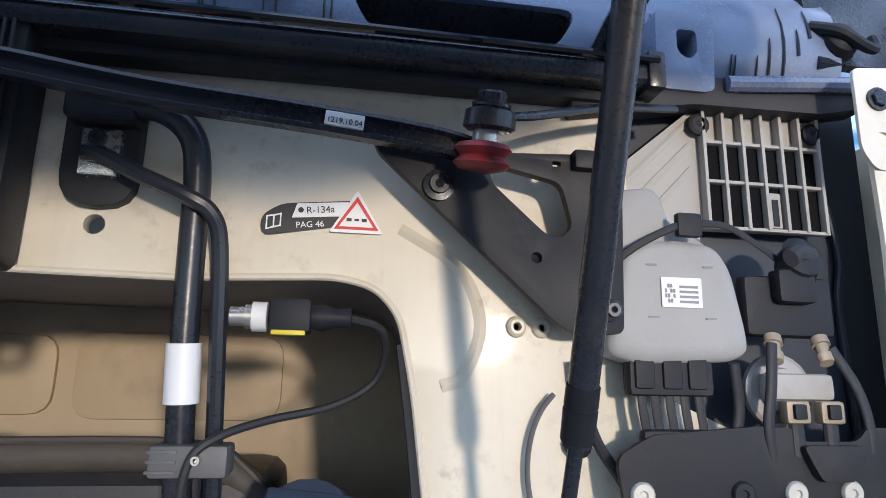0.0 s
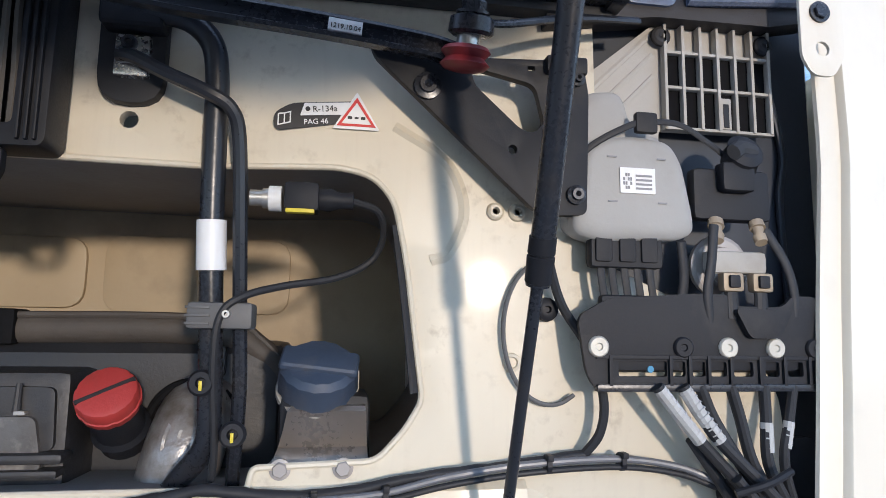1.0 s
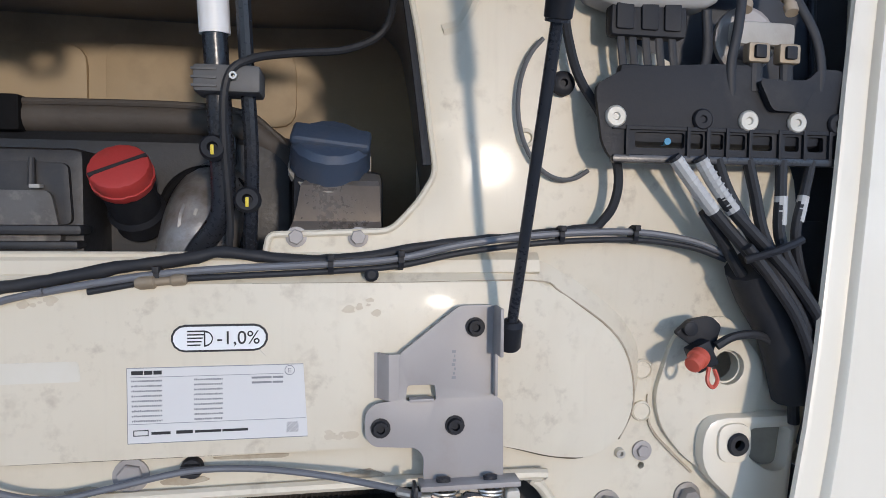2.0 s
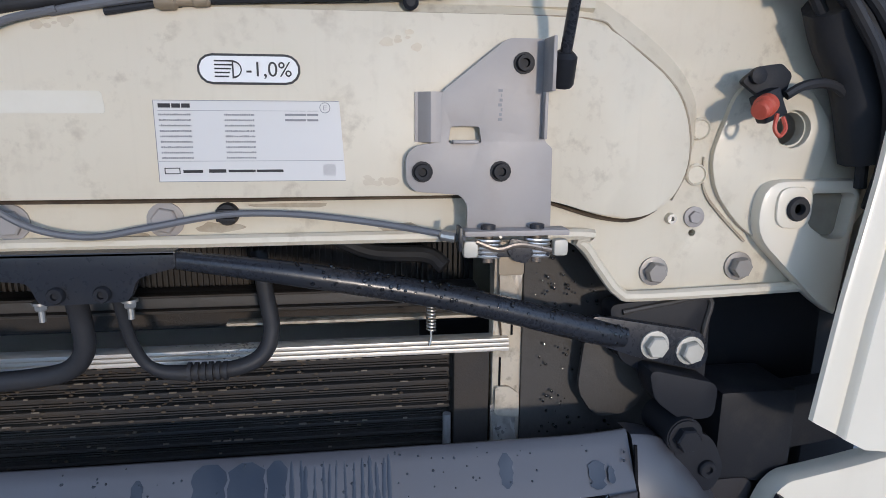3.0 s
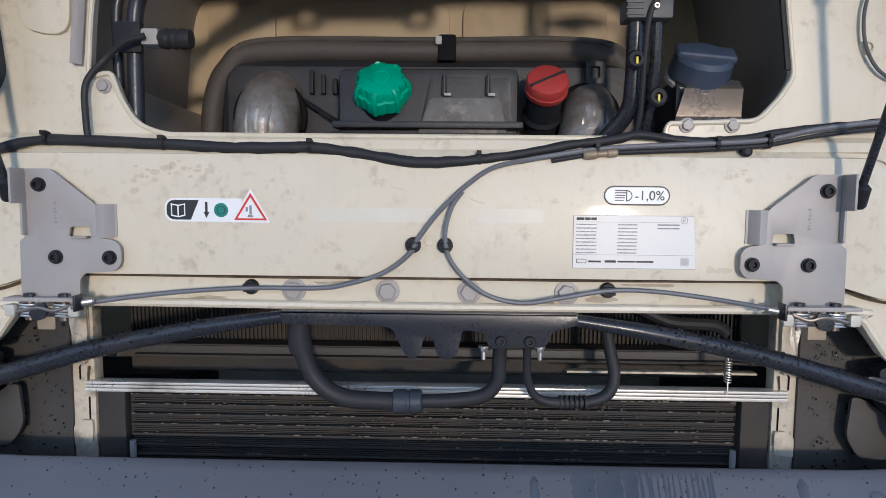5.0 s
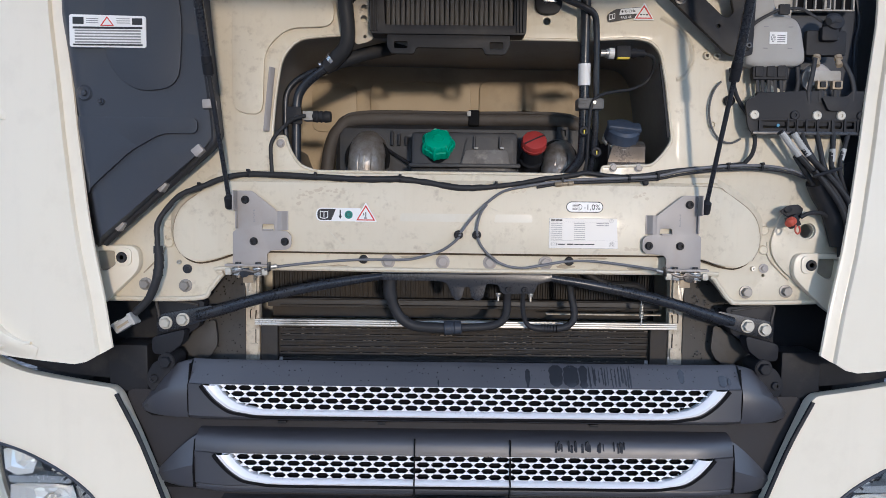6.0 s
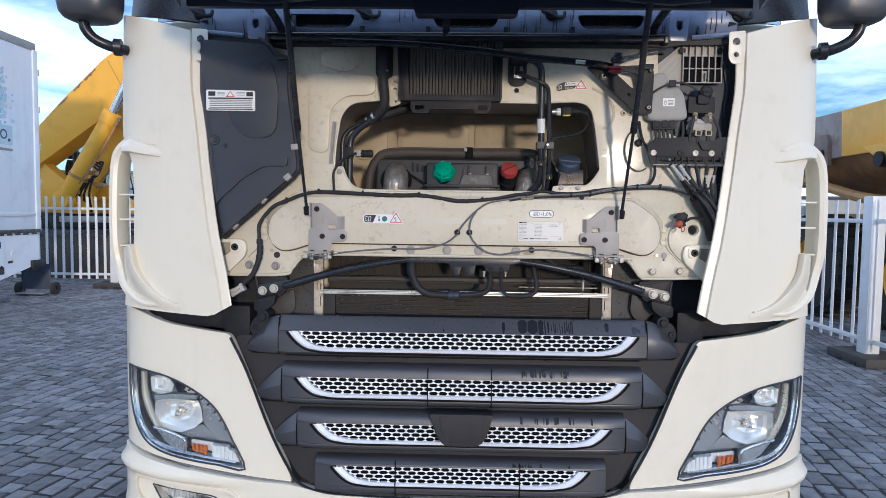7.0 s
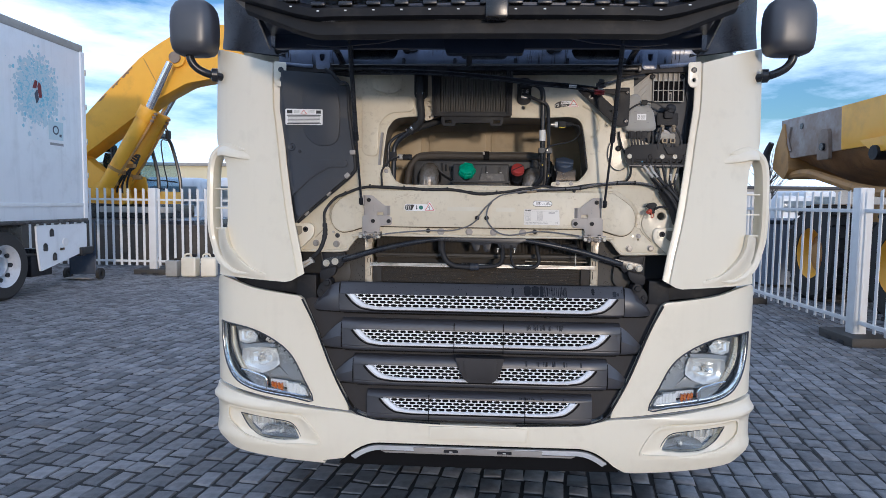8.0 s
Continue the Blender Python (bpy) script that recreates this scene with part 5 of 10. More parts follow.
for cx, cz, w, h in ((0.150, 1.402, 0.030, 0.005), (0.235, 1.408, 0.022, 0.006), (0.30, 1.428, 0.05, 0.003), (-0.12, 1.426, 0.04, 0.003), (-0.30, 1.404, 0.03, 0.004), (0.40, 1.405, 0.03, 0.005)):
    o = [(cx + w * math.cos(t) * rg.uniform(0.6, 1.1), cz + h * math.sin(t) * rg.uniform(0.5, 1.2)) for t in [2 * math.pi * k / 12 for k in range(12)]]
    part("grime_spot", plate(rnd(o, 0.001), 0.0192, 0.0202), GRIME_SHADE_THIN, beam)
for cx, cz, w, h in ((-0.365, 1.577, 0.022, 0.008), (-0.335, 1.572, 0.030, 0.010), (-0.305, 1.580, 0.024, 0.006), (-0.385, 1.560, 0.010, 0.012), (0.115, 1.583, 0.030, 0.005), (0.395, 1.575, 0.014, 0.010), (-0.42, 1.455, 0.020, 0.010), (0.378, 1.452, 0.016, 0.008)):
    for k in range(7):
        ox, oz, r = cx + rg.gauss(0, w * 0.6), cz + rg.gauss(0, h * 0.6), rg.uniform(0.0015, 0.005)
        part("faint_stain", plate([(ox + r * 1.6 * math.cos(t) * rg.uniform(0.6, 1.1), oz + r * math.sin(t) * rg.uniform(0.6, 1.1)) for t in [2 * math.pi * j / 9 for j in range(9)]], -0.0003 - 0.00002 * k, 0.0005), STAIN, beam)
for x0, z0, x1, z1 in ((-0.335, 1.508, -0.285, 1.452), (-0.243, 1.508, -0.232, 1.497), (-0.238, 1.509, -0.226, 1.495), (-0.232, 1.508, -0.222, 1.498), (0.052, 1.545, 0.075, 1.536), (-0.10, 1.462, -0.075, 1.456), (0.30, 1.55, 0.312, 1.53), (-0.05, 1.56, -0.03, 1.553)):
    part("scratch", tube([(x0, 0.0, z0), ((x0 + x1) / 2 - 0.003, 0.0, (z0 + z1) / 2), (x1, 0.0, z1)], [0.0003, 0.0009, 0.0004], 5, 4), FILM, beam)
part("beam_ridge", loft([[(x, 0.020, 1.626), (x, 0.012, 1.619), (x, 0.010, 1.607), (x, 0.018, 1.602)] for x in frange(-0.58, 0.58, 0.116)]), CREAM_BAY, beam)
for x, t in ((-0.183, 0.2), (-0.055, 0.5), (0.056, 0.3), (0.187, 0.05)):
    part("beam_bolt", hexbolt((x, 0.02, 1.416), 0.0122, 0.008, 0.0165, turn=t), ZINC, beam, "dull zinc hexagon bolt")
for x, y, z in ((-0.241, 0.02, 1.420), (0.242, 0.02, 1.421), (-0.019, 0.0, 1.481), (0.023, 0.0, 1.481)):
    bm = lathe([(0, 0.0105), (0.005, 0.0105), (0.008, 0.009), (0.009, 0.0)], (x, y, z), (0, -1, 0), 18)
    join(bm, box((x - 0.0085, y - 0.014, z - 0.0055), (x + 0.0085, y - 0.006, z - 0.0025), 0.001))
    join(bm, box((x - 0.0085, y - 0.014, z + 0.0025), (x + 0.0085, y - 0.006, z + 0.0055), 0.001))
    part("cable_clip", bm, BLACK, beam, "round black cable clip")
part("blind_rivet", lathe([(0, 0.0068), (0.0015, 0.0068), (0.002, 0.005), (0.0005, 0.0048), (0.0005, 0.0)], (0.002, 0.0, 1.486), (0, -1, 0), 18), CREAM_BAY, beam)

# stickers on beam and bulkhead
def sticker(name, outline, y, mat, parent, label=""):
    return part(name, plate(outline, y - 0.0007, y, ()), mat, parent, label)


def bars(rows, y, mat, parent, name="print_line"):
    bm = bmesh.new()
    for x0, x1, z0, z1 in rows:
        join(bm, box((x0, y - 0.0004, z0), (x1, y, z1)))
    return tagged(part(name, bm, mat, parent), kind="stuff")


def pill(x0, x1, z0, z1, n=8):
    r = (z1 - z0) / 2
    zc = (z0 + z1) / 2
    return [(x1 - r + r * math.cos(a), zc + r * math.sin(a)) for a in np.linspace(-math.pi / 2, math.pi / 2, n)] + [(x0 + r + r * math.cos(a), zc + r * math.sin(a)) for a in np.linspace(math.pi / 2, 3 * math.pi / 2, n)]


for x0, x1 in ((-0.153, 0.009), (0.066, 0.150)):
    part("film_strip", plate(rnd([(x0, 1.5290), (x1, 1.5295), (x1 + 0.002, 1.5110), (x0 - 0.003, 1.5105)], 0.004), -0.0004, 0.0), FILM, beam, "pale film left by an old sticker")
hl = sticker("headlamp_aim_sticker", pill(0.2285, 0.3145, 1.5355, 1.561), 0.0, INK, beam, "white sticker with headlamp aim minus one percent")
sticker("sticker_face", pill(0.2305, 0.3125, 1.5375, 1.559), -0.0007, PAPER, hl)
writing("aim_figure", "-1,0%", 0.0175, (0.2685, -0.0016, 1.5425), INK, hl)
bars([(0.243, 0.2545 + 0.001 * k, 1.5415 + 0.0032 * k, 1.5428 + 0.0032 * k) for k in range(5)], -0.0014, INK, hl)
lampd = [(0.2575 + 0.008 * math.sin(a) * (1 if a < math.pi else 0), 1.548 + 0.0075 * math.cos(a)) for a in np.linspace(0, math.pi, 12)]
lampi = [(0.2585 + 0.006 * math.sin(a), 1.548 + 0.0058 * math.cos(a)) for a in np.linspace(0.05, math.pi - 0.05, 12)]
part("lamp_symbol", plate(lampd, -0.0018, -0.0014, [lampi]), INK, hl)

lab = sticker("approval_label", rnd([(0.1905, 1.5225), (0.3465, 1.5225), (0.3505, 1.4525), (0.1905, 1.4525)], 0.002), 0.0, LABEL_FILM, beam, "white approval label with rows of fine print")
rl = random.Random(3)
rows = []
for k in range(9):
    z = 1.5095 - 0.0046 * k
    for x0, x1 in ((0.1945, 0.2205), (0.2485, 0.2735)):
        x = x0
        while x < x1:
            w = rl.uniform(0.0006, 0.0016)
            rows.append((x, min(x + w, x1), z, z + rl.uniform(0.0012, 0.0017)))
            x += w + 0.0005
    if k < 2:
        rows.append((0.2995, 0.3175, z, z + 0.0018))
        rows.append((0.3185, 0.328, z, z + 0.0018))
bars(rows, -0.0009, GREY_INK, lab)
bars([(0.1905, 0.1909, 1.453, 1.522), (0.1905, 0.3465, 1.5219, 1.5224), (0.1905, 0.3505, 1.4526, 1.4531)], -0.0009, GREY_INK, lab, "label_border")
bars([(0.1935, 0.3285, 1.5135, 1.5138), (0.1915, 0.3485, 1.4705, 1.4708)], -0.0009, GREY_INK, lab, "rule_line")
bars([(0.1945, 0.2045, 1.5160, 1.5195), (0.2055, 0.2125, 1.5160, 1.5195), (0.2135, 0.2205, 1.5160, 1.5195), (0.2325, 0.247, 1.4605, 1.4635), (0.249, 0.272, 1.4608, 1.4630), (0.273, 0.296, 1.4608, 1.4630), (0.211, 0.2275, 1.4605, 1.463)], -0.0009, INK, lab, "heavy_print")
part("code_box", plate([(0.1955, 1.465), (0.2085, 1.465), (0.2085, 1.4595), (0.1955, 1.4595)], -0.0012, -0.0008, [[(0.1962, 1.4643), (0.2078, 1.4643), (0.2078, 1.4602), (0.1962, 1.4602)]]), INK, lab)
part("mark_ring", plate(disc(0.334, 1.5165, 0.0047), -0.0012, -0.0008, [disc(0.334, 1.5165, 0.0041)]), GREY_INK, lab)
bars([(0.333, 0.3355, 1.5145, 1.5149), (0.333, 0.3355, 1.5163, 1.5167), (0.333, 0.3355, 1.518, 1.5184), (0.3325, 0.333, 1.5145, 1.5184)], -0.0009, GREY_INK, lab, "mark_print")
bars([(0.331 + 0.0011 * (k % 10), 0.331 + 0.0011 * (k % 10) + 0.001, 1.4575 + 0.0011 * (k // 10), 1.4585 + 0.0011 * (k // 10)) for k in range(90) if (k * 7 + k // 10 * 3) % 5 < 2], -0.0009, GREY_INK, lab, "data_patch")


def triangle(name, ax, az, w, h, y, parent, tilt=0.0):
    base = az - h
    tr = sticker(name, rnd([(ax - w / 2 - 0.004, base - 0.003), (ax + w / 2 + 0.004, base - 0.003), (ax, az + 0.006)], 0.002), y, PAPER, parent, "white warning triangle with a red border")
    part("red_border", plate([(ax - w / 2, base), (ax + w / 2, base), (ax, az)], y - 0.0013, y - 0.0007, [[(ax - w / 2 + 0.0045, base + 0.0025), (ax + w / 2 - 0.0045, base + 0.0025), (ax, az - 0.0055)]]), RED_INK, tr)
    return tr


w1 = sticker("coolant_sticker", rnd([(-0.349, 1.54), (-0.246, 1.54), (-0.246, 1.509), (-0.349, 1.509)], [0.015, 0.002, 0.002, 0.015]), 0.0, PAPER, beam, "white sticker with a green cap symbol and warning triangle")
sticker("dark_field", rnd([(-0.346, 1.5375), (-0.303, 1.5375), (-0.314, 1.5115), (-0.346, 1.5115)], [0.012, 0, 0, 0.012]), -0.0007, INK, w1)
part("open_book", plate([(-0.340, 1.533), (-0.3305, 1.531), (-0.321, 1.533), (-0.321, 1.5165), (-0.3305, 1.5145), (-0.340, 1.5165)], -0.0020, -0.0014, [[(-0.3385, 1.5312), (-0.3313, 1.5295), (-0.3313, 1.5162), (-0.3385, 1.518)], [(-0.3297, 1.5295), (-0.3225, 1.5312), (-0.3225, 1.518), (-0.3297, 1.5162)]]), PAPER, w1)
part("arrow", plate([(-0.2945, 1.535), (-0.2915, 1.535), (-0.2915, 1.522), (-0.289, 1.522), (-0.293, 1.514), (-0.297, 1.522), (-0.2945, 1.522)], -0.0013, -0.0007), INK, w1)
part("cap_symbol", plate(disc(-0.2735, 1.5245, 0.0095), -0.0013, -0.0007), TEAL_INK, w1)
part("cap_outline", plate(disc(-0.2735, 1.5245, 0.0058), -0.0017, -0.0013, [disc(-0.2735, 1.5245, 0.0048)]), INK, w1)
triangle("warning_triangle", -0.234, 1.5475, 0.044, 0.036, -0.0008, w1)
bars([(-0.2375, -0.2315, 1.5155, 1.519), (-0.2355, -0.2325, 1.5195, 1.531), (-0.2405, -0.2375, 1.523, 1.529), (-0.2385, -0.2300, 1.5165, 1.5172)], -0.0015, GREY_INK, w1)
w2 = sticker("refrigerant_sticker", rnd([(0.316, 1.990), (0.334, 2.002), (0.395, 2.008), (0.385, 1.984), (0.318, 1.972)], [0.008, 0.008, 0.001, 0.001, 0.012]), 0.0195, INK, bulkhead, "dark refrigerant sticker with a warning triangle")
sticker("white_field", rnd([(0.347, 2.0025), (0.393, 2.0065), (0.388, 1.993), (0.343, 1.989)], 0.001), 0.0188, PAPER, w2)
writing("gas_name", "R-134a", 0.0088, (0.3555, 0.0176, 1.9935), INK, w2, turn=(90, -6, 0))
writing("oil_name", "PAG 46", 0.0078, (0.347, 0.0182, 1.9800), PAPER, w2, turn=(90, -6, 0))
part("flame_mark", plate(disc(0.3505, 1.9965, 0.0025, 10), 0.0176, 0.0181), INK, w2)
part("open_book", plate([(0.321, 1.990), (0.3275, 1.991), (0.334, 1.993), (0.334, 1.981), (0.3275, 1.979), (0.321, 1.977)], 0.0178, 0.0186, [[(0.3222, 1.9888), (0.327, 1.9897), (0.327, 1.9803), (0.3222, 1.9785)], [(0.3282, 1.9899), (0.3328, 1.9914), (0.3328, 1.982), (0.3282, 1.9805)]]), PAPER, w2)
tri = triangle("warning_triangle", 0.400, 2.012, 0.040, 0.031, 0.0185, w2)
bars([(0.391, 0.3955, 1.9885, 1.9915), (0.398, 0.402, 1.989, 1.991), (0.4045, 0.409, 1.9885, 1.9915)], 0.0176, INK, tri)

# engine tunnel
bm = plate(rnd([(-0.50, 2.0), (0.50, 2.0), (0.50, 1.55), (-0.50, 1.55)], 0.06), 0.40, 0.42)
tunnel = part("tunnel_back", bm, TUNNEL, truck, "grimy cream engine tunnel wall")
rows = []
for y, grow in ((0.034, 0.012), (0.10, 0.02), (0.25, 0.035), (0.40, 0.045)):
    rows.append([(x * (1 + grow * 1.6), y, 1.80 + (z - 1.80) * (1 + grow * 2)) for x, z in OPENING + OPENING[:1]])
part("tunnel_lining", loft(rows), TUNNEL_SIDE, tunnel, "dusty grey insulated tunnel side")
for x0, x1, z0, z1 in ((-0.27, 0.02, 1.80, 1.905), (0.045, 0.315, 1.795, 1.91), (-0.44, -0.31, 1.76, 1.90)):
    part("pressed_panel", plate(rnd([(x0, z1), (x1, z1), (x1, z0), (x0, z0)], 0.03), 0.392, 0.402, (), 0.006), TUNNEL, tunnel)

# engine top seen through the opening
engine = part("rocker_cover", box((-0.135, 0.09, 1.55), (0.125, 0.33, 1.728), 0.012), ENGINE, truck, "dusty black engine filler housing")
part("cover_face", plate(rnd([(-0.020, 1.632), (0.108, 1.632), (0.098, 1.684), (-0.002, 1.684)], 0.008), 0.078, 0.10, (), 0.004), WORN_PAD, engine, "dusty grey plastic pad")
part("cover_edge", box((-0.14, 0.066, 1.640), (0.13, 0.095, 1.650), 0.004), ENGINE, engine)
part("cover_edge", box((-0.13, 0.070, 1.626), (0.125, 0.095, 1.634), 0.003), ENGINE, engine)
part("cover_step", plate(rnd([(-0.015, 1.65), (0.115, 1.65), (0.112, 1.712), (0.0, 1.714)], 0.008), 0.084, 0.12, (), 0.004), ENGINE, engine)
for x in (0.018, 0.080):
    lug = part("cover_lug", rod((x, 0.080, 1.688), (x, 0.082, 1.716), 0.004, 0.003, 10), ENGINE, engine)
    part("lug_foot", box((x, 0.074, 1.686), (x + 0.010, 0.084, 1.690), 0.001), GREY_PLASTIC, lug)
part("trunking", tube([(-0.36, 0.19, 1.60), (-0.350, 0.185, 1.69), (-0.325, 0.182, 1.742), (-0.268, 0.182, 1.769), (0.0, 0.182, 1.770), (0.235, 0.182, 1.770), (0.295, 0.182, 1.748), (0.335, 0.185, 1.70), (0.345, 0.19, 1.62)], 0.0175, 14, 7), BROWN_DUCT, engine, "dusty brown rubber air trunking")
part("trunk_lip", tube([(-0.362, 0.180, 1.62), (-0.353, 0.176, 1.70), (-0.322, 0.172, 1.757), (-0.262, 0.170, 1.784), (0.0, 0.170, 1.785), (0.238, 0.170, 1.785), (0.303, 0.172, 1.758), (0.345, 0.176, 1.70)], 0.0042, 8, 7), BROWN_DUCT, engine)
part("trunk_notch", box((0.006, 0.160, 1.752), (0.034, 0.2, 1.792), 0.004), VOID, engine)
part("notch_clip", box((0.002, 0.158, 1.776), (0.012, 0.170, 1.789), 0.002), GREY_PLASTIC, engine)
part("housing_frame", plate(rnd([(0.232, 1.752), (0.262, 1.752), (0.262, 1.718), (0.232, 1.718)], 0.004), 0.158, 0.168, [rnd([(0.240, 1.744), (0.254, 1.744), (0.254, 1.727), (0.240, 1.727)], 0.003)], 0.001), ENGINE, engine)
part("filler_tray", box((-0.335, 0.165, 1.56), (0.335, 0.36, 1.757), 0.03, 3), ENGINE, engine)
for i, (pts, r) in enumerate((([(-0.248, 0.14, 1.55), (-0.250, 0.128, 1.60), (-0.248, 0.122, 1.652), (-0.248, 0.155, 1.686), (-0.248, 0.22, 1.70)], 0.046), ([(0.205, 0.12, 1.54), (0.222, 0.12, 1.60), (0.232, 0.13, 1.652), (0.238, 0.17, 1.68), (0.238, 0.23, 1.68)], 0.042))):
    pipe = part("charge_pipe", tube(pts, r, 18, 6), FOIL, engine, "charge pipe in a crinkled foil sleeve")
    for k in range(3):
        c0 = Vector(pts[2]) + Vector((0.014 * (k - 1), -r * 0.96, 0.0))
        part("tape_strip", tube([c0 + Vector((0, 0.006, -0.06)), c0, c0 + Vector((0.004, 0.012, 0.022)), c0 + Vector((0.004, 0.04, 0.045))], 0.0045, 6, 4, 0.5), PALE_PLASTIC if k == 1 else FOIL, pipe)
    part("pipe_seal", tube([Vector(pts[2]) + Vector(((r + 0.006) * math.cos(t), 0.02, (r + 0.006) * math.sin(t) + 0.012)) for t in np.linspace(-0.4, math.pi + 0.4, 14)], 0.0055, 8, 2), VOID, pipe)
for k in range(3):
    part("housing_rib", box((-0.19 + 0.018 * k, 0.15, 1.70), (-0.184 + 0.018 * k, 0.162, 1.735 - 0.006 * k), 0.001), BLACK, engine)
part("housing_rib", tube([(-0.20, 0.155, 1.69), (-0.16, 0.145, 1.665), (-0.125, 0.13, 1.645)], 0.004, 6, 3), BLACK, engine)

tilt = Vector((0.0, -0.80, 0.60))
green = part("green_cap", lathe([(-0.008, 0.030), (-0.004, 0.0375), (0.010, 0.0390), (0.016, 0.0385), (0.0175, 0.0350), (0.026, 0.0345), (0.030, 0.0320), (0.0325, 0.0250), (0.0325, 0.0)], (-0.070, 0.090, 1.690), tilt, 56, 7, 0.085), GREEN_CAP, truck, "green coolant filler cap")
part("cap_boss", lathe([(0, 0.0150), (0.0022, 0.0140), (0.0026, 0.0110), (0.0010, 0.0100), (0.0010, 0.0)], Vector((-0.070, 0.090, 1.690)) + tilt * 0.0322, tilt, 24), GREEN_CAP, green)
for k in range(7):
    a = 2 * math.pi * (k + 0.5) / 7
    sd = tilt.orthogonal().normalized()
    out = sd * math.cos(a) + tilt.cross(sd).normalized() * math.sin(a)
    part("cap_grip", tube([Vector((-0.070, 0.090, 1.690)) + tilt * d + out * r for d, r in ((-0.004, 0.0365), (0.012, 0.0385), (0.024, 0.0345), (0.030, 0.0290))], 0.0042, 8, 3), GREEN_CAP, green)
part("filler_neck", lathe([(0, 0.032), (0.05, 0.032)], Vector((-0.072, 0.088, 1.692)) - tilt * 0.05, tilt, 20), BLACK, green)
red = part("red_cap", lathe([(0, 0.0285), (0.004, 0.0305), (0.010, 0.0310), (0.0105, 0.0295), (0.022, 0.0300), (0.025, 0.0285), (0.027, 0.0240), (0.0275, 0.0)], (0.163, 0.092, 1.694), tilt, 48, 18, 0.035), RED_CAP, truck, "weathered red oil filler cap with a cross bar")
bm = box((-0.0285, -0.0020, -0.002), (0.0285, 0.0020, 0.0042), 0.0005)
bmesh.ops.transform(bm, matrix=Matrix.Translation(Vector((0.163, 0.092, 1.694)) + tilt * 0.024) @ tilt.to_track_quat("Z", "Y").to_matrix().to_4x4() @ Matrix.Rotation(radians(30), 4, "Z"), verts=bm.verts[:])
part("cap_slot", bm, RUBBER, red, "dark slot across the cap")
bm = plate([(0.0275 * math.cos(t), 0.0275 * math.sin(t)) for t in np.linspace(0.18, math.pi - 0.18, 14)], -0.002, 0.004, (), 0.0018)
bmesh.ops.transform(bm, matrix=Matrix.Translation(Vector((0.163, 0.092, 1.694)) + tilt * 0.0235) @ tilt.to_track_quat("Z", "Y").to_matrix().to_4x4() @ Matrix.Rotation(radians(30), 4, "Z") @ Matrix.Rotation(radians(-90), 4, "X"), verts=bm.verts[:])
part("cap_step", bm, RED_CAP, red)
part("filler_neck", lathe([(0, 0.026), (0.02, 0.026), (0.024, 0.030), (0.03, 0.026), (0.07, 0.026)], Vector((0.163, 0.092, 1.694)) - tilt * 0.07, tilt, 20), BLACK, red)
btilt = Vector((0.05, -0.62, 0.78)).normalized()
blue = part("blue_cap", lathe([(0, 0.036), (0.005, 0.042), (0.030, 0.040), (0.036, 0.034), (0.036, 0.0)], (0.360, 0.075, 1.712), btilt, 32, 16, 0.03), BLUE_CAP, truck, "faded blue reservoir cap with a moulded grip")
bm = box((-0.040, -0.016, 0), (0.040, 0.016, 0.012), 0.006, 3)
bmesh.ops.transform(bm, matrix=Matrix.Translation(Vector((0.360, 0.075, 1.712)) + btilt * 0.030) @ btilt.to_track_quat("Z", "Y").to_matrix().to_4x4() @ Matrix.Rotation(radians(-10), 4, "Z"), verts=bm.verts[:])
part("cap_grip", bm, BLUE_CAP, blue)
part("cap_collar", lathe([(0, 0.036), (0.002, 0.043), (0.008, 0.043), (0.010, 0.038)], Vector((0.360, 0.075, 1.712)) - btilt * 0.008, btilt, 28), PALE_PLASTIC, blue)
part("reservoir_neck", box((0.312, 0.05, 1.60), (0.405, 0.14, 1.708), 0.012), BLACK, blue)
part("heat_plate", loft([[(x, y, z) for x in (0.306 + 0.004 * k, 0.404 - 0.001 * k)] for k, (y, z) in enumerate(((0.040, 1.632), (0.042, 1.646), (0.048, 1.656), (0.046, 1.672), (0.040, 1.692), (0.044, 1.697), (0.06, 1.698)))], 0.002), BROWN_STEEL, blue, "tarnished brown metal plate")
for o2 in (blue, *blue.children_recursive):
    for v in o2.data.vertices:
        v.co.x += 0.010 if o2 is blue or o2.name.startswith(("cap_grip", "cap_collar")) else 0.020
part("blue_light_edge", box((0.412, 0.11, 1.705), (0.415, 0.125, 1.728), 0.001), PALE_PLASTIC, blue)

# air intake with its pleated filter, above the opening
intake = part("air_intake_frame", plate(rnd([(-0.232, 2.135), (0.128, 2.135), (0.126, 1.930), (-0.223, 1.930)], 0.010), -0.024, 0.02, [rnd([(-0.198, 2.125), (0.100, 2.125), (0.098, 1.950), (-0.190, 1.950)], 0.006)], 0.004), BLACK, truck, "black air intake frame with a pleated filter")
part("filter_backing", box((-0.2, 0.0, 1.945), (0.103, 0.012, 2.13)), INK, intake)
for k in range(26):
    x = -0.190 + 0.2865 * (k + 0.5) / 26
    j = 0.0015 * math.sin(k * 2.1)
    part("filter_pleat", tube([(x + j, -0.012, 2.126), (x - j, -0.014, 2.06), (x + j * 0.6, -0.013, 2.0), (x, -0.012, 1.951)], 0.0033, 6, 2, 1.8), PLEAT, intake)
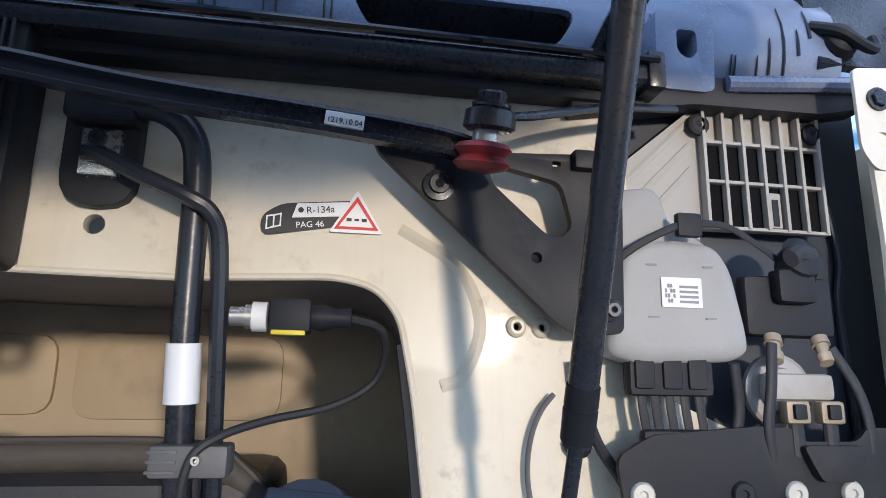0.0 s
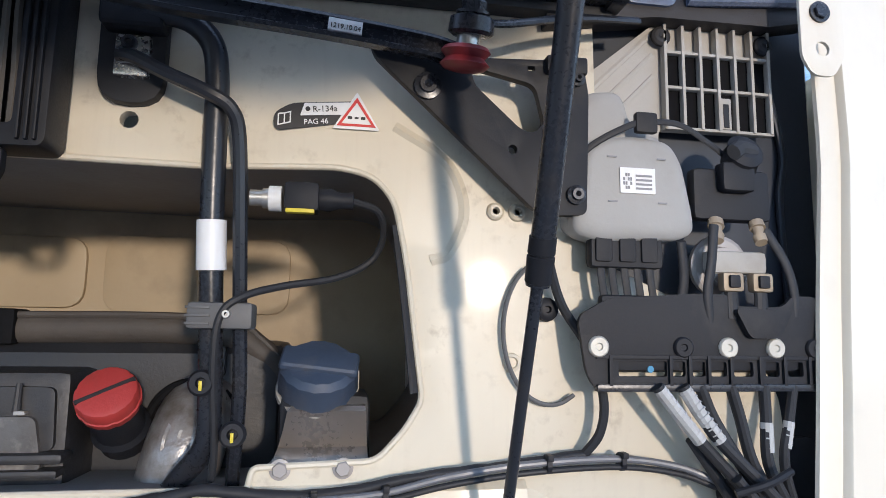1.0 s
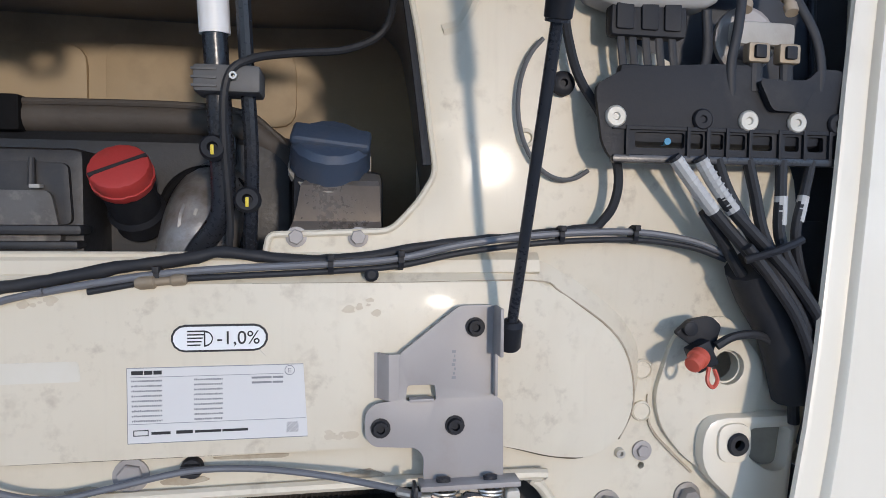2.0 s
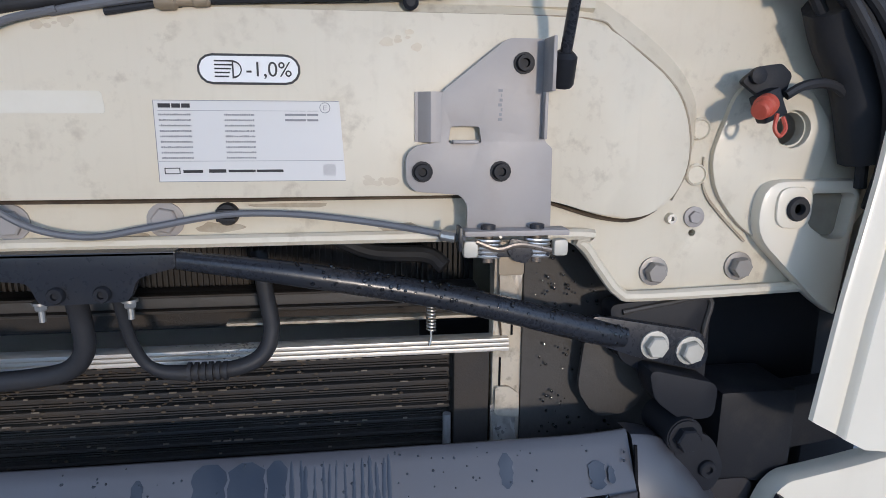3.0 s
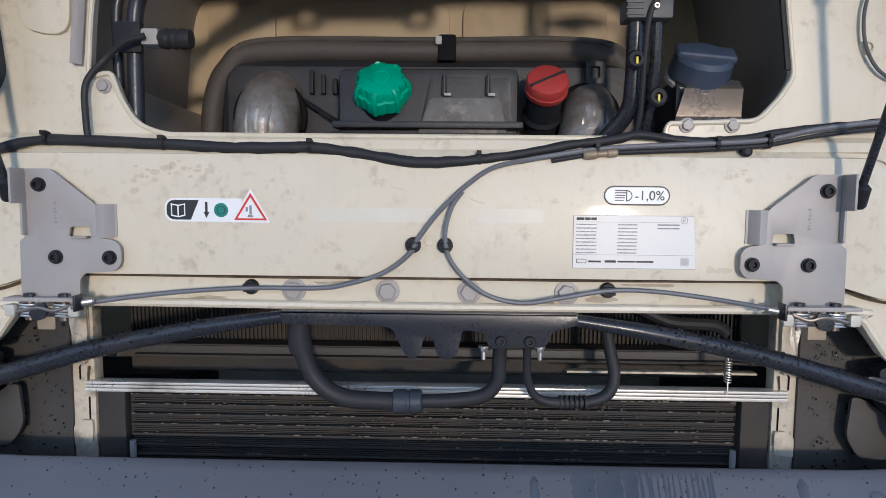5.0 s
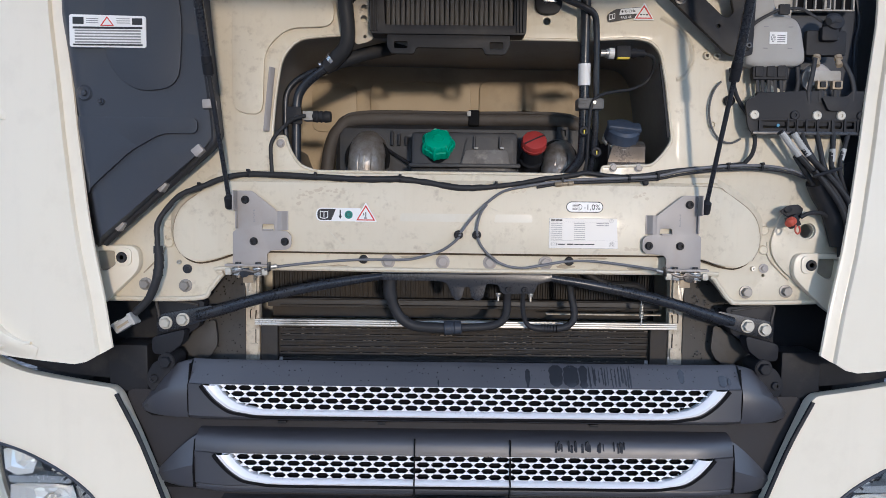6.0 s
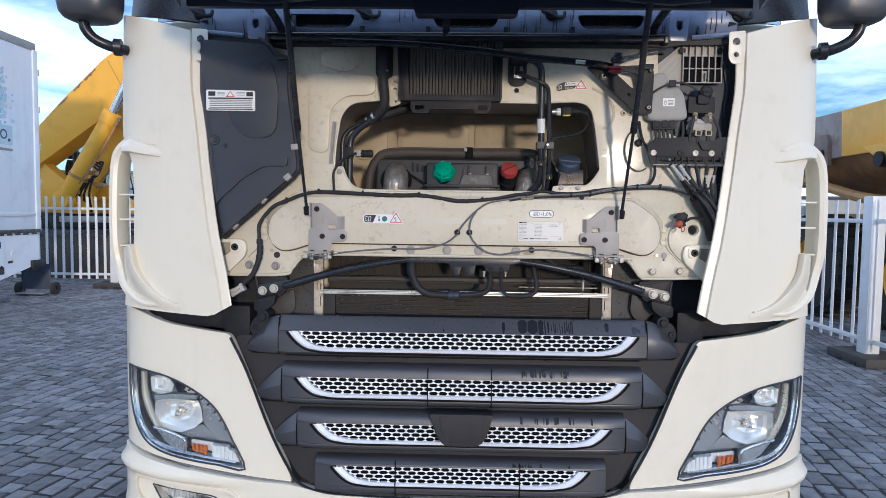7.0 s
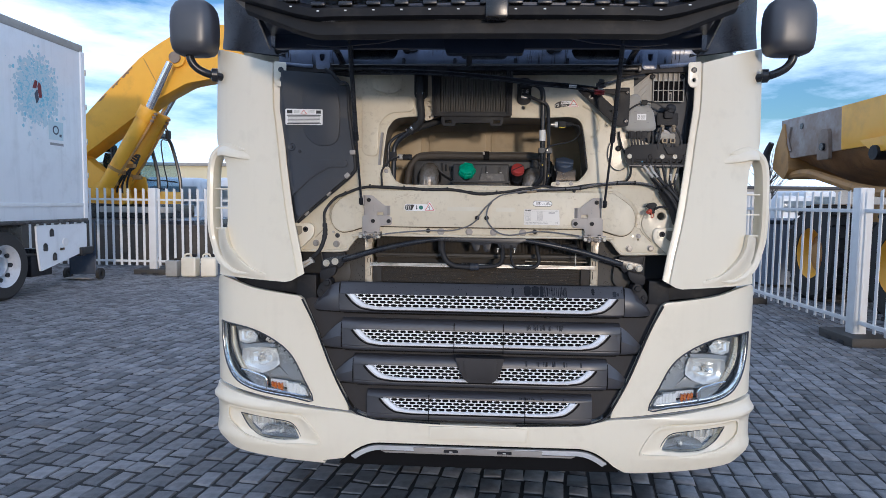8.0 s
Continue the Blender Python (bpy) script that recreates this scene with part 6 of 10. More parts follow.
part("intake_lip", plate(rnd([(-0.186, 1.930), (0.090, 1.930), (0.090, 1.908), (0.080, 1.888), (0.035, 1.888), (0.03, 1.902), (-0.12, 1.902), (-0.125, 1.888), (-0.176, 1.888), (-0.186, 1.905)], 0.005), -0.018, -0.008, [rnd([(0.045, 1.915), (0.075, 1.915), (0.075, 1.90), (0.045, 1.90)], 0.003), rnd([(-0.17, 1.915), (-0.14, 1.915), (-0.14, 1.90), (-0.17, 1.90)], 0.003)], 0.002), BLACK, intake)
for k in range(3):
    part("frame_rib", box((0.103 + 0.007 * k, -0.029, 1.935), (0.106 + 0.007 * k, -0.022, 2.13), 0.001), BLACK, intake)
    part("frame_rib", box((-0.224 + 0.008 * k, -0.029, 1.935), (-0.221 + 0.008 * k, -0.022, 2.13), 0.001), BLACK, intake)

# air-conditioning pipes
part("slot_seal", plate(rnd([(0.150, 2.105), (0.212, 2.105), (0.212, 1.988), (0.150, 1.988)], 0.028), 0.012, 0.03, [], 0.003), RUBBER, bulkhead, "black rubber pass-through seal")
valve = part("expansion_valve", box((0.167, 0.004, 2.012), (0.199, 0.02, 2.054), 0.003), ALU, truck, "alloy valve block")
part("valve_screw", torx((0.181, 0.004, 2.044), 0.0075), SATIN, valve)
part("valve_clamp", box((0.155, -0.012, 2.057), (0.214, 0.02, 2.090), 0.007, 3), BLACK, valve)
pipe_a = part("suction_pipe", tube([(0.180, 0.0, 2.074), (0.214, -0.004, 2.074), (0.240, -0.003, 2.067), (0.258, 0.0, 2.048), (0.2635, 0.004, 2.015), (0.264, 0.006, 1.97), (0.265, 0.012, 1.87), (0.268, 0.02, 1.78), (0.27, 0.03, 1.70), (0.266, 0.04, 1.66), (0.24, 0.06, 1.625), (0.22, 0.09, 1.60)], 0.0115, 14, 7), SATIN, truck, "satin black suction pipe")
part("paper_band", tube([(0.2649, 0.0117, 1.876), (0.2656, 0.0138, 1.852), (0.2664, 0.0158, 1.828)], 0.0142, 16, 1), PAPER, pipe_a, "white paper tag band")
part("liquid_pipe", tube([(0.174, 0.0, 2.030), (0.19, -0.008, 2.026), (0.22, -0.012, 2.011), (0.260, -0.014, 1.994), (0.280, -0.008, 1.982), (0.288, 0.0, 1.955), (0.292, 0.008, 1.87), (0.295, 0.018, 1.784), (0.297, 0.028, 1.71), (0.292, 0.05, 1.63), (0.29, 0.07, 1.60)], 0.0072, 10, 7), SATIN, truck, "thin satin black liquid pipe")
for zc in (1.777, 1.7845, 1.792):
    part("clamp_ridge", box((0.249, -0.0055, zc - 0.0012), (0.271, -0.003, zc + 0.0012), 0.0005), CLAMP_GREY, pipe_a)
clamp = part("pipe_clamp", box((0.250, -0.004, 1.772), (0.309, 0.036, 1.797), 0.004), CLAMP_GREY, truck, "black plastic pipe clamp")
part("clamp_screw", torx((0.286, -0.004, 1.786), 0.004), STEEL, clamp)
for x, y, z in ((0.266, 0.010, 1.722), (0.296, 0.012, 1.675)):
    v = part("service_port", lathe([(0, 0.012), (0.006, 0.0125), (0.010, 0.010), (0.010, 0.005), (0.004, 0.004)], (x, y, z), (0, -1, 0.1), 16), BLACK, truck, "black service port cap with a yellow arrow")
    part("yellow_arrow", box((x - 0.0015, y - 0.0115, z - 0.006), (x + 0.0015, y - 0.010, z + 0.003), 0.0005), YELLOW_TAG, v)
sens = part("pressure_sensor", lathe([(0, 0.008), (0.012, 0.008), (0.012, 0.010), (0.02, 0.010)], (0.300, 0.006, 1.899), (1, 0, 0), 14), STEEL, truck, "pressure switch with a black plug")
part("white_collar", lathe([(0, 0.0125), (0.012, 0.0125)], (0.318, 0.006, 1.899), (1, 0, 0), 14), WHITE_PLASTIC, sens)
part("plug_body", box((0.333, -0.010, 1.886), (0.366, 0.02, 1.914), 0.004), BLACK, sens)
part("plug_tail", lathe([(0, 0.010), (0.012, 0.012), (0.022, 0.008), (0.035, 0.009), (0.036, 0.004)], (0.364, 0.006, 1.900), (1, 0, 0), 12), BLACK, sens)
part("plug_latch", box((0.335, -0.011, 1.8835), (0.362, 0.0, 1.8875), 0.001), YELLOW_TAG, sens)
part("switch_lead", tube([(0.398, 0.006, 1.900), (0.425, 0.02, 1.893), (0.432, 0.04, 1.87), (0.42, 0.05, 1.845), (0.385, 0.04, 1.826), (0.335, 0.02, 1.815), (0.30, 0.0, 1.803), (0.281, -0.006, 1.785), (0.276, 0.0, 1.74), (0.278, 0.02, 1.66), (0.275, 0.03, 1.63)], 0.0038, 8, 6), RUBBER, truck, "black switch lead")

# heater hoses on the other side
part("slot_boot", plate(rnd([(-0.31, 2.14), (-0.25, 2.14), (-0.25, 2.01), (-0.31, 2.01)], 0.025), 0.012, 0.03, [], 0.003), RUBBER, bulkhead, "black rubber hose seal")
h1 = part("heater_hose", tube([(-0.28, 0.02, 2.12), (-0.281, -0.01, 2.06), (-0.281, -0.008, 2.0), (-0.276, 0.0, 1.94), (-0.285, 0.01, 1.905), (-0.33, 0.03, 1.865)], 0.017, 14, 6), RUBBER, truck, "ribbed black heater hose")
part("hose_clip", tube([(-0.281, -0.009, 2.035), (-0.281, -0.009, 2.026)], 0.0185, 14, 1), ALU, h1)
part("hose_clip", tube([(-0.311, 0.022, 1.884), (-0.318, 0.025, 1.878)], 0.0185, 14, 1), ALU, h1)
part("steel_pipe", tube([(-0.33, 0.03, 1.865), (-0.375, 0.04, 1.835), (-0.400, 0.045, 1.80), (-0.404, 0.045, 1.74), (-0.405, 0.045, 1.64)], 0.011, 12, 6), SATIN, h1)
h2 = part("heater_hose", tube([(-0.15, 0.16, 1.95), (-0.20, 0.10, 1.925), (-0.25, 0.07, 1.905), (-0.31, 0.05, 1.880), (-0.345, 0.045, 1.865)], 0.016, 14, 6), RUBBER, truck, "black return hose")
part("hose_clip", tube([(-0.338, 0.046, 1.868), (-0.346, 0.045, 1.864)], 0.0175, 14, 1), ALU, h2)
part("steel_pipe", tube([(-0.345, 0.045, 1.865), (-0.395, 0.05, 1.845), (-0.427, 0.05, 1.81), (-0.431, 0.05, 1.75), (-0.43, 0.05, 1.69)], 0.0075, 12, 6), SATIN, h2)
tab = part("holed_tab", plate(rnd([(-0.264, 2.008), (-0.222, 2.03), (-0.220, 1.925), (-0.232, 1.918), (-0.256, 1.912), (-0.262, 1.92)], 0.006), 0.004, 0.008, [disc(-0.240, 1.995, 0.007, 10), disc(-0.241, 1.970, 0.008, 10), disc(-0.238, 1.930, 0.004, 8)], 0.001), FRAME_TAN, truck, "cream tab with three holes")
lc = part("lead_connector", box((-0.384, 0.018, 1.742), (-0.36, 0.05, 1.764), 0.004), GREY_PLASTIC, truck, "ribbed black plug in a metal clip")
part("plug_body", lathe([(0, 0.012), (0.01, 0.014), (0.014, 0.012), (0.02, 0.014), (0.024, 0.012), (0.03, 0.014), (0.042, 0.012), (0.044, 0.0)], (-0.362, 0.03, 1.752), (1, 0, 0), 14), BLACK, lc)
part("plug_bracket", plate(rnd([(-0.425, 1.775), (-0.39, 1.775), (-0.388, 1.735), (-0.425, 1.735)], 0.004), 0.03, 0.036, (), 0.001), BLACK, lc)
part("edge_strip", tube([(-0.452, 0.012, 1.86), (-0.458, 0.010, 1.80), (-0.466, 0.010, 1.715)], 0.008, 8, 4, 0.5), ZINC, bulkhead, "scuffed bare metal edge")
part("edge_strip", tube([(0.444, 0.022, 1.88), (0.455, 0.020, 1.80), (0.465, 0.016, 1.712)], 0.006, 8, 4, 0.6), RUBBER, bulkhead)
# ---- truck: lock brackets and gas struts ----
def press(ob, y0, k):
    """Draws a thing and its parts back towards depth y0."""
    for o2 in (ob, *ob.children_recursive):
        for v in o2.data.vertices:
            v.co.y = y0 + (v.co.y - y0) * k


for name, s in SIDES:
    o = rnd(mir([(0.494, 1.577), (0.528, 1.577), (0.531, 1.487), (0.538, 1.482), (0.539, 1.408), (0.460, 1.408), (0.460, 1.432), (0.452, 1.440), (0.412, 1.443), (0.404, 1.452), (0.404, 1.475), (0.412, 1.484), (0.432, 1.487), (0.436, 1.531)], s),
            [0.006, 0.004, 0.003, 0.003, 0, 0, 0.006, 0.004, 0.008, 0.006, 0.006, 0.006, 0.004, 0.006])
    slot = rnd(mir([(0.444, 1.501), (0.470, 1.501), (0.472, 1.486), (0.442, 1.486)], s), 0.003)
    br = part("lock_bracket", plate(o, -0.012, -0.008, [slot], 0.001), ZINC, truck, "bare pressed steel lock bracket with a spring latch")
    part("side_flange", box((min(s * 0.527, s * 0.5305), -0.040, 1.5315), (max(s * 0.527, s * 0.5305), -0.010, 1.577), 0.0012), ZINC, br)
    part("side_flange", box((min(s * 0.527, s * 0.5302), -0.021, 1.490), (max(s * 0.527, s * 0.5302), -0.010, 1.5325), 0.0010), ZINC, br)
    part("bent_tab", loft([[(s * x, y, z) for x, y in ((0.4375, -0.0115), (0.4310, -0.0132), (0.4262, -0.0134), (0.4225, -0.0110), (0.4180, -0.0040), (0.4158, -0.0016), (0.4130, -0.0014))] for z in (1.4870, 1.4885, 1.5200, 1.5295, 1.5310)], 0.0022), ZINC, br)
    part("slot_tongue", box((min(s * 0.4455, s * 0.4685), -0.019, 1.4862), (max(s * 0.4455, s * 0.4685), -0.0085, 1.4892), 0.0008), ZINC, br)
    part("spacer", box((min(s * 0.482, s * 0.522), -0.008, 1.447), (max(s * 0.482, s * 0.522), 0.0, 1.54), 0.002), ZINC, br)
    bars([(min(s * (0.4865 + 0.0012 * (k % 3)), s * (0.4905 - 0.0006 * (k % 2))), max(s * (0.4865 + 0.0012 * (k % 3)), s * (0.4905 - 0.0006 * (k % 2))), 1.5060 + 0.0042 * k, 1.5086 + 0.0042 * k) for k in range(7)], -0.0119, GREY_INK, br, "stamped_figures")
    for x, z in ((0.509, 1.556), (0.4185, 1.461), (0.490, 1.461)):
        part("bracket_screw", lathe([(0, 0.0095), (0.002, 0.0095), (0.002, 0.0075), (0.007, 0.007), (0.007, 0.004), (0.003, 0.0035)], (s * x, -0.012, z), (0, -1, 0), 14), BLACK, br, "black socket screw")
    sh = part("latch_shelf", box((min(s * 0.455, s * 0.552), -0.052, 1.404), (max(s * 0.455, s * 0.552), -0.008, 1.409), 0.001), ZINC, br)
    for x in (0.478, 0.524):
        part("shelf_screw", lathe([(0, 0.007), (0.004, 0.007), (0.005, 0.004)], (s * x, -0.032, 1.409), (0, 0, 1), 12), SATIN, sh)
        bm = bmesh.new()
        coil = [(s * x + 0.0115 * math.cos(a), -0.036 + 0.0115 * math.sin(a), 1.402 - 0.00058 * a) for a in np.linspace(0, 5 * 2 * math.pi, 90)]
        part("latch_spring", tube(coil, 0.0016, 6, 1), STEEL, sh)
        part("pivot", rod((s * x, -0.034, 1.378), (s * x, -0.034, 1.404), 0.005, None, 12), BROWN_STEEL, sh)
    for x in (0.461, 0.545):
        part("latch_roller", box((s * x - 0.007, -0.05, 1.384), (s * x + 0.007, -0.03, 1.400), 0.004), PALE_ZINC, sh)
    part("latch_lever", box((min(s * 0.47, s * 0.535), -0.046, 1.384), (max(s * 0.47, s * 0.535), -0.042, 1.392), 0.001), SATIN, sh)
    part("latch_pawl", plate(rnd(mir([(0.497, 1.402), (0.513, 1.399), (0.519, 1.388), (0.512, 1.378), (0.500, 1.381), (0.494, 1.391)], s), 0.003), -0.052, -0.046, (), 0.001), SATIN, sh)
    part("latch_arm", tube([(s * 0.466, -0.048, 1.399), (s * 0.486, -0.052, 1.392), (s * 0.506, -0.052, 1.396), (s * 0.536, -0.048, 1.390)], 0.0024, 8, 4), BROWN_STEEL, sh)
    part("latch_hook", box((min(s * 0.488, s * 0.512), -0.04, 1.366), (max(s * 0.488, s * 0.512), -0.036, 1.398), 0.002), BRASS, sh)

    press(sh, -0.008, 0.5)
    foot, collar, head = Vector((s * 0.5405, -0.024, 1.548)), Vector((s * 0.5425, -0.137, 1.81)), Vector((s * 0.540, -0.300, 2.20))
    strut = part("gas_strut", tube([foot, collar], 0.0052, 12, 1), SATIN, truck, "black gas strut holding up the front panel")
    part("cylinder", tube([collar, head], 0.0098, 16, 1), SATIN, strut)
    d = (head - collar).normalized()
    part("collar", lathe([(0, 0.0065), (0.003, 0.0108), (0.024, 0.0112), (0.0245, 0.0102), (0.026, 0.0102), (0.0265, 0.0110), (0.040, 0.0108)], collar, d, 16), BLACK, strut)
    part("end_socket", lathe([(0, 0.010), (0.003, 0.0115), (0.026, 0.011), (0.03, 0.007)], foot - d * 0.012, d, 14), BLACK, strut)
    part("ball_stud", rod(foot + Vector((0, 0.0, 0)), foot + Vector((-s * 0.01, 0.02, 0)), 0.006, None, 10), STEEL, strut)

# ---- truck: tow bar, hoses and radiator below the beam ----
o = rnd([(-0.196, 1.391), (0.199, 1.391), (0.199, 1.377), (0.165, 1.368), (0.158, 1.347), (0.083, 1.345), (0.075, 1.366), (0.047, 1.369), (0.040, 1.335), (0.027, 1.327), (0.013, 1.335), (0.008, 1.360), (-0.004, 1.360), (-0.009, 1.335), (-0.020, 1.327), (-0.031, 1.337), (-0.045, 1.369), (-0.06, 1.373), (-0.194, 1.374)],
        [0.002, 0.002, 0.004, 0.008, 0.008, 0.008, 0.006, 0.006, 0.006, 0.008, 0.006, 0.006, 0.006, 0.006, 0.008, 0.006, 0.006, 0.003, 0.003])
bar = part("support_bar", plate(o, -0.006, 0.004, (), 0.002), SATIN, truck, "black support bar bolted across below the beam")
part("bar_lip", box((-0.196, -0.006, 1.388), (0.199, 0.03, 1.392), 0.001), SATIN, bar)
for x in (0.098, 0.136):
    part("bar_screw", torx((x, -0.006, 1.355), 0.0075), BLACK, bar)
for x in (0.076, 0.152):
    nut = part("stud_nut", hexbolt((x, 0.01, 1.345), 0.0055, 0.008, 0, (0, 0, -1)), STEEL, bar)
    part("stud", rod((x, 0.01, 1.345), (x, 0.01, 1.326), 0.003, None, 10), STEEL, nut)
for name, s in SIDES:
    arm = part("bar_arm", tube([(s * 0.19, 0.004, 1.383), (s * 0.30, 0.004, 1.366), (s * 0.45, 0.016, 1.334), (s * 0.60, 0.032, 1.289), (s * 0.64, 0.038, 1.279)], [0.0085, 0.0115, 0.0130, 0.0140, 0.013], 16, 5), SATIN, bar, "black tubular arm beaded with water")
    part("arm_foot", plate(rnd(mir([(0.60, 1.306), (0.635, 1.299), (0.73, 1.281), (0.738, 1.253), (0.728, 1.238), (0.655, 1.256), (0.60, 1.276)], s), 0.012), 0.030, 0.040, (), 0.003), SATIN, arm)
    for x, z, t in ((0.673, 1.270, 0.2), (0.714, 1.262, 0.5)):
        part("arm_bolt", hexbolt((s * x, 0.030, z), 0.0125, 0.012, 0.016, turn=t), PALE_ZINC, arm, "bright hexagon bolt")
    brk = part("cab_tilt_bracket", plate(rnd(mir([(0.625, 1.312), (0.742, 1.322), (0.742, 1.20), (0.70, 1.20), (0.68, 1.225), (0.64, 1.25)], s), 0.01), 0.042, 0.07, (), 0.004), BLACK, truck, "black cast tilt bracket")
    part("bracket_rim", tube([(s * x, 0.041, z) for x, z in ((0.640, 1.304), (0.690, 1.312), (0.738, 1.317), (0.736, 1.285), (0.732, 1.25))], 0.0032, 8, 4), DUST_DARK, brk)
    part("bracket_web", plate(rnd(mir([(0.66, 1.25), (0.74, 1.23), (0.738, 1.19), (0.70, 1.19), (0.668, 1.215)], s), 0.012), 0.010, 0.044, (), 0.004), BLACK, brk)
    part("pivot_bolt", hexbolt((s * 0.703, 0.004, 1.174), 0.014, 0.013, 0.019, turn=0.3), BLACK, brk)
    part("pivot_sleeve", rod((s * 0.703, 0.004, 1.174), (s * 0.70, 0.06, 1.174), 0.021, None, 18), BLACK, brk)
    part("pivot_link", plate(rnd(mir([(0.69, 1.18), (0.735, 1.175), (0.755, 1.13), (0.74, 1.10), (0.70, 1.12)], s), 0.02), 0.006, 0.020, (), 0.004), BLACK, brk)
    part("link_screw", torx((s * 0.733, 0.006, 1.133), 0.010), BLACK, brk)
    guard = part("mud_guard", loft([[(s * x, 0.095 + 0.05 * math.sin(3 * (x - 0.54)) * (z - 1.1) * 2, z) for z in (1.10, 1.16, 1.22, 1.28, 1.34, 1.40)] for x in (0.545, 0.58, 0.62, 0.66, 0.70, 0.74)], 0.006), DUST_DARK, truck, "dusty charcoal side shield spotted with water")
    part("shield_flap", plate(rnd(mir([(0.612, 1.262), (0.628, 1.258), (0.655, 1.240), (0.685, 1.214), (0.689, 1.195), (0.674, 1.170), (0.63, 1.165), (0.606, 1.20)], s), 0.015), 0.074, 0.080, (), 0.002), DUST_DARK, guard)
    part("step_box", box((min(s * 0.762, s * 0.857), 0.036, 1.09), (max(s * 0.762, s * 0.857), 0.12, 1.206), 0.008), BLACK, truck, "black plastic step box")
    part("inner_wing", box((min(s * 0.72, s * 0.95), 0.13, 0.9), (max(s * 0.72, s * 0.95), 0.16, 1.42), 0.01), BLACK, truck, "black inner wing")

hose = part("cooler_hose", tube([(-0.176, 0.03, 1.395), (-0.180, 0.034, 1.35), (-0.170, 0.04, 1.305), (-0.150, 0.042, 1.275), (-0.118, 0.044, 1.258), (-0.07, 0.044, 1.2545), (-0.045, 0.044, 1.254)], 0.0128, 16, 6), RUBBER, truck, "thick black cooler hose with a crimped end")
part("crimp", lathe([(0, 0.015), (0.002, 0.0172), (0.018, 0.0172), (0.020, 0.0158), (0.024, 0.0158), (0.026, 0.0172), (0.040, 0.0165), (0.042, 0.013)], (-0.050, 0.044, 1.254), (1, 0, 0.03), 18), COVER, hose)
part("hose_sleeve", tube([(-0.176, 0.03, 1.395), (-0.1805, 0.034, 1.352), (-0.178, 0.037, 1.328)], 0.0165, 16, 4), RUBBER, hose)
part("hose_pipe", tube([(-0.010, 0.044, 1.255), (0.04, 0.043, 1.258), (0.078, 0.04, 1.266), (0.097, 0.036, 1.288), (0.099, 0.03, 1.325), (0.099, 0.02, 1.352)], 0.0098, 14, 6), RUBBER, hose)
h2 = part("cooler_line", tube([(0.137, 0.02, 1.352), (0.137, 0.03, 1.325), (0.140, 0.04, 1.29), (0.152, 0.046, 1.264), (0.178, 0.05, 1.2545), (0.23, 0.055, 1.2545), (0.258, 0.062, 1.265), (0.268, 0.07, 1.29), (0.262, 0.08, 1.33), (0.256, 0.09, 1.37)], [0.0058, 0.0058, 0.0058, 0.0058, 0.008, 0.0085, 0.0088, 0.0088, 0.0088, 0.0088], 12, 6), RUBBER, truck, "thin black cooler line")
for k in range(6):
    part("crimp_ring", tube([(0.186 + 0.007 * k, 0.0505, 1.2545), (0.190 + 0.007 * k, 0.0508, 1.2545)], 0.0098, 14, 1), RUBBER, h2)

rad = part("radiator_bar", box((-0.520, 0.088, 1.2470), (0.528, 0.110, 1.2520), 0.0012), RAIL, truck, "ribbed aluminium condenser rail, oily and scuffed")
for z in (1.2530, 1.2582):
    part("rail_rib", box((-0.520, 0.0885, z), (0.528, 0.110, z + 0.0040), 0.0010), RAIL, rad)
core = part("condenser_core", box((-0.505, 0.118, 1.02), (0.505, 0.13, 1.253)), CORE, truck, "sooty black condenser core")
for k in range(12):
    z = 1.236 - 0.0155 * k
    part("flat_tube", box((-0.462, 0.108, z - 0.0022), (0.462, 0.119, z + 0.0022), 0.001), CORE, core)
bm = bmesh.new()
for k in range(58):
    z = 1.062 + 0.0032 * k
    join(bm, box((-0.460, 0.1150, z - 0.0006), (0.460, 0.1185, z + 0.0006)))
tagged(part("fin_block", bm, CORE, core, "fine sooty cooling fins"), kind="stuff")
rk = random.Random(31)
bm = bmesh.new()
for k in range(12):
    z = 1.2385 - 0.0155 * k
    x = -0.46
    while x < 0.455:
        ln = rk.uniform(0.003, 0.010)
        if rk.random() < (0.40 if k < 5 else 0.16) * (0.35 + 0.65 * abs(noise.noise(Vector((x * 5, k * 1.7, 0.3)))) * 2.4):
            join(bm, box((x, 0.1068, z - 0.0006), (x + ln, 0.1085, z + 0.0006 + rk.uniform(0, 0.0006))))
        x += ln + rk.uniform(0.001, 0.006)
tagged(part("bent_fin", bm, DULL_FIN, core, "pale bent fin edges in rows"), kind="stuff")
bm = bmesh.new()
for k in range(420):
    x, z = rk.gauss(0.05, 0.22), 1.245 - abs(rk.gauss(0, 0.05))
    if abs(x) < 0.455:
        r = rk.uniform(0.0007, 0.0024)
        bmesh.ops.create_icosphere(bm, subdivisions=1, radius=r, matrix=Matrix.Translation((x, 0.1075, z)) @ Matrix.Diagonal((1.4, 0.5, 0.8, 1)))
tagged(part("caked_dirt", bm, GRIME_SHADE, core, "clumps of caked dirt"), kind="stuff")
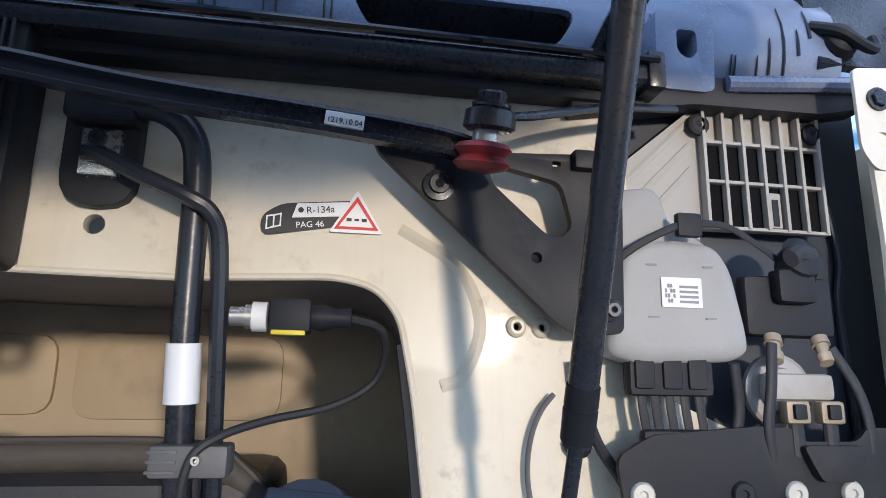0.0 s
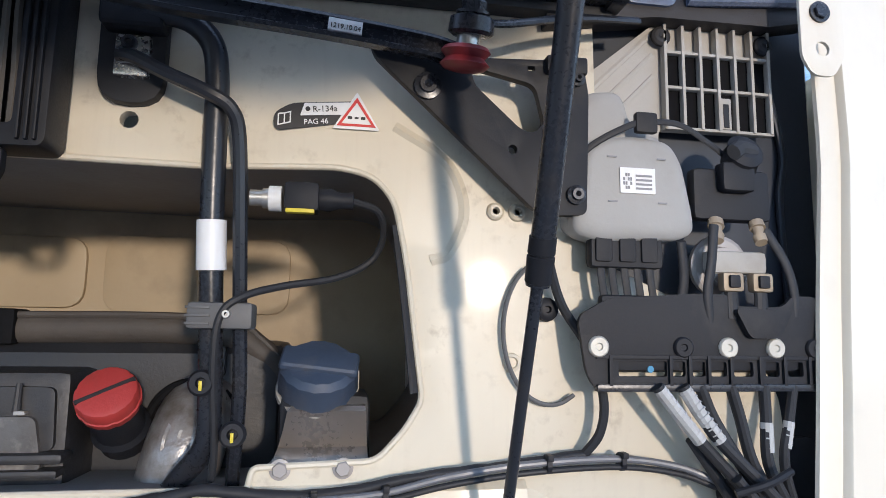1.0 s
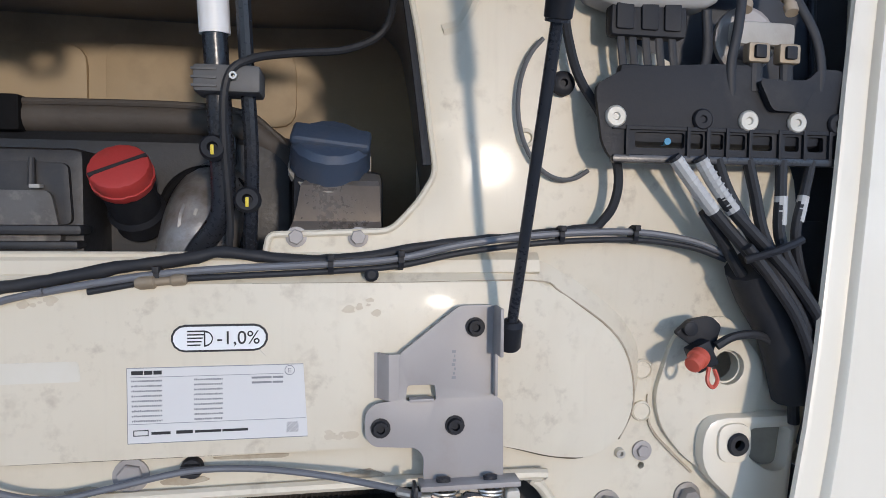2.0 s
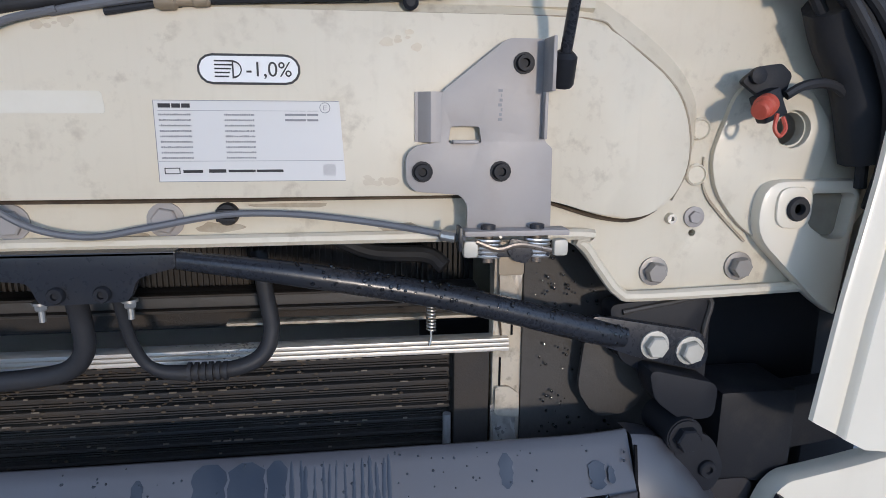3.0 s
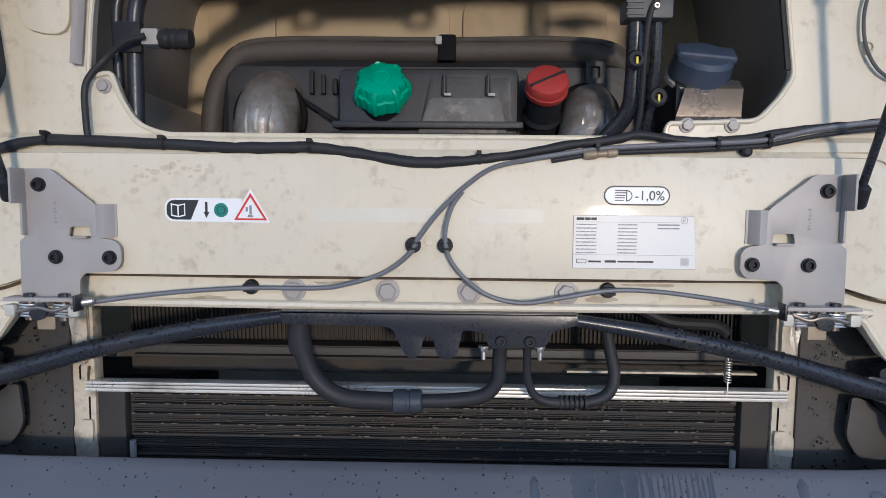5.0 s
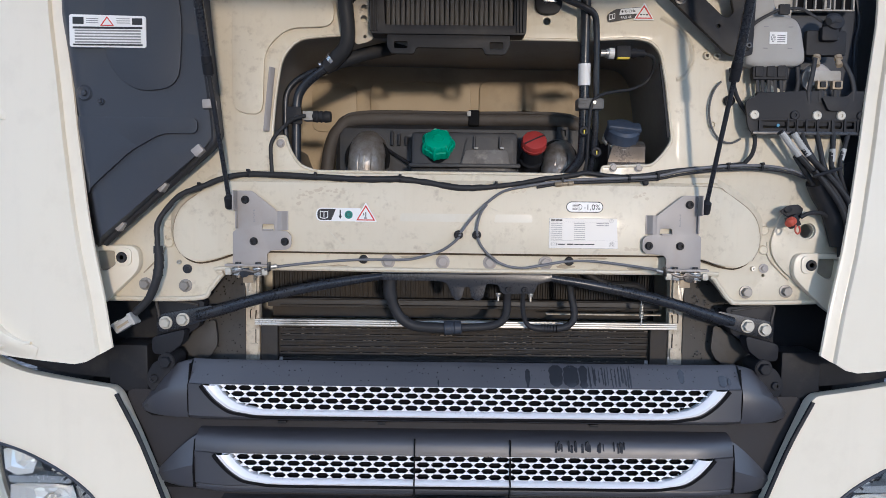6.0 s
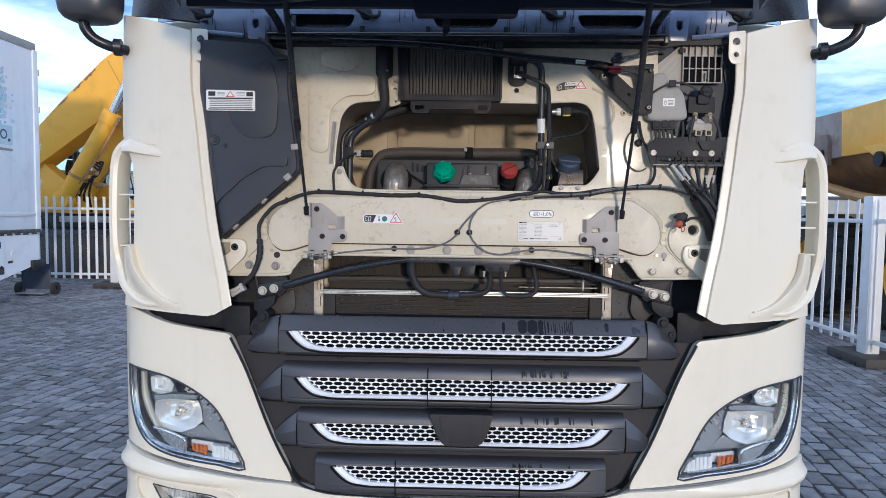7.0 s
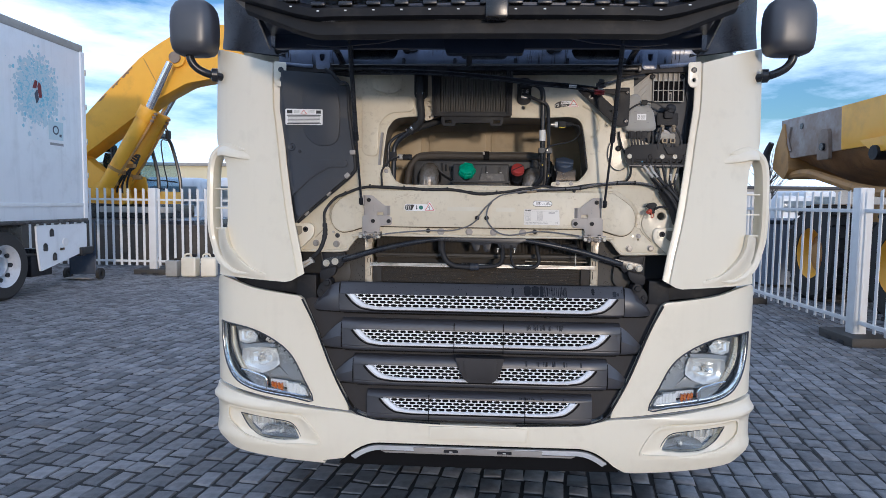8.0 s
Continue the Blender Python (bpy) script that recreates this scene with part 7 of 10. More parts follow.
for s in (-1, 1):
    part("core_side", box((min(s * 0.466, s * 0.508), 0.100, 1.03), (max(s * 0.466, s * 0.508), 0.12, 1.252), 0.003), CORE, core)
    part("core_post", rod((s * 0.459, 0.106, 1.06), (s * 0.459, 0.106, 1.165), 0.005, None, 8), ZINC, core)
    fr = part("radiator_frame", box((min(s * 0.511, s * 0.546), 0.100, 1.02), (max(s * 0.511, s * 0.546), 0.125, 1.395), 0.003), FRAME_TAN, truck, "dusty cream radiator frame")
    part("frame_step", plate(rnd(mir([(0.516, 1.385), (0.528, 1.385), (0.528, 1.335), (0.536, 1.32), (0.536, 1.29), (0.522, 1.285), (0.516, 1.31)], s), 0.004), 0.092, 0.101, (), 0.001), FRAME_TAN, fr)
    part("frame_step", plate(rnd(mir([(0.514, 1.20), (0.53, 1.20), (0.543, 1.19), (0.543, 1.16), (0.514, 1.165)], s), 0.004), 0.094, 0.101, (), 0.001), FRAME_TAN, fr)
    for z0, z1, lean_x in ((1.300, 1.372, 0.004), (1.128, 1.176, -0.003)):
        part("foil_tape", loft([[(s * (0.513 + 0.029 * u + lean_x * v + 0.0012 * math.sin(9 * u + 5 * v)), 0.0975 - 0.0010 * math.sin(14 * u + 9 * v) - 0.0005, z0 + (z1 - z0) * v + 0.002 * math.sin(11 * u)) for u in np.linspace(0, 1, 9)] for v in np.linspace(0, 1, 10)]), FOIL_TAPE, fr, "crinkled foil tape")
    part("frame_gap", tube([(s * x, 0.0990, z) for x, z in ((0.5335, 1.393), (0.5335, 1.352), (0.5260, 1.342), (0.5260, 1.290), (0.5330, 1.282), (0.5330, 1.262))], 0.0013, 6, 1), VOID, fr)
    part("frame_gap", tube([(s * x, 0.0990, z) for x, z in ((0.5200, 1.235), (0.5200, 1.190), (0.5290, 1.181), (0.5290, 1.10))], 0.0013, 6, 1), VOID, fr)
    part("rust_run", tube([(s * 0.518, 0.0992, 1.283), (s * 0.5205, 0.0992, 1.262), (s * 0.519, 0.0992, 1.247)], [0.0028, 0.0018, 0.0008], 6, 3, 0.4), GRIME_SHADE, fr)
upper = part("radiator_core", box((-0.505, 0.20, 1.25), (0.505, 0.22, 1.42)), CORE, truck, "dark radiator core behind the condenser")
bm = bmesh.new()
for k in range(150):
    x = -0.50 + 1.0 * k / 149
    join(bm, box((x - 0.0009, 0.194, 1.305), (x + 0.0009, 0.201, 1.40)))
tagged(part("fin_block", bm, CORE, upper, "dusty radiator fins"), kind="stuff")
part("radiator_header", box((-0.505, 0.15, 1.284), (0.505, 0.20, 1.305), 0.005), DUST_DARK, upper)
part("header_rail", box((-0.48, 0.144, 1.306), (0.50, 0.16, 1.3085), 0.001), CORE, upper)
part("header_rail", box((-0.47, 0.138, 1.290), (0.50, 0.15, 1.2925), 0.001), CORE, upper)
part("header_rail", box((0.21, 0.128, 1.275), (0.50, 0.145, 1.2785), 0.001), FRAME_TAN, upper)
part("shroud", tube([(0.30, 0.17, 1.39), (0.34, 0.165, 1.365), (0.38, 0.16, 1.35), (0.44, 0.15, 1.348), (0.46, 0.14, 1.335)], 0.010, 10, 5), RUBBER, upper)
coil = [(0.438 + 0.0048 * math.cos(a), 0.088 + 0.0048 * math.sin(a), 1.310 - 0.0006 * a) for a in np.linspace(0, 2 * math.pi * 9, 110)]
spring = part("tension_spring", tube(coil, 0.0012, 5, 1), STEEL, truck, "small rusty tension spring")
part("spring_hook", tube([(0.438, 0.088, 1.278), (0.438, 0.086, 1.268), (0.436, 0.084, 1.258)], 0.0012, 6, 3), STEEL, spring)
part("spring_hook", tube([(0.438, 0.088, 1.308), (0.438, 0.09, 1.318), (0.44, 0.095, 1.326)], 0.0012, 6, 3), STEEL, spring)

# ---- truck: wiring ----
harness = part("wiring_harness", tube([(-0.770, -0.006, 1.290), (-0.735, -0.010, 1.326), (-0.714, -0.012, 1.376), (-0.709, -0.012, 1.411), (-0.713, -0.010, 1.455), (-0.713, -0.010, 1.493), (-0.697, -0.008, 1.526), (-0.664, -0.006, 1.562), (-0.617, 0.0, 1.584), (-0.52, 0.004, 1.614), (-0.35, 0.004, 1.611), (-0.268, 0.003, 1.607), (-0.186, 0.003, 1.607), (-0.153, 0.003, 1.608), (-0.089, 0.002, 1.600), (-0.025, 0.0, 1.590), (0.029, 0.0, 1.590), (0.085, 0.0, 1.596), (0.135, 0.002, 1.604), (0.19, 0.004, 1.614), (0.245, 0.006, 1.621), (0.275, 0.006, 1.627), (0.34, 0.006, 1.619), (0.40, 0.006, 1.622), (0.47, 0.006, 1.634), (0.55, 0.006, 1.642), (0.60, 0.006, 1.648), (0.64, 0.006, 1.652)],
                                      [0.0090, 0.0092, 0.0094, 0.0096, 0.0068, 0.0062, 0.0062, 0.0062, 0.0064, 0.0068, 0.0072, 0.0075, 0.0075, 0.0075, 0.007, 0.0075, 0.007, 0.006, 0.006, 0.006, 0.006, 0.006, 0.005, 0.005, 0.005, 0.005, 0.005, 0.005], 12, 6), RUBBER, truck, "taped black wiring harness along the beam")
for v in harness.data.vertices:
    v.co += v.normal * (0.0016 * noise.noise(v.co * 55.0) + 0.0010 * noise.noise(v.co * 140.0))
grey1 = part("grey_cable", tube([(0.118, -0.001, 1.591), (0.15, -0.004, 1.597), (0.215, -0.002, 1.607), (0.279, 0.0, 1.612), (0.366, 0.0, 1.616), (0.434, 0.0, 1.621), (0.50, 0.0, 1.635), (0.584, 0.0, 1.645), (0.672, 0.0, 1.648), (0.734, -0.004, 1.640), (0.775, -0.012, 1.625)], 0.0036, 10, 6), CABLE_GREY, truck, "grey sheathed cable along the beam")
part("grey_cable", tube([(0.16, -0.003, 1.592), (0.215, 0.0, 1.601), (0.279, 0.0, 1.605), (0.366, 0.0, 1.609), (0.434, 0.0, 1.614), (0.50, 0.0, 1.627), (0.584, 0.0, 1.637), (0.672, 0.0, 1.640), (0.734, -0.004, 1.633), (0.772, -0.010, 1.62)], 0.0030, 10, 6), RUBBER, grey1)
part("brass_joint", lathe([(0, 0.004), (0.004, 0.0062), (0.016, 0.0062), (0.018, 0.004), (0.030, 0.004), (0.032, 0.0055), (0.042, 0.0055), (0.044, 0.004)], (0.200, -0.004, 1.5995), (1, 0, 0.08), 12), BRASS, grey1, "brass tube joint")
for x, z in ((-0.155, 1.609), (0.066, 1.595), (0.218, 1.605), (0.372, 1.615), (0.438, 1.619), (0.598, 1.644), (0.676, 1.645), (-0.35, 1.612), (-0.505, 1.617), (-0.618, 1.585)):
    bm = tube([(x - 0.0025, 0.003, z), (x + 0.0025, 0.003, z)], 0.0092, 10, 1, 1.0)
    join(bm, box((x - 0.003, -0.009, z + 0.004), (x + 0.003, 0.002, z + 0.010), 0.001))
    part("cable_tie", bm, BLACK, harness)
part("harness_branch", tube([(-0.452, 0.006, 1.618), (-0.454, 0.006, 1.65), (-0.455, 0.008, 1.68), (-0.448, 0.01, 1.70), (-0.43, 0.02, 1.725), (-0.40, 0.012, 1.745), (-0.375, 0.012, 1.752)], 0.0045, 8, 6), RUBBER, harness)
part("harness_branch", tube([(0.638, 0.006, 1.652), (0.652, -0.002, 1.675), (0.655, -0.004, 1.71), (0.640, 0.0, 1.76), (0.615, 0.002, 1.80), (0.604, 0.006, 1.84), (0.600, 0.008, 1.87)], 0.005, 8, 6), RUBBER, harness)
part("harness_clip", lathe([(0, 0.006), (0.008, 0.007), (0.01, 0.004)], (0.410, 0.006, 1.606), (0, -1, 0), 12), BLACK, harness)
for k, (x, z) in enumerate(((-0.7125, 1.386), (-0.7095, 1.404), (-0.7090, 1.421), (-0.7105, 1.440))):
    part("tape_wrap", tube([(x + 0.0006, -0.0115, z - 0.009), (x, -0.0115, z), (x - 0.0004, -0.0112, z + 0.008)], [0.0112, 0.0106, 0.0100], 12, 2), RUBBER, harness)
plug_turn = Matrix.Translation((-0.790, -0.012, 1.269)) @ Matrix.Rotation(radians(-33), 4, "Y")
plug = part("loose_plug", box((-0.026, -0.013, -0.014), (0.026, 0.013, 0.010), 0.004, turn=plug_turn), PLUG_GREY, harness, "dusty grey connector end")
part("plug_slot", box((-0.016, -0.0145, -0.006), (0.014, -0.012, 0.000), 0.001, turn=plug_turn), GRIME_SHADE_THIN, plug)
part("plug_collar", box((0.018, -0.015, -0.017), (0.027, 0.014, 0.013), 0.003, turn=plug_turn), PLUG_GREY, plug)
part("plug_lip", box((-0.028, -0.015, 0.006), (-0.004, 0.013, 0.012), 0.002, turn=plug_turn), PLUG_GREY, plug)
bc = part("release_cable", tube([(0.124, -0.004, 1.593), (0.083, -0.007, 1.582), (0.052, -0.009, 1.561), (0.025, -0.010, 1.536), (0.004, -0.011, 1.512), (-0.013, -0.011, 1.488), (-0.024, -0.010, 1.469), (-0.058, -0.006, 1.444), (-0.109, 0.0, 1.427), (-0.148, 0.004, 1.421), (-0.238, 0.006, 1.420), (-0.308, 0.004, 1.416), (-0.367, -0.004, 1.411), (-0.43, -0.02, 1.404), (-0.46, -0.034, 1.398)], 0.0032, 8, 7), CABLE_GREY, truck, "grey latch release cable")
part("release_cable", tube([(0.045, -0.0095, 1.552), (0.033, -0.0085, 1.535), (0.025, -0.011, 1.512), (0.023, -0.012, 1.489), (0.030, -0.008, 1.462), (0.052, -0.004, 1.435), (0.085, -0.001, 1.413), (0.129, 0.0, 1.405), (0.177, 0.002, 1.412), (0.241, 0.006, 1.422), (0.300, 0.004, 1.422), (0.364, -0.006, 1.416), (0.427, -0.025, 1.408), (0.455, -0.034, 1.403)], 0.0032, 8, 7), CABLE_GREY, bc)
for s in (-1, 1):
    part("cable_end", lathe([(0, 0.003), (0.002, 0.0045), (0.014, 0.0045), (0.016, 0.003)], (s * 0.432, -0.028, 1.406), (s, -0.3, -0.15), 10), STEEL, bc)
    part("cable_stop", box((s * 0.449 - 0.0015, -0.045, 1.394), (s * 0.449 + 0.0015, -0.026, 1.415), 0.0005), SATIN, bc)

# ---- truck: left cover with its edge seal and data plate ----
o = rnd([(-0.905, 2.125), (-0.665, 2.108), (-0.632, 2.075), (-0.600, 2.06), (-0.592, 1.95), (-0.566, 1.70), (-0.585, 1.672), (-0.845, 1.450), (-0.90, 1.425), (-0.93, 1.60)], [0, 0.02, 0.02, 0.02, 0.04, 0.03, 0.03, 0, 0, 0])


def tuck(x, y, z):
    """Draws the cover back where it passes behind the side panel."""
    return (x, y + 1.3 * max(0.0, -x - edge_in(z) + 0.020), z)


TUCK_X, TUCK_Z = frange(-0.93, -0.80, 0.01), frange(1.43, 2.12, 0.06)
cover = part("side_cover", plate(o, -0.048, 0.02, (), 0.010, TUCK_X, TUCK_Z, tuck), COVER, truck, "slate grey plastic side cover, dusty")
part("cover_shelf", plate(rnd([(-0.88, 1.735), (-0.60, 1.735), (-0.60, 1.70), (-0.68, 1.70), (-0.75, 1.66), (-0.86, 1.56), (-0.87, 1.60)], 0.02), -0.056, -0.046, (), 0.006, TUCK_X, TUCK_Z, tuck), COVER, cover)
part("cover_swell", plate(rnd([(-0.80, 2.07), (-0.65, 2.06), (-0.63, 1.95), (-0.64, 1.80), (-0.74, 1.79), (-0.80, 1.85)], 0.05), -0.054, -0.046, (), 0.007), COVER, cover)
for x, z, r in ((-0.851, 1.787, 0.018), (-0.815, 1.768, 0.008)):
    part("cover_fixing", lathe([(0, r), (0.004, r * 0.8), (0.002, r * 0.4), (0.006, r * 0.3), (0.007, 0)], (x, -0.048, z), (0, -1, 0), 16), COVER, cover)
part("edge_seal", tube([(-0.70, -0.035, 2.13), (-0.665, -0.042, 2.105), (-0.635, -0.045, 2.073), (-0.600, -0.045, 2.055), (-0.594, -0.045, 1.95), (-0.580, -0.045, 1.84), (-0.566, -0.042, 1.71), (-0.58, -0.038, 1.672), (-0.66, -0.02, 1.605), (-0.75, -0.01, 1.53), (-0.84, 0.0, 1.452)], 0.0088, 10, 6), RUBBER, cover, "black rubber edge seal")
for x, y, z, a in ((-0.575, -0.048, 1.765, 5), (-0.60, -0.045, 1.663, 40), (-0.69, -0.028, 1.585, 50), (-0.795, -0.012, 1.495, 50)):
    bm = box((x - 0.012, y - 0.014, z - 0.010), (x + 0.012, y + 0.016, z + 0.010), 0.003)
    bmesh.ops.transform(bm, matrix=Matrix.Translation((x, y, z)) @ Matrix.Rotation(radians(-a), 4, "Y") @ Matrix.Translation((-x, -y, -z)), verts=bm.verts[:])
    part("seal_clip", bm, ZINC, cover, "bare metal spring clip")
part("seal_bracket", box((-0.635, -0.06, 2.056), (-0.600, -0.03, 2.068), 0.002), SATIN, cover)
dp = part("data_plate", plate(rnd([(-0.876, 1.955), (-0.709, 1.952), (-0.709, 1.884), (-0.876, 1.885)], 0.006), -0.0575, -0.048, (), 0.001), PAPER, truck, "white instruction plate with a warning triangle and fine print")
bars([(-0.868, -0.844, 1.934, 1.949), (-0.738, -0.716, 1.933, 1.947), (-0.868, -0.716, 1.924, 1.9285), (-0.868, -0.716, 1.888, 1.8915)], -0.0580, INK, dp, "dark_field")
bars([(-0.864, -0.720, 1.9185 - 0.0062 * k, 1.9215 - 0.0062 * k) for k in range(5)], -0.0580, GREY_INK, dp)
bars([(-0.838, -0.812, 1.945 - 0.0045 * k, 1.9465 - 0.0045 * k) for k in range(3)] + [(-0.772, -0.743, 1.945 - 0.0045 * k, 1.9465 - 0.0045 * k) for k in range(3)], -0.0580, GREY_INK, dp)
part("red_border", plate([(-0.808, 1.9305), (-0.778, 1.9305), (-0.793, 1.951)], -0.0583, -0.0576, [[(-0.804, 1.9325), (-0.782, 1.9325), (-0.793, 1.9475)]]), RED_INK, dp)

# ---- truck: right-hand side, valve module and hose bracket ----
o = rnd([(0.62, 2.16), (0.95, 2.16), (0.95, 1.46), (0.85, 1.48), (0.84, 1.70), (0.62, 1.76)], 0.01)
right_cover = part("dark_panel", plate(o, 0.045, 0.055, (), 0.004), COVER, truck, "slate grey panel behind the valve module")
part("panel_rib", tube([(0.895, 0.045, 2.08), (0.912, 0.045, 1.99), (0.905, 0.045, 1.93), (0.910, 0.045, 1.80)], 0.012, 12, 5, 0.35), COVER, right_cover)
part("corner_pocket", plate(rnd([(0.885, 1.66), (0.925, 1.66), (0.925, 1.57), (0.88, 1.58)], 0.012), 0.03, 0.05, (), 0.004), COVER, right_cover)
mount = part("module_mount", plate(rnd([(0.635, 2.045), (0.735, 2.128), (0.880, 2.134), (0.882, 2.004), (0.74, 2.002), (0.735, 1.90), (0.66, 1.90), (0.635, 2.0)], [0.01, 0.006, 0.006, 0.004, 0.004, 0.01, 0.01, 0.01]), 0.0, 0.012, (), 0.003), PALE_PLASTIC, truck, "dusty beige ribbed module mount")
for k in range(7):
    x = 0.746 + 0.0218 * k
    part("mount_fin", box((x - 0.0018, -0.026, 2.004), (x + 0.0018, 0.002, 2.128), 0.0006), PALE_PLASTIC, mount)
for z in (2.004, 2.052, 2.094):
    part("mount_fin", box((0.744, -0.022, z - 0.0016), (0.880, 0.002, z + 0.0016), 0.0006), PALE_PLASTIC, mount)
# Black boxes in front of the plate paint shade into the fin cells.
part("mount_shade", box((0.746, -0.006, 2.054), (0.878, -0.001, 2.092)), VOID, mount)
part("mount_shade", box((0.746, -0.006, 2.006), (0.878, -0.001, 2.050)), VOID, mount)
part("mount_post", box((0.812, -0.024, 2.006), (0.826, -0.004, 2.043), 0.002), PALE_PLASTIC, mount)
part("mount_post", box((0.8155, -0.026, 2.008), (0.8225, -0.004, 2.036), 0.001), BLACK, mount)
for k in range(3):
    part("mount_ridge", tube([(0.645 + 0.016 * k, -0.002, 2.03 - 0.012 * k), (0.735, -0.002, 2.118 - 0.026 * k)], 0.0035, 6, 1), PALE_PLASTIC, mount)
for x in (0.742, 0.872):
    part("mount_fixing", lathe([(0, 0.012), (0.008, 0.0115), (0.012, 0.008), (0.012, 0.004), (0.008, 0.0)], (x, -0.014, 2.112), (0, -1, 0), 16), BLACK, mount)
def housing(pts, y):
    return [(x, y, z) for x, z in pts + pts[:1]]


HOUSE_BACK = [(0.630, 1.876), (0.630, 2.000), (0.653, 2.030), (0.692, 2.034), (0.700, 1.999), (0.741, 1.980), (0.757, 1.954), (0.762, 1.881)]
HOUSE_FACE = [(0.634, 1.878), (0.634, 1.900), (0.645, 1.958), (0.661, 1.973), (0.700, 1.979), (0.738, 1.974), (0.751, 1.953), (0.761, 1.900), (0.762, 1.882), (0.745, 1.874), (0.66, 1.870)]
shrink = lambda pts, k: [(0.696 + (x - 0.696) * k, 1.94 + (z - 1.94) * k) for x, z in pts]
def cushion(pts, y0, y1, r, corner):
    """A block with rounded corners and a softly rounded front, its depths as they stand before the set-back below."""
    ring = rnd(pts, corner, 6)
    rows = [housing(ring, (y0 - 0.006) / 0.28)]
    for k in range(6):
        a = math.pi / 2 * k / 5
        rows.append(housing(shrink(ring, 1 - r * (1 - math.cos(a)) / 0.06), (y1 + 0.6 * r * (1 - math.sin(a)) - 0.006) / 0.28))
    return loft(rows + [housing(shrink(ring, 0.02), (y1 - 0.001 - 0.006) / 0.28)])


bm = cushion(HOUSE_BACK, 0.020, -0.006, 0.010, 0.014)
join(bm, cushion(shrink(HOUSE_FACE, 1.05), 0.010, -0.0200, 0.014, 0.016))
act = part("valve_actuator", bm, GREY_PLASTIC, truck, "dusty grey valve actuator housing", sharp=60)
for k in range(4):
    cx, cz = (0.672, 0.727)[k % 2], (1.908, 1.955)[k // 2]
    part("corner_mark", box((cx - 0.005, -0.0985, cz - 0.0008), (cx + 0.005, -0.096, cz + 0.0008)), GREY_INK, act)
al = part("bar_code_label", box((0.680, -0.1005, 1.917), (0.719, -0.097, 1.944), 0.0006), PAPER, act)
bars([(0.683 + 0.0026 * (k % 4), 0.685 + 0.0026 * (k % 4), 1.921 + 0.0045 * (k // 4), 1.9245 + 0.0045 * (k // 4)) for k in range(16) if k % 3] + [(0.697, 0.715, 1.921 + 0.0045 * k, 1.9232 + 0.0045 * k) for k in range(4)], -0.102, GREY_INK, al)
ac = part("actuator_plug", box((0.650, -0.070, 1.840), (0.730, -0.020, 1.872), 0.006), BLACK, act)
for x in (0.664, 0.690, 0.714):
    part("plug_tower", box((x - 0.009, -0.078, 1.846), (x + 0.009, -0.062, 1.874), 0.003), BLACK, ac)
for k, x in enumerate((0.662, 0.674, 0.688, 0.702, 0.716)):
    part("module_cable", tube([(x, -0.055, 1.848), (x + 0.001, -0.056, 1.83), (x + 0.004, -0.052, 1.81), (x + 0.006, -0.046, 1.785)], 0.0045, 10, 5), RUBBER, act)
    if k in (1, 3):
        part("cable_collar", lathe([(0, 0.0075), (0.010, 0.0075), (0.012, 0.0055), (0.018, 0.0055)], (x, -0.056, 1.858), (0, 0, -1), 12), BRASS, act)
part("loop_cable", tube([(0.614, -0.02, 1.90), (0.625, -0.05, 1.935), (0.65, -0.09, 1.965), (0.69, -0.105, 1.988), (0.712, -0.10, 1.994), (0.75, -0.09, 1.995), (0.785, -0.08, 1.978), (0.805, -0.07, 1.966)], 0.0036, 8, 6), RUBBER, act)
part("loop_clip", box((0.698, -0.112, 1.982), (0.722, -0.085, 2.004), 0.003), BLACK, act)
mod = part("pressure_module", box((0.758, -0.035, 1.895), (0.850, 0.0, 1.952), 0.008), BLACK, truck, "black pressure module with a plugged lead")
part("module_plug", lathe([(0, 0.020), (0.01, 0.022), (0.022, 0.020), (0.03, 0.022), (0.036, 0.014), (0.037, 0.0)], (0.812, -0.03, 1.955), (0.1, -0.75, 0.45), 16), BLACK, mod)
part("module_plug", box((0.786, -0.06, 1.925), (0.826, -0.02, 1.958), 0.008), BLACK, mod)
part("lead_sleeve", tube([(0.797, -0.07, 1.966), (0.808, -0.062, 1.972), (0.826, -0.055, 1.97)], 0.009, 10, 4), RUBBER, mod)
for x, a in ((0.784, -0.02), (0.832, 0.015)):
    f = part("tube_fitting", lathe([(0, 0.009), (0.008, 0.010), (0.008, 0.007), (0.018, 0.007), (0.018, 0.009), (0.026, 0.008)], (x, -0.03, 1.895), (a * 6, -0.5, -1), 12), BRASS, mod, "tarnished push-in fitting")
for x in (0.792, 0.826):
    g1 = part("elbow_fitting", box((x - 0.012, -0.065, 1.818), (x + 0.012, -0.04, 1.838), 0.004), BRASS, mod, "bronze elbow fitting")
    part("elbow_neck", rod((x, -0.052, 1.82), (x, -0.052, 1.79), 0.0075, None, 10), RUBBER, g1)
    part("elbow_stop", box((x - 0.006, -0.072, 1.822), (x + 0.006, -0.06, 1.835), 0.002), BLACK, g1)
part("valve_flange", lathe([(0, 0.034), (0.012, 0.034), (0.016, 0.030), (0.016, 0.022), (0.030, 0.020), (0.030, 0.0)], (0.792, 0.0, 1.846), (0, -1, 0), 24), ZINC, mod, "round cast valve flange")
part("fitting_block", box((0.770, -0.04, 1.838), (0.84, -0.015, 1.862), 0.006), PALE_PLASTIC, mod)
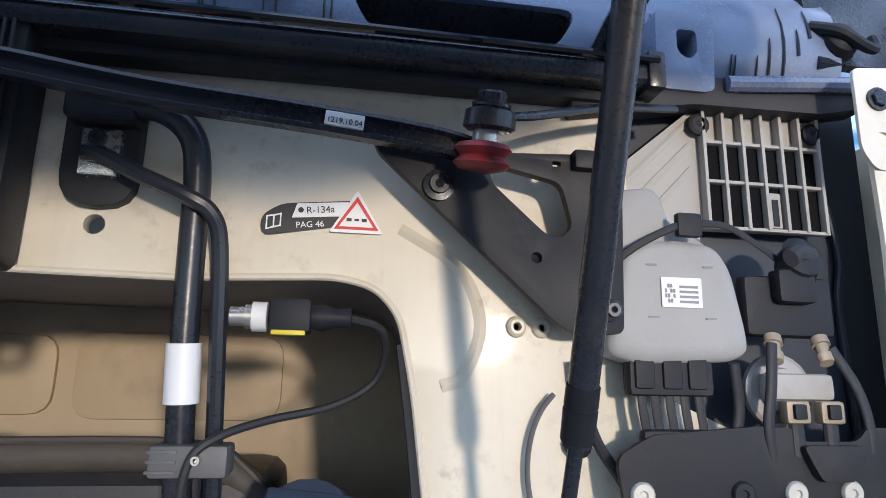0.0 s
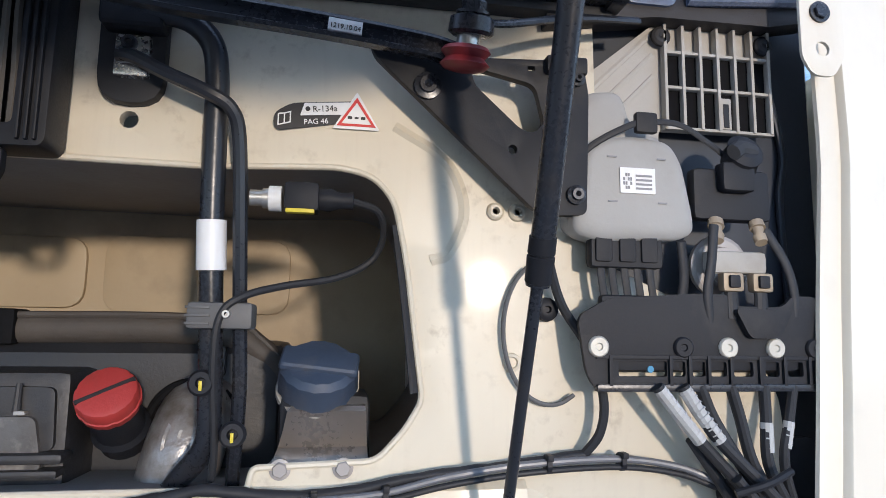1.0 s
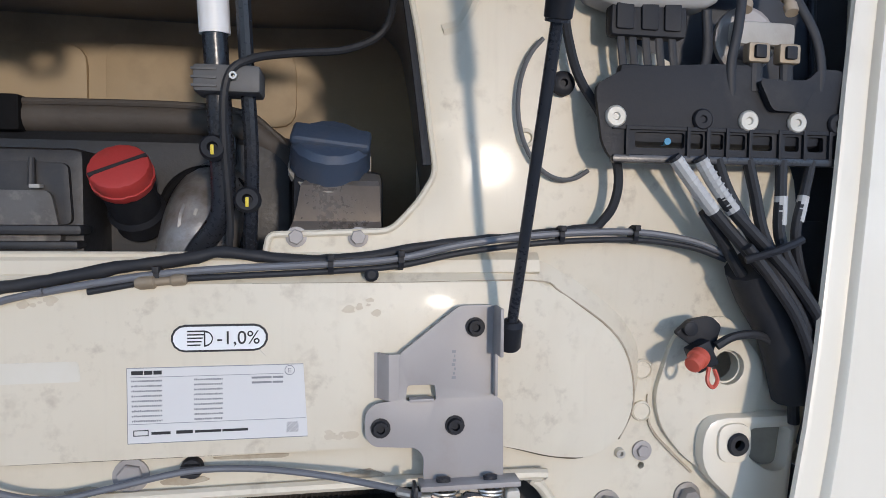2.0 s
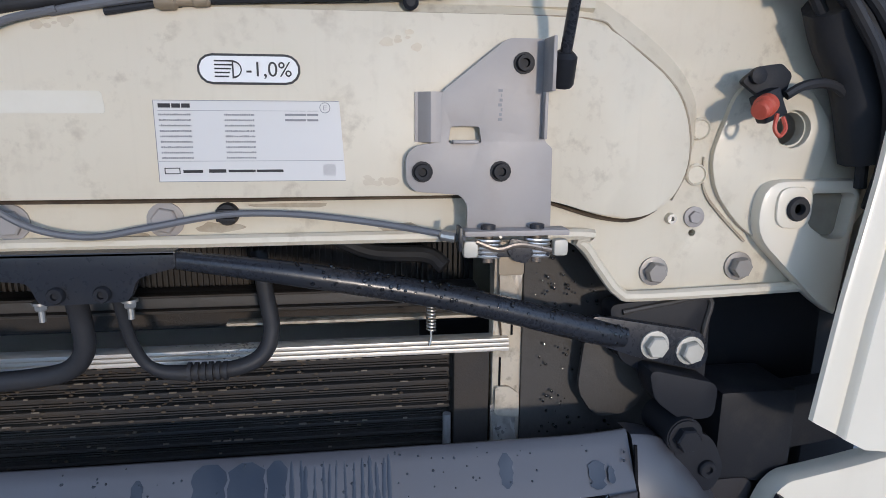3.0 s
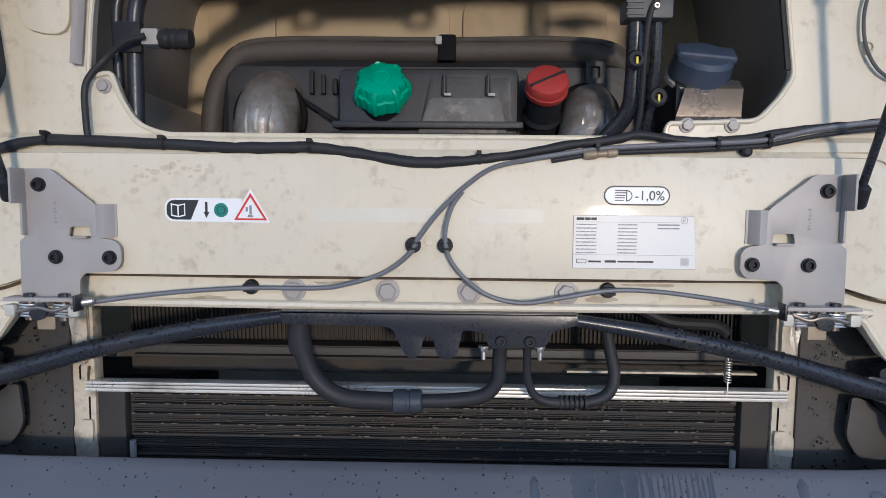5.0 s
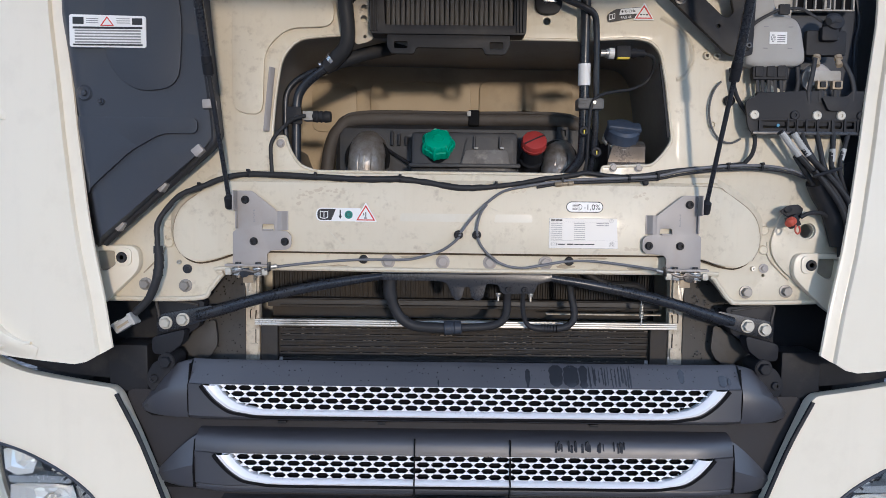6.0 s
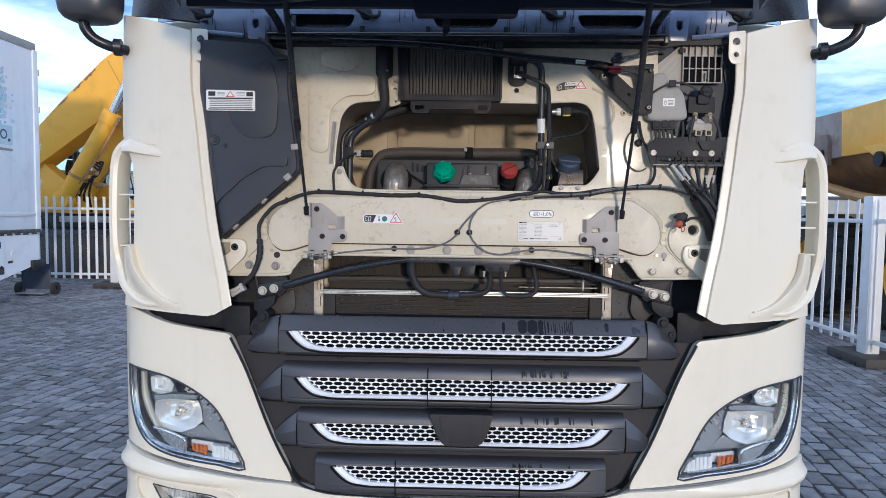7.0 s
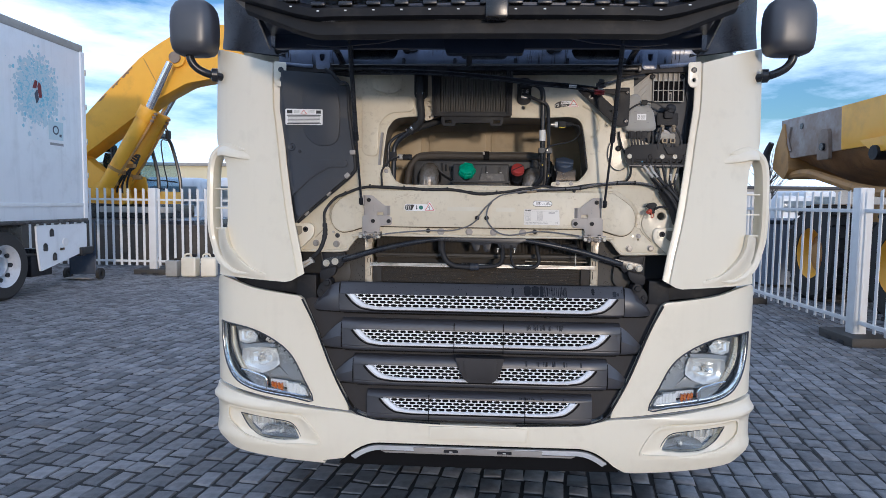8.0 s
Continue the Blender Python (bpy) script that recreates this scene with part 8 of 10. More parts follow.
for pts in ([(0.776, -0.05, 1.888), (0.770, -0.056, 1.85), (0.764, -0.056, 1.815), (0.768, -0.05, 1.78)], [(0.84, -0.04, 1.885), (0.858, -0.05, 1.85), (0.866, -0.052, 1.815), (0.864, -0.05, 1.78)], [(0.74, -0.04, 1.87), (0.745, -0.03, 1.83), (0.738, -0.03, 1.80)]):
    part("module_cable", tube(pts, 0.0055, 12, 6), RUBBER, mod)

o = rnd([(0.622, 1.790), (0.655, 1.808), (0.748, 1.815), (0.785, 1.815), (0.796, 1.803), (0.850, 1.803), (0.862, 1.815), (0.890, 1.815), (0.895, 1.725), (0.885, 1.718), (0.640, 1.718), (0.630, 1.735)], [0.01, 0.01, 0, 0.004, 0.008, 0.008, 0.004, 0.008, 0.01, 0.008, 0.012, 0.01])
wins = [rnd([(a, 1.746), (b, 1.746), (b, 1.731), (a, 1.731)], 0.003) for a, b in ((0.664, 0.716), (0.722, 0.736), (0.744, 0.758), (0.764, 0.782), (0.790, 0.812), (0.826, 0.842), (0.852, 0.870))]
hb = part("hose_bracket", plate(o, -0.046, -0.036, wins, 0.003), BLACK, truck, "black plastic hose bracket with five screws")
part("bracket_pocket", box((0.648, -0.042, 1.765), (0.745, -0.02, 1.812), 0.006), BLACK, hb)
part("bracket_funnel", plate(rnd([(0.790, 1.800), (0.856, 1.800), (0.838, 1.770), (0.806, 1.770)], 0.006), -0.060, -0.040, (), 0.004), BLACK, hb)
part("bracket_edge", box((0.640, -0.052, 1.716), (0.888, -0.034, 1.724), 0.003), SATIN, hb)
for k in range(8):
    x = (0.655, 0.719, 0.740, 0.761, 0.786, 0.819, 0.847, 0.876)[k]
    part("bracket_rib", box((x - 0.0018, -0.052, 1.722), (x + 0.0018, -0.040, 1.752), 0.0006), BLACK, hb)
part("bracket_edge", box((0.640, -0.050, 1.748), (0.886, -0.040, 1.752), 0.001), BLACK, hb)
for x, bright in ((0.643, 1), (0.734, 0), (0.784, 1), (0.838, 1), (0.884, 0)):
    w = part("bracket_screw", lathe([(0, 0.0108), (0.003, 0.0108), (0.006, 0.009), (0.006, 0.004), (0.003, 0.003)], (x, -0.046, 1.760), (0, -1, 0), 18), PALE_ZINC if bright else BLACK, hb, "bright washer-head screw" if bright else "black recessed screw")
part("blue_plug", rod((0.700, -0.04, 1.738), (0.700, -0.02, 1.738), 0.0036, None, 10), material("blue_plug_plastic", (0.03, 0.25, 0.45), 0.4), hb, "small blue plug")
part("bracket_standoff", box((0.66, -0.04, 1.735), (0.87, 0.02, 1.79), 0.01), BLACK, hb)
part("grommet_ring", tube([(0.605 + 0.05 * math.cos(a), 0.012, 1.775 + 0.075 * math.sin(a)) for a in np.linspace(radians(120), radians(300), 12)], 0.0024, 8, 3), CLAMP_GREY, truck, "grey rubber grommet ring")
part("grommet_bolt", lathe([(0, 0.013), (0.004, 0.012), (0.006, 0.008), (0.006, 0.004), (0.002, 0.003)], (0.602, 0.015, 1.797), (0, -1, 0), 14), BLACK, bulkhead)
part("grommet_bolt", lathe([(0, 0.010), (0.003, 0.009), (0.004, 0.006), (0.001, 0.005)], (0.566, 0.02, 1.742), (0, -1, 0), 14), CREAM_BAY, bulkhead)

for ob, k, dy in ((act, 0.28, 0.006), (mod, 0.45, 0.004), (hb, 0.55, 0.004), (mount, 0.4, 0.024)):
    for o2 in (ob, *ob.children_recursive):
        for v in o2.data.vertices:
            v.co.y = v.co.y * k + dy
for o2 in (act, *act.children_recursive):
    for v in o2.data.vertices:
        v.co.x -= 0.010

# air lines running down from the bracket into a bundle
lines = [([(0.700, -0.03, 1.722), (0.722, -0.03, 1.695), (0.745, -0.03, 1.668), (0.79, -0.03, 1.622), (0.825, -0.03, 1.585), (0.858, -0.028, 1.54), (0.88, -0.02, 1.48), (0.885, 0.0, 1.42)], 0.0062, 1),
         ([(0.728, -0.028, 1.722), (0.745, -0.03, 1.695), (0.764, -0.034, 1.668), (0.808, -0.036, 1.625), (0.84, -0.036, 1.59), (0.872, -0.032, 1.545), (0.89, -0.02, 1.49), (0.892, 0.0, 1.43)], 0.0062, 1),
         ([(0.752, -0.02, 1.722), (0.765, -0.02, 1.69), (0.79, -0.026, 1.645), (0.82, -0.03, 1.60), (0.85, -0.03, 1.55), (0.87, -0.02, 1.48), (0.876, 0.0, 1.42)], 0.006, 0),
         ([(0.786, -0.02, 1.722), (0.795, -0.02, 1.69), (0.806, -0.022, 1.645), (0.836, -0.02, 1.60), (0.866, -0.02, 1.55), (0.886, -0.01, 1.48)], 0.0058, 0),
         ([(0.824, -0.02, 1.722), (0.823, -0.022, 1.69), (0.822, -0.024, 1.645), (0.845, -0.022, 1.60), (0.875, -0.018, 1.55), (0.89, -0.01, 1.49)], 0.0058, 2),
         ([(0.858, -0.02, 1.722), (0.85, -0.022, 1.69), (0.84, -0.024, 1.65), (0.85, -0.02, 1.61), (0.875, -0.014, 1.56), (0.895, -0.01, 1.50)], 0.005, 2),
         ([(0.74, -0.02, 1.67), (0.77, -0.016, 1.63), (0.80, -0.012, 1.59), (0.835, -0.008, 1.55), (0.86, 0.0, 1.50), (0.87, 0.006, 1.44)], 0.006, 0),
         ([(0.775, -0.04, 1.635), (0.805, -0.04, 1.60), (0.835, -0.038, 1.56), (0.86, -0.03, 1.51), (0.875, -0.01, 1.45)], 0.0055, 0)]
bundle = None
for pts, r, mark in lines:
    ob = part("air_line", tube(pts, r, 10, 6), RUBBER, bundle or truck, "" if bundle else "bundle of black air lines with white tags")
    if mark:
        a, b = Vector(pts[0]), Vector(pts[2 if mark == 1 else 1])
        w = [a.lerp(b, 0.05), Vector(pts[1]), a.lerp(b, 0.98)] if mark == 1 else [Vector(pts[1]).lerp(Vector(pts[2]), 0.1), Vector(pts[1]).lerp(Vector(pts[2]), 0.75)]
        part("white_tag", tube(w, r + 0.0006, 10, 5 if mark == 1 else 1), SLEEVE, bundle or ob, "white printed sleeve")
        for k in range(9 if mark == 1 else 3):
            p = w[0].lerp(w[-1], (k + 0.5) / (9 if mark == 1 else 3))
            q2 = p + (w[-1] - w[0]).normalized() * 0.0013
            part("print_band", tube([p, q2], r + 0.001, 10, 1), PALE_INK, bundle or ob)
    bundle = bundle or ob
part("bundle_tie", tube([(0.770, -0.045, 1.622), (0.80, -0.052, 1.632), (0.83, -0.046, 1.642)], 0.004, 8, 4), BLACK, bundle)
part("bundle_sleeve", tube([(0.800, -0.01, 1.615), (0.82, 0.0, 1.585), (0.85, 0.004, 1.54), (0.875, 0.01, 1.47)], 0.026, 12, 4), RUBBER, bundle)
cb = part("coupling_bracket", plate(rnd([(0.716, 1.550), (0.735, 1.566), (0.762, 1.570), (0.776, 1.558), (0.768, 1.532), (0.762, 1.512), (0.752, 1.510), (0.745, 1.530)], 0.005), -0.022, -0.014, (), 0.002), BLACK, truck, "black bracket with a red test coupling")
part("bracket_flange", box((0.732, -0.04, 1.508), (0.760, -0.022, 1.540), 0.003, turn=Matrix.Translation((0.745, -0.03, 1.52)) @ Matrix.Rotation(radians(-25), 4, "Y") @ Matrix.Translation((-0.745, 0.03, -1.52))), BLACK, cb)
part("bracket_bolt", lathe([(0, 0.009), (0.006, 0.009), (0.007, 0.004)], (0.733, -0.022, 1.556), (0, -1, 0), 12), BLACK, cb)
rc = part("coupling_cap", lathe([(0, 0.012), (0.01, 0.0125), (0.012, 0.010), (0.022, 0.010), (0.024, 0.008), (0.025, 0.0)], (0.738, -0.040, 1.526), (-0.75, -0.55, -0.35), 16), ORANGE_CAP, cb, "orange-red dust cap")
part("cap_strap", tube([(0.742, -0.052, 1.515), (0.738, -0.056, 1.500), (0.745, -0.056, 1.492), (0.752, -0.054, 1.500), (0.750, -0.05, 1.512)], 0.0024, 6, 5), ORANGE_CAP, cb)
part("coupling_line", tube([(0.765, -0.03, 1.535), (0.785, -0.032, 1.546), (0.815, -0.03, 1.548), (0.84, -0.024, 1.538), (0.865, -0.01, 1.52)], 0.0055, 8, 5), RUBBER, cb)

for o2 in (cb, *cb.children_recursive):
    for v in o2.data.vertices:
        v.co = Vector((0.745, 0.0, 1.53)) + (v.co - Vector((0.745, 0.0, 1.53))) * 0.86 + Vector((0.004, 0.018, -0.004))

# ---- truck: wiper linkage ----
o = rnd([(0.408, 2.066), (0.48, 2.056), (0.52, 2.05), (0.632, 2.056), (0.638, 2.02), (0.634, 1.892), (0.594, 1.890), (0.576, 1.897), (0.414, 2.044)], 0.008)
hole = rnd([(0.513, 2.040), (0.58, 2.026), (0.590, 1.985), (0.577, 1.974), (0.564, 1.978), (0.515, 2.022)], 0.010)
tri_b = part("linkage_bracket", plate(o, -0.020, -0.010, [hole, disc(0.556, 1.956, 0.005, 10), rnd([(0.572, 2.046), (0.580, 2.046), (0.580, 2.041), (0.572, 2.041)], 0.001)], 0.003), BLACK, truck, "black triangular wiper bracket")
part("bracket_fold", box((0.59, -0.03, 2.038), (0.634, -0.012, 2.056), 0.003), BLACK, tri_b)
part("bracket_leg", box((0.618, -0.012, 1.90), (0.634, 0.02, 2.05), 0.003), BLACK, tri_b)
for x, z, r in ((0.468, 2.015, 0.014), (0.622, 1.912, 0.010), (0.625, 2.035, 0.008)):
    part("bracket_bolt", lathe([(0, r), (0.004, r), (0.005, r * 0.62), (0.009, r * 0.6), (0.009, r * 0.3), (0.005, 0)], (x, -0.020, z), (0, -1, 0), 16), SATIN, tri_b)
LINK = spline([(0.500, 0.0, 2.040), (0.46, 0.0, 2.049), (0.36, 0.0, 2.060), (0.226, 0.0, 2.071), (0.117, 0.0, 2.0855), (0.0, 0.0, 2.098), (-0.2, 0.0, 2.114), (-0.45, 0.0, 2.122)], 4)
bm = loft([[(p.x, y, p.z + h) for h, y in ((-0.0105, -0.030), (-0.0115, -0.044), (-0.0085, -0.047), (-0.0055, -0.0425), (0.0045, -0.0420), (0.0070, -0.0465), (0.0105, -0.0455), (0.0115, -0.030), (-0.0105, -0.030))] for p in LINK])
link = part("wiper_link", bm, SATIN, truck, "black wiper link bar across the top")
turn_tag = Matrix.Translation((0.385, 0, 2.0570)) @ Matrix.Rotation(radians(5), 4, "Y") @ Matrix.Translation((-0.385, 0, -2.0570))
tag = part("number_tag", box((0.369, -0.0484, 2.0510), (0.401, -0.044, 2.0630), 0.0005, turn=turn_tag), PAPER, link, "white tag with printed figures")
writing("tag_figures", "1219.10.04", 0.0066, (0.3703, -0.0487, 2.0545), INK, tag, turn=(90, 5, 0))
ball = part("link_joint", lathe([(0, 0.012), (0.002, 0.020), (0.006, 0.024), (0.009, 0.021), (0.012, 0.0185), (0.015, 0.021), (0.018, 0.024), (0.022, 0.021), (0.024, 0.013)], (0.4975, -0.056, 2.018), (0.05, -0.25, 1), 24), RED_RUBBER, truck, "wiper ball joint with a red rubber ring")
part("joint_neck", rod((0.499, -0.060, 2.034), (0.501, -0.066, 2.060), 0.011, None, 14), STEEL, ball)
part("joint_cap", lathe([(0, 0.018), (0.003, 0.022), (0.016, 0.021), (0.020, 0.013)], (0.502, -0.064, 2.050), (0.05, -0.3, 1), 18), SATIN, ball)
part("joint_nut", hexbolt((0.503, -0.070, 2.069), 0.012, 0.013, 0, (0.05, -0.35, 1)), SATIN, ball)
part("link_tail", tube([(0.512, -0.062, 2.066), (0.545, -0.05, 2.074), (0.62, -0.03, 2.098), (0.70, -0.012, 2.112)], 0.006, 8, 5, 0.6), SATIN, ball)

# ---- truck: gutter, cowl, raised front panel, mirrors, wheels ----
gut = part("gutter", box((-0.675, -0.030, 2.128), (0.675, 0.06, 2.150), 0.008, 3), SATIN, truck, "black gutter across the head of the bay")
part("gutter_lip", tube([(-0.675, -0.032, 2.150), (0.0, -0.034, 2.152), (0.675, -0.032, 2.150)], 0.0045, 8, 6), WATER, gut)
part("gutter_seal", box((-0.675, -0.006, 2.117), (0.675, 0.02, 2.130), 0.005), RUBBER, gut)
for sx in (-1, 1):
    part("gutter_end", box((min(sx * 0.664, sx * 0.682), -0.034, 2.122), (max(sx * 0.664, sx * 0.682), 0.03, 2.160), 0.004), SATIN, gut)
    part("cowl_post", plate(rnd(mir([(0.690, 2.225), (0.755, 2.225), (0.750, 2.142), (0.742, 2.138), (0.694, 2.138), (0.688, 2.150)], sx), 0.006), -0.004, 0.05, [rnd(mir([(0.712, 2.205), (0.734, 2.205), (0.734, 2.180), (0.724, 2.172), (0.712, 2.180)], sx), 0.006)], 0.004), COWL, gut, "grey pressed cowl post")
    part("cowl_rail", tube([(sx * 0.765, -0.002, 2.150), (sx * 0.80, -0.004, 2.152), (sx * 0.885, -0.004, 2.160), (sx * 0.925, -0.002, 2.164)], 0.0085, 10, 4), COWL, gut)
    part("head_arch", plate(rnd(mir([(0.60, 2.150), (0.93, 2.165), (0.93, 2.140), (0.87, 2.128), (0.73, 2.126), (0.64, 2.112), (0.60, 2.105)], sx), 0.004), 0.000, 0.03, (), 0.003), SURROUND, gut)
cowl_holes = [rnd([(x - w, 2.232), (x + w, 2.232), (x + w * 0.8, 2.188), (x - w * 0.8, 2.188)], 0.02) for x, w in ((-0.50, 0.12), (0.0, 0.12), (0.50, 0.12))]
cowl = part("cowl", plate([(-0.93, 2.30), (0.93, 2.30), (0.93, 2.152), (-0.93, 2.152)], 0.055, 0.065, cowl_holes, 0.004, frange(-0.9, 0.9, 0.1), (2.17, 2.185, 2.20, 2.215, 2.235, 2.25, 2.27), lambda x, y, z: (x, y - 0.030 * max(0.0, math.sin(math.pi * (z - 2.152) / 0.148)) ** 0.7, z)), COWL, truck, "cowl coloured for shade and sky reflection, with three air inlets and drip marks")
rd_ = random.Random(9)
drips = bmesh.new()
for k in range(80):
    x, z1 = rd_.uniform(-0.9, 0.9), rd_.uniform(2.20, 2.27)
    z0 = max(2.158, z1 - rd_.uniform(0.03, 0.10))
    if all(abs(x - c) > 0.13 or z1 < 2.186 for c in (-0.5, 0.0, 0.5)):
        join(drips, tube([(x, 0.0535 - 0.030 * max(0.0, math.sin(math.pi * (z - 2.152) / 0.148)) ** 0.7, z) for z in np.linspace(z0, z1, 5)], [0.0016, 0.0013, 0.0007], 5, 1))
tagged(part("drip_mark", drips, INK, cowl, "dark drip marks"), kind="stuff")
part("inlet_shade", box((-0.92, 0.085, 2.16), (0.92, 0.095, 2.29)), SATIN, cowl)
for x in (-0.345, 0.295, 0.93, -0.93):
    m = part("wiper_spindle", lathe([(0, 0.022), (0.006, 0.024), (0.02, 0.020), (0.028, 0.010), (0.03, 0)], (x, 0.040, 2.232), (0, -1, 0.2), 16), BLACK, cowl)
    part("spindle_arm", tube([(x - 0.034, 0.03, 2.250), (x - 0.012, 0.012, 2.236), (x + 0.016, 0.012, 2.222), (x + 0.040, 0.022, 2.226), (x + 0.046, 0.03, 2.243)], 0.0065, 8, 5), BLACK, m)
for x in (-0.60, -0.36, -0.13, 0.14, 0.37, 0.62):
    part("cowl_brace", box((x - 0.008, 0.03, 2.15), (x + 0.008, 0.056, 2.285), 0.003), SATIN, cowl)

def hood_z(y):
    return 2.258 + 0.15 * (y + 0.06) - 0.02 * max(0.0, -y - 0.6)


def hood_w(y):
    return 0.885 - 0.035 * (-0.23 - y) / 0.59


def lift(x):
    """How much the edges of the raised panel turn up towards the sides."""
    return 0.30 * max(0.0, abs(x) - 0.56)


hood_rows = []
for k in range(15):
    y = -0.23 - 0.59 * k / 14
    w = hood_w(y)
    hood_rows.append([(w * u, y - 0.05 * (1 - u * u) * (k / 14), hood_z(y) + 0.07 * (1 - u * u) * 0.3 + lift(w * u) * (k / 14) ** 0.7) for u in np.linspace(-1, 1, 21)])
hood = part("front_panel", loft(hood_rows, 0.008), HOOD, truck, "raised front panel, black ribbed underside")
part("panel_skin", loft([[(x * 1.005, y, z + 0.055) for x, y, z in row] for row in hood_rows], 0.006), CREAM, hood, "cream outer skin of the raised panel")
for y, h in ((-0.235, 0.062), (-0.34, 0.012), (-0.48, 0.012), (-0.64, 0.030)):
    w = 0.66 if y < -0.3 else 0.86
    part("panel_rib", box((-w, y - 0.012, hood_z(y) - h), (w, y + 0.012, hood_z(y) + 0.02), 0.006), HOOD, hood)
for x in (-0.70, -0.46, -0.16, 0.16, 0.46, 0.70):
    part("panel_rib", box((x - 0.010, -0.70, -0.004), (x + 0.010, -0.25, 0.02), 0.005, turn=Matrix.Translation((0, 0, 2.268)) @ Matrix.Rotation(math.atan(0.15), 4, 'X')), HOOD, hood)
for s in (-1, 1):
    part("hinge_plate", plate(rnd(mir([(0.30, 2.205), (0.68, 2.20), (0.72, 2.175), (0.60, 2.165), (0.42, 2.180)], s), 0.01), -0.30, -0.285, (), 0.004), HOOD, hood)
    part("corner_fillet", loft([[(s * (0.885 - 0.10 * t), -0.24 - 0.5 * t, hood_z(-0.24 - 0.5 * t) - dz) for dz in (-0.06 * t, 0.03 * (1 - t) + 0.008 - 0.06 * t, 0.05 * (1 - t) + 0.012 - 0.06 * t)] for t in (0, 0.25, 0.5, 0.75, 1.0)], 0.006), HOOD, hood)
part("centre_tray", plate(rnd([(-0.17, 2.205), (0.17, 2.205), (0.155, 2.150), (-0.155, 2.150)], 0.012), -0.25, -0.20, (), 0.005), HOOD, hood)


def lip_y(x):
    return -0.83 - 0.05 * (1 - (x / 0.93) ** 2)


for k in range(17):
    x = -0.70 + 1.40 * k / 16
    part("clip_slot", box((x - 0.022, lip_y(x) - 0.004, 2.153 + lift(x)), (x + 0.022, lip_y(x) + 0.03, 2.166 + lift(x)), 0.004), SATIN, hood)
    if k != 8:
        part("clip_light", box((x - 0.004, lip_y(x) - 0.002, 2.136 + lift(x)), (x + 0.004, lip_y(x) + 0.006, 2.140 + lift(x)), 0.001), WHITE_PLASTIC, hood)
part("panel_lip", loft([[(x, lip_y(x) + 0.03, 2.165 + lift(x)), (x, lip_y(x), 2.145 + lift(x)), (x, lip_y(x) + 0.005, 2.122 + lift(x)), (x, lip_y(x) + 0.04, 2.118 + lift(x))] for x in frange(-0.84, 0.84, 0.06)], 0.004), BLACK, hood, "black plastic lip with a row of clip slots")
part("inner_lip", loft([[(x, lip_y(x) + dy, z + 1.3 * lift(x)) for dy, z in ((0.055, 2.150), (0.046, 2.115), (0.050, 2.078), (0.075, 2.068), (0.14, 2.084), (0.20, 2.125))] for x in frange(-0.78, 0.78, 0.06)], 0.004), BLACK, hood, "smooth black inner lip behind the latch")
part("bright_strip", tube([(x, lip_y(x) + 0.041, 2.120 + 1.3 * lift(x)) for x in frange(-0.76, 0.76, 0.08)], 0.0024, 8, 3), ALU, hood, "thin bright strip along the lip")
part("latch_post", box((-0.005, lip_y(0) - 0.012, 2.112), (0.065, lip_y(0) + 0.05, 2.20), 0.006), SATIN, hood)
part("panel_strap", tube([(-0.065, -0.05, 2.15), (-0.063, -0.12, 2.18), (-0.06, -0.24, 2.235)], 0.018, 8, 4, 0.4), RUBBER, hood)
for s in (-1, 1):
    part("panel_hinge", tube([(s * 0.63, 0.02, 2.16), (s * 0.64, -0.08, 2.20), (s * 0.66, -0.25, 2.235)], 0.014, 8, 4), SATIN, hood)
    part("strut_mount", box((s * 0.540 - 0.022, -0.320, 2.19), (s * 0.540 + 0.022, -0.280, 2.225), 0.006), SATIN, hood)
    part("side_cheek", loft([[(s * (hood_w(y) + 0.004), y, hood_z(y) + lift(hood_w(y)) * max(0.0, (-0.23 - y) / 0.59) ** 0.7 + dz) for dz in (-0.006, 0.03, 0.06)] for y in frange(-0.82, -0.23, 0.059)], 0.01), HOOD, hood)
    mir_o = part("mirror", loft([[(s * (1.318 + 0.103 * math.copysign(abs(math.cos(a)) ** 0.6, math.cos(a)) * k), 0.03 + dy, z) for a in np.linspace(0, 2 * math.pi, 33) for dy in (0.085 * math.copysign(abs(math.sin(a)) ** 0.7, math.sin(a)) * k,)] for z, k in ((2.203, 0.0), (2.204, 0.60), (2.212, 0.80), (2.228, 0.92), (2.26, 0.98), (2.32, 1.0), (2.37, 0.985), (2.405, 0.92), (2.430, 0.78), (2.444, 0.58), (2.450, 0.30), (2.451, 0.0))]), GRILLE, truck, "black door mirror housing on a curved arm")
    part("mirror_arm", tube([(s * 1.345, 0.03, 2.225), (s * 1.340, 0.03, 2.185), (s * 1.315, 0.04, 2.150), (s * 1.27, 0.06, 2.128), (s * 1.22, 0.10, 2.12)], 0.018, 14, 6), SATIN, mir_o)
    part("arm_boot", lathe([(0, 0.02), (0.006, 0.03), (0.03, 0.03)], (s * 1.262, 0.066, 2.126), (-s, 0.3, 0), 16), SATIN, mir_o)
    wheel = part("front_wheel", lathe([(-0.15, 0.30), (-0.15, 0.47), (-0.12, 0.50), (0.12, 0.50), (0.15, 0.47), (0.15, 0.30)], (s * 1.03, 1.35, 0.5), (1, 0, 0), 48, hollow=True), TYRE, truck, "black front tyre in the wheel arch")
    part("rim", lathe([(-0.14, 0.30), (-0.10, 0.28), (0.0, 0.15), (0.10, 0.28), (0.14, 0.30)], (s * 1.03, 1.35, 0.5), (1, 0, 0), 32), STEEL, wheel)
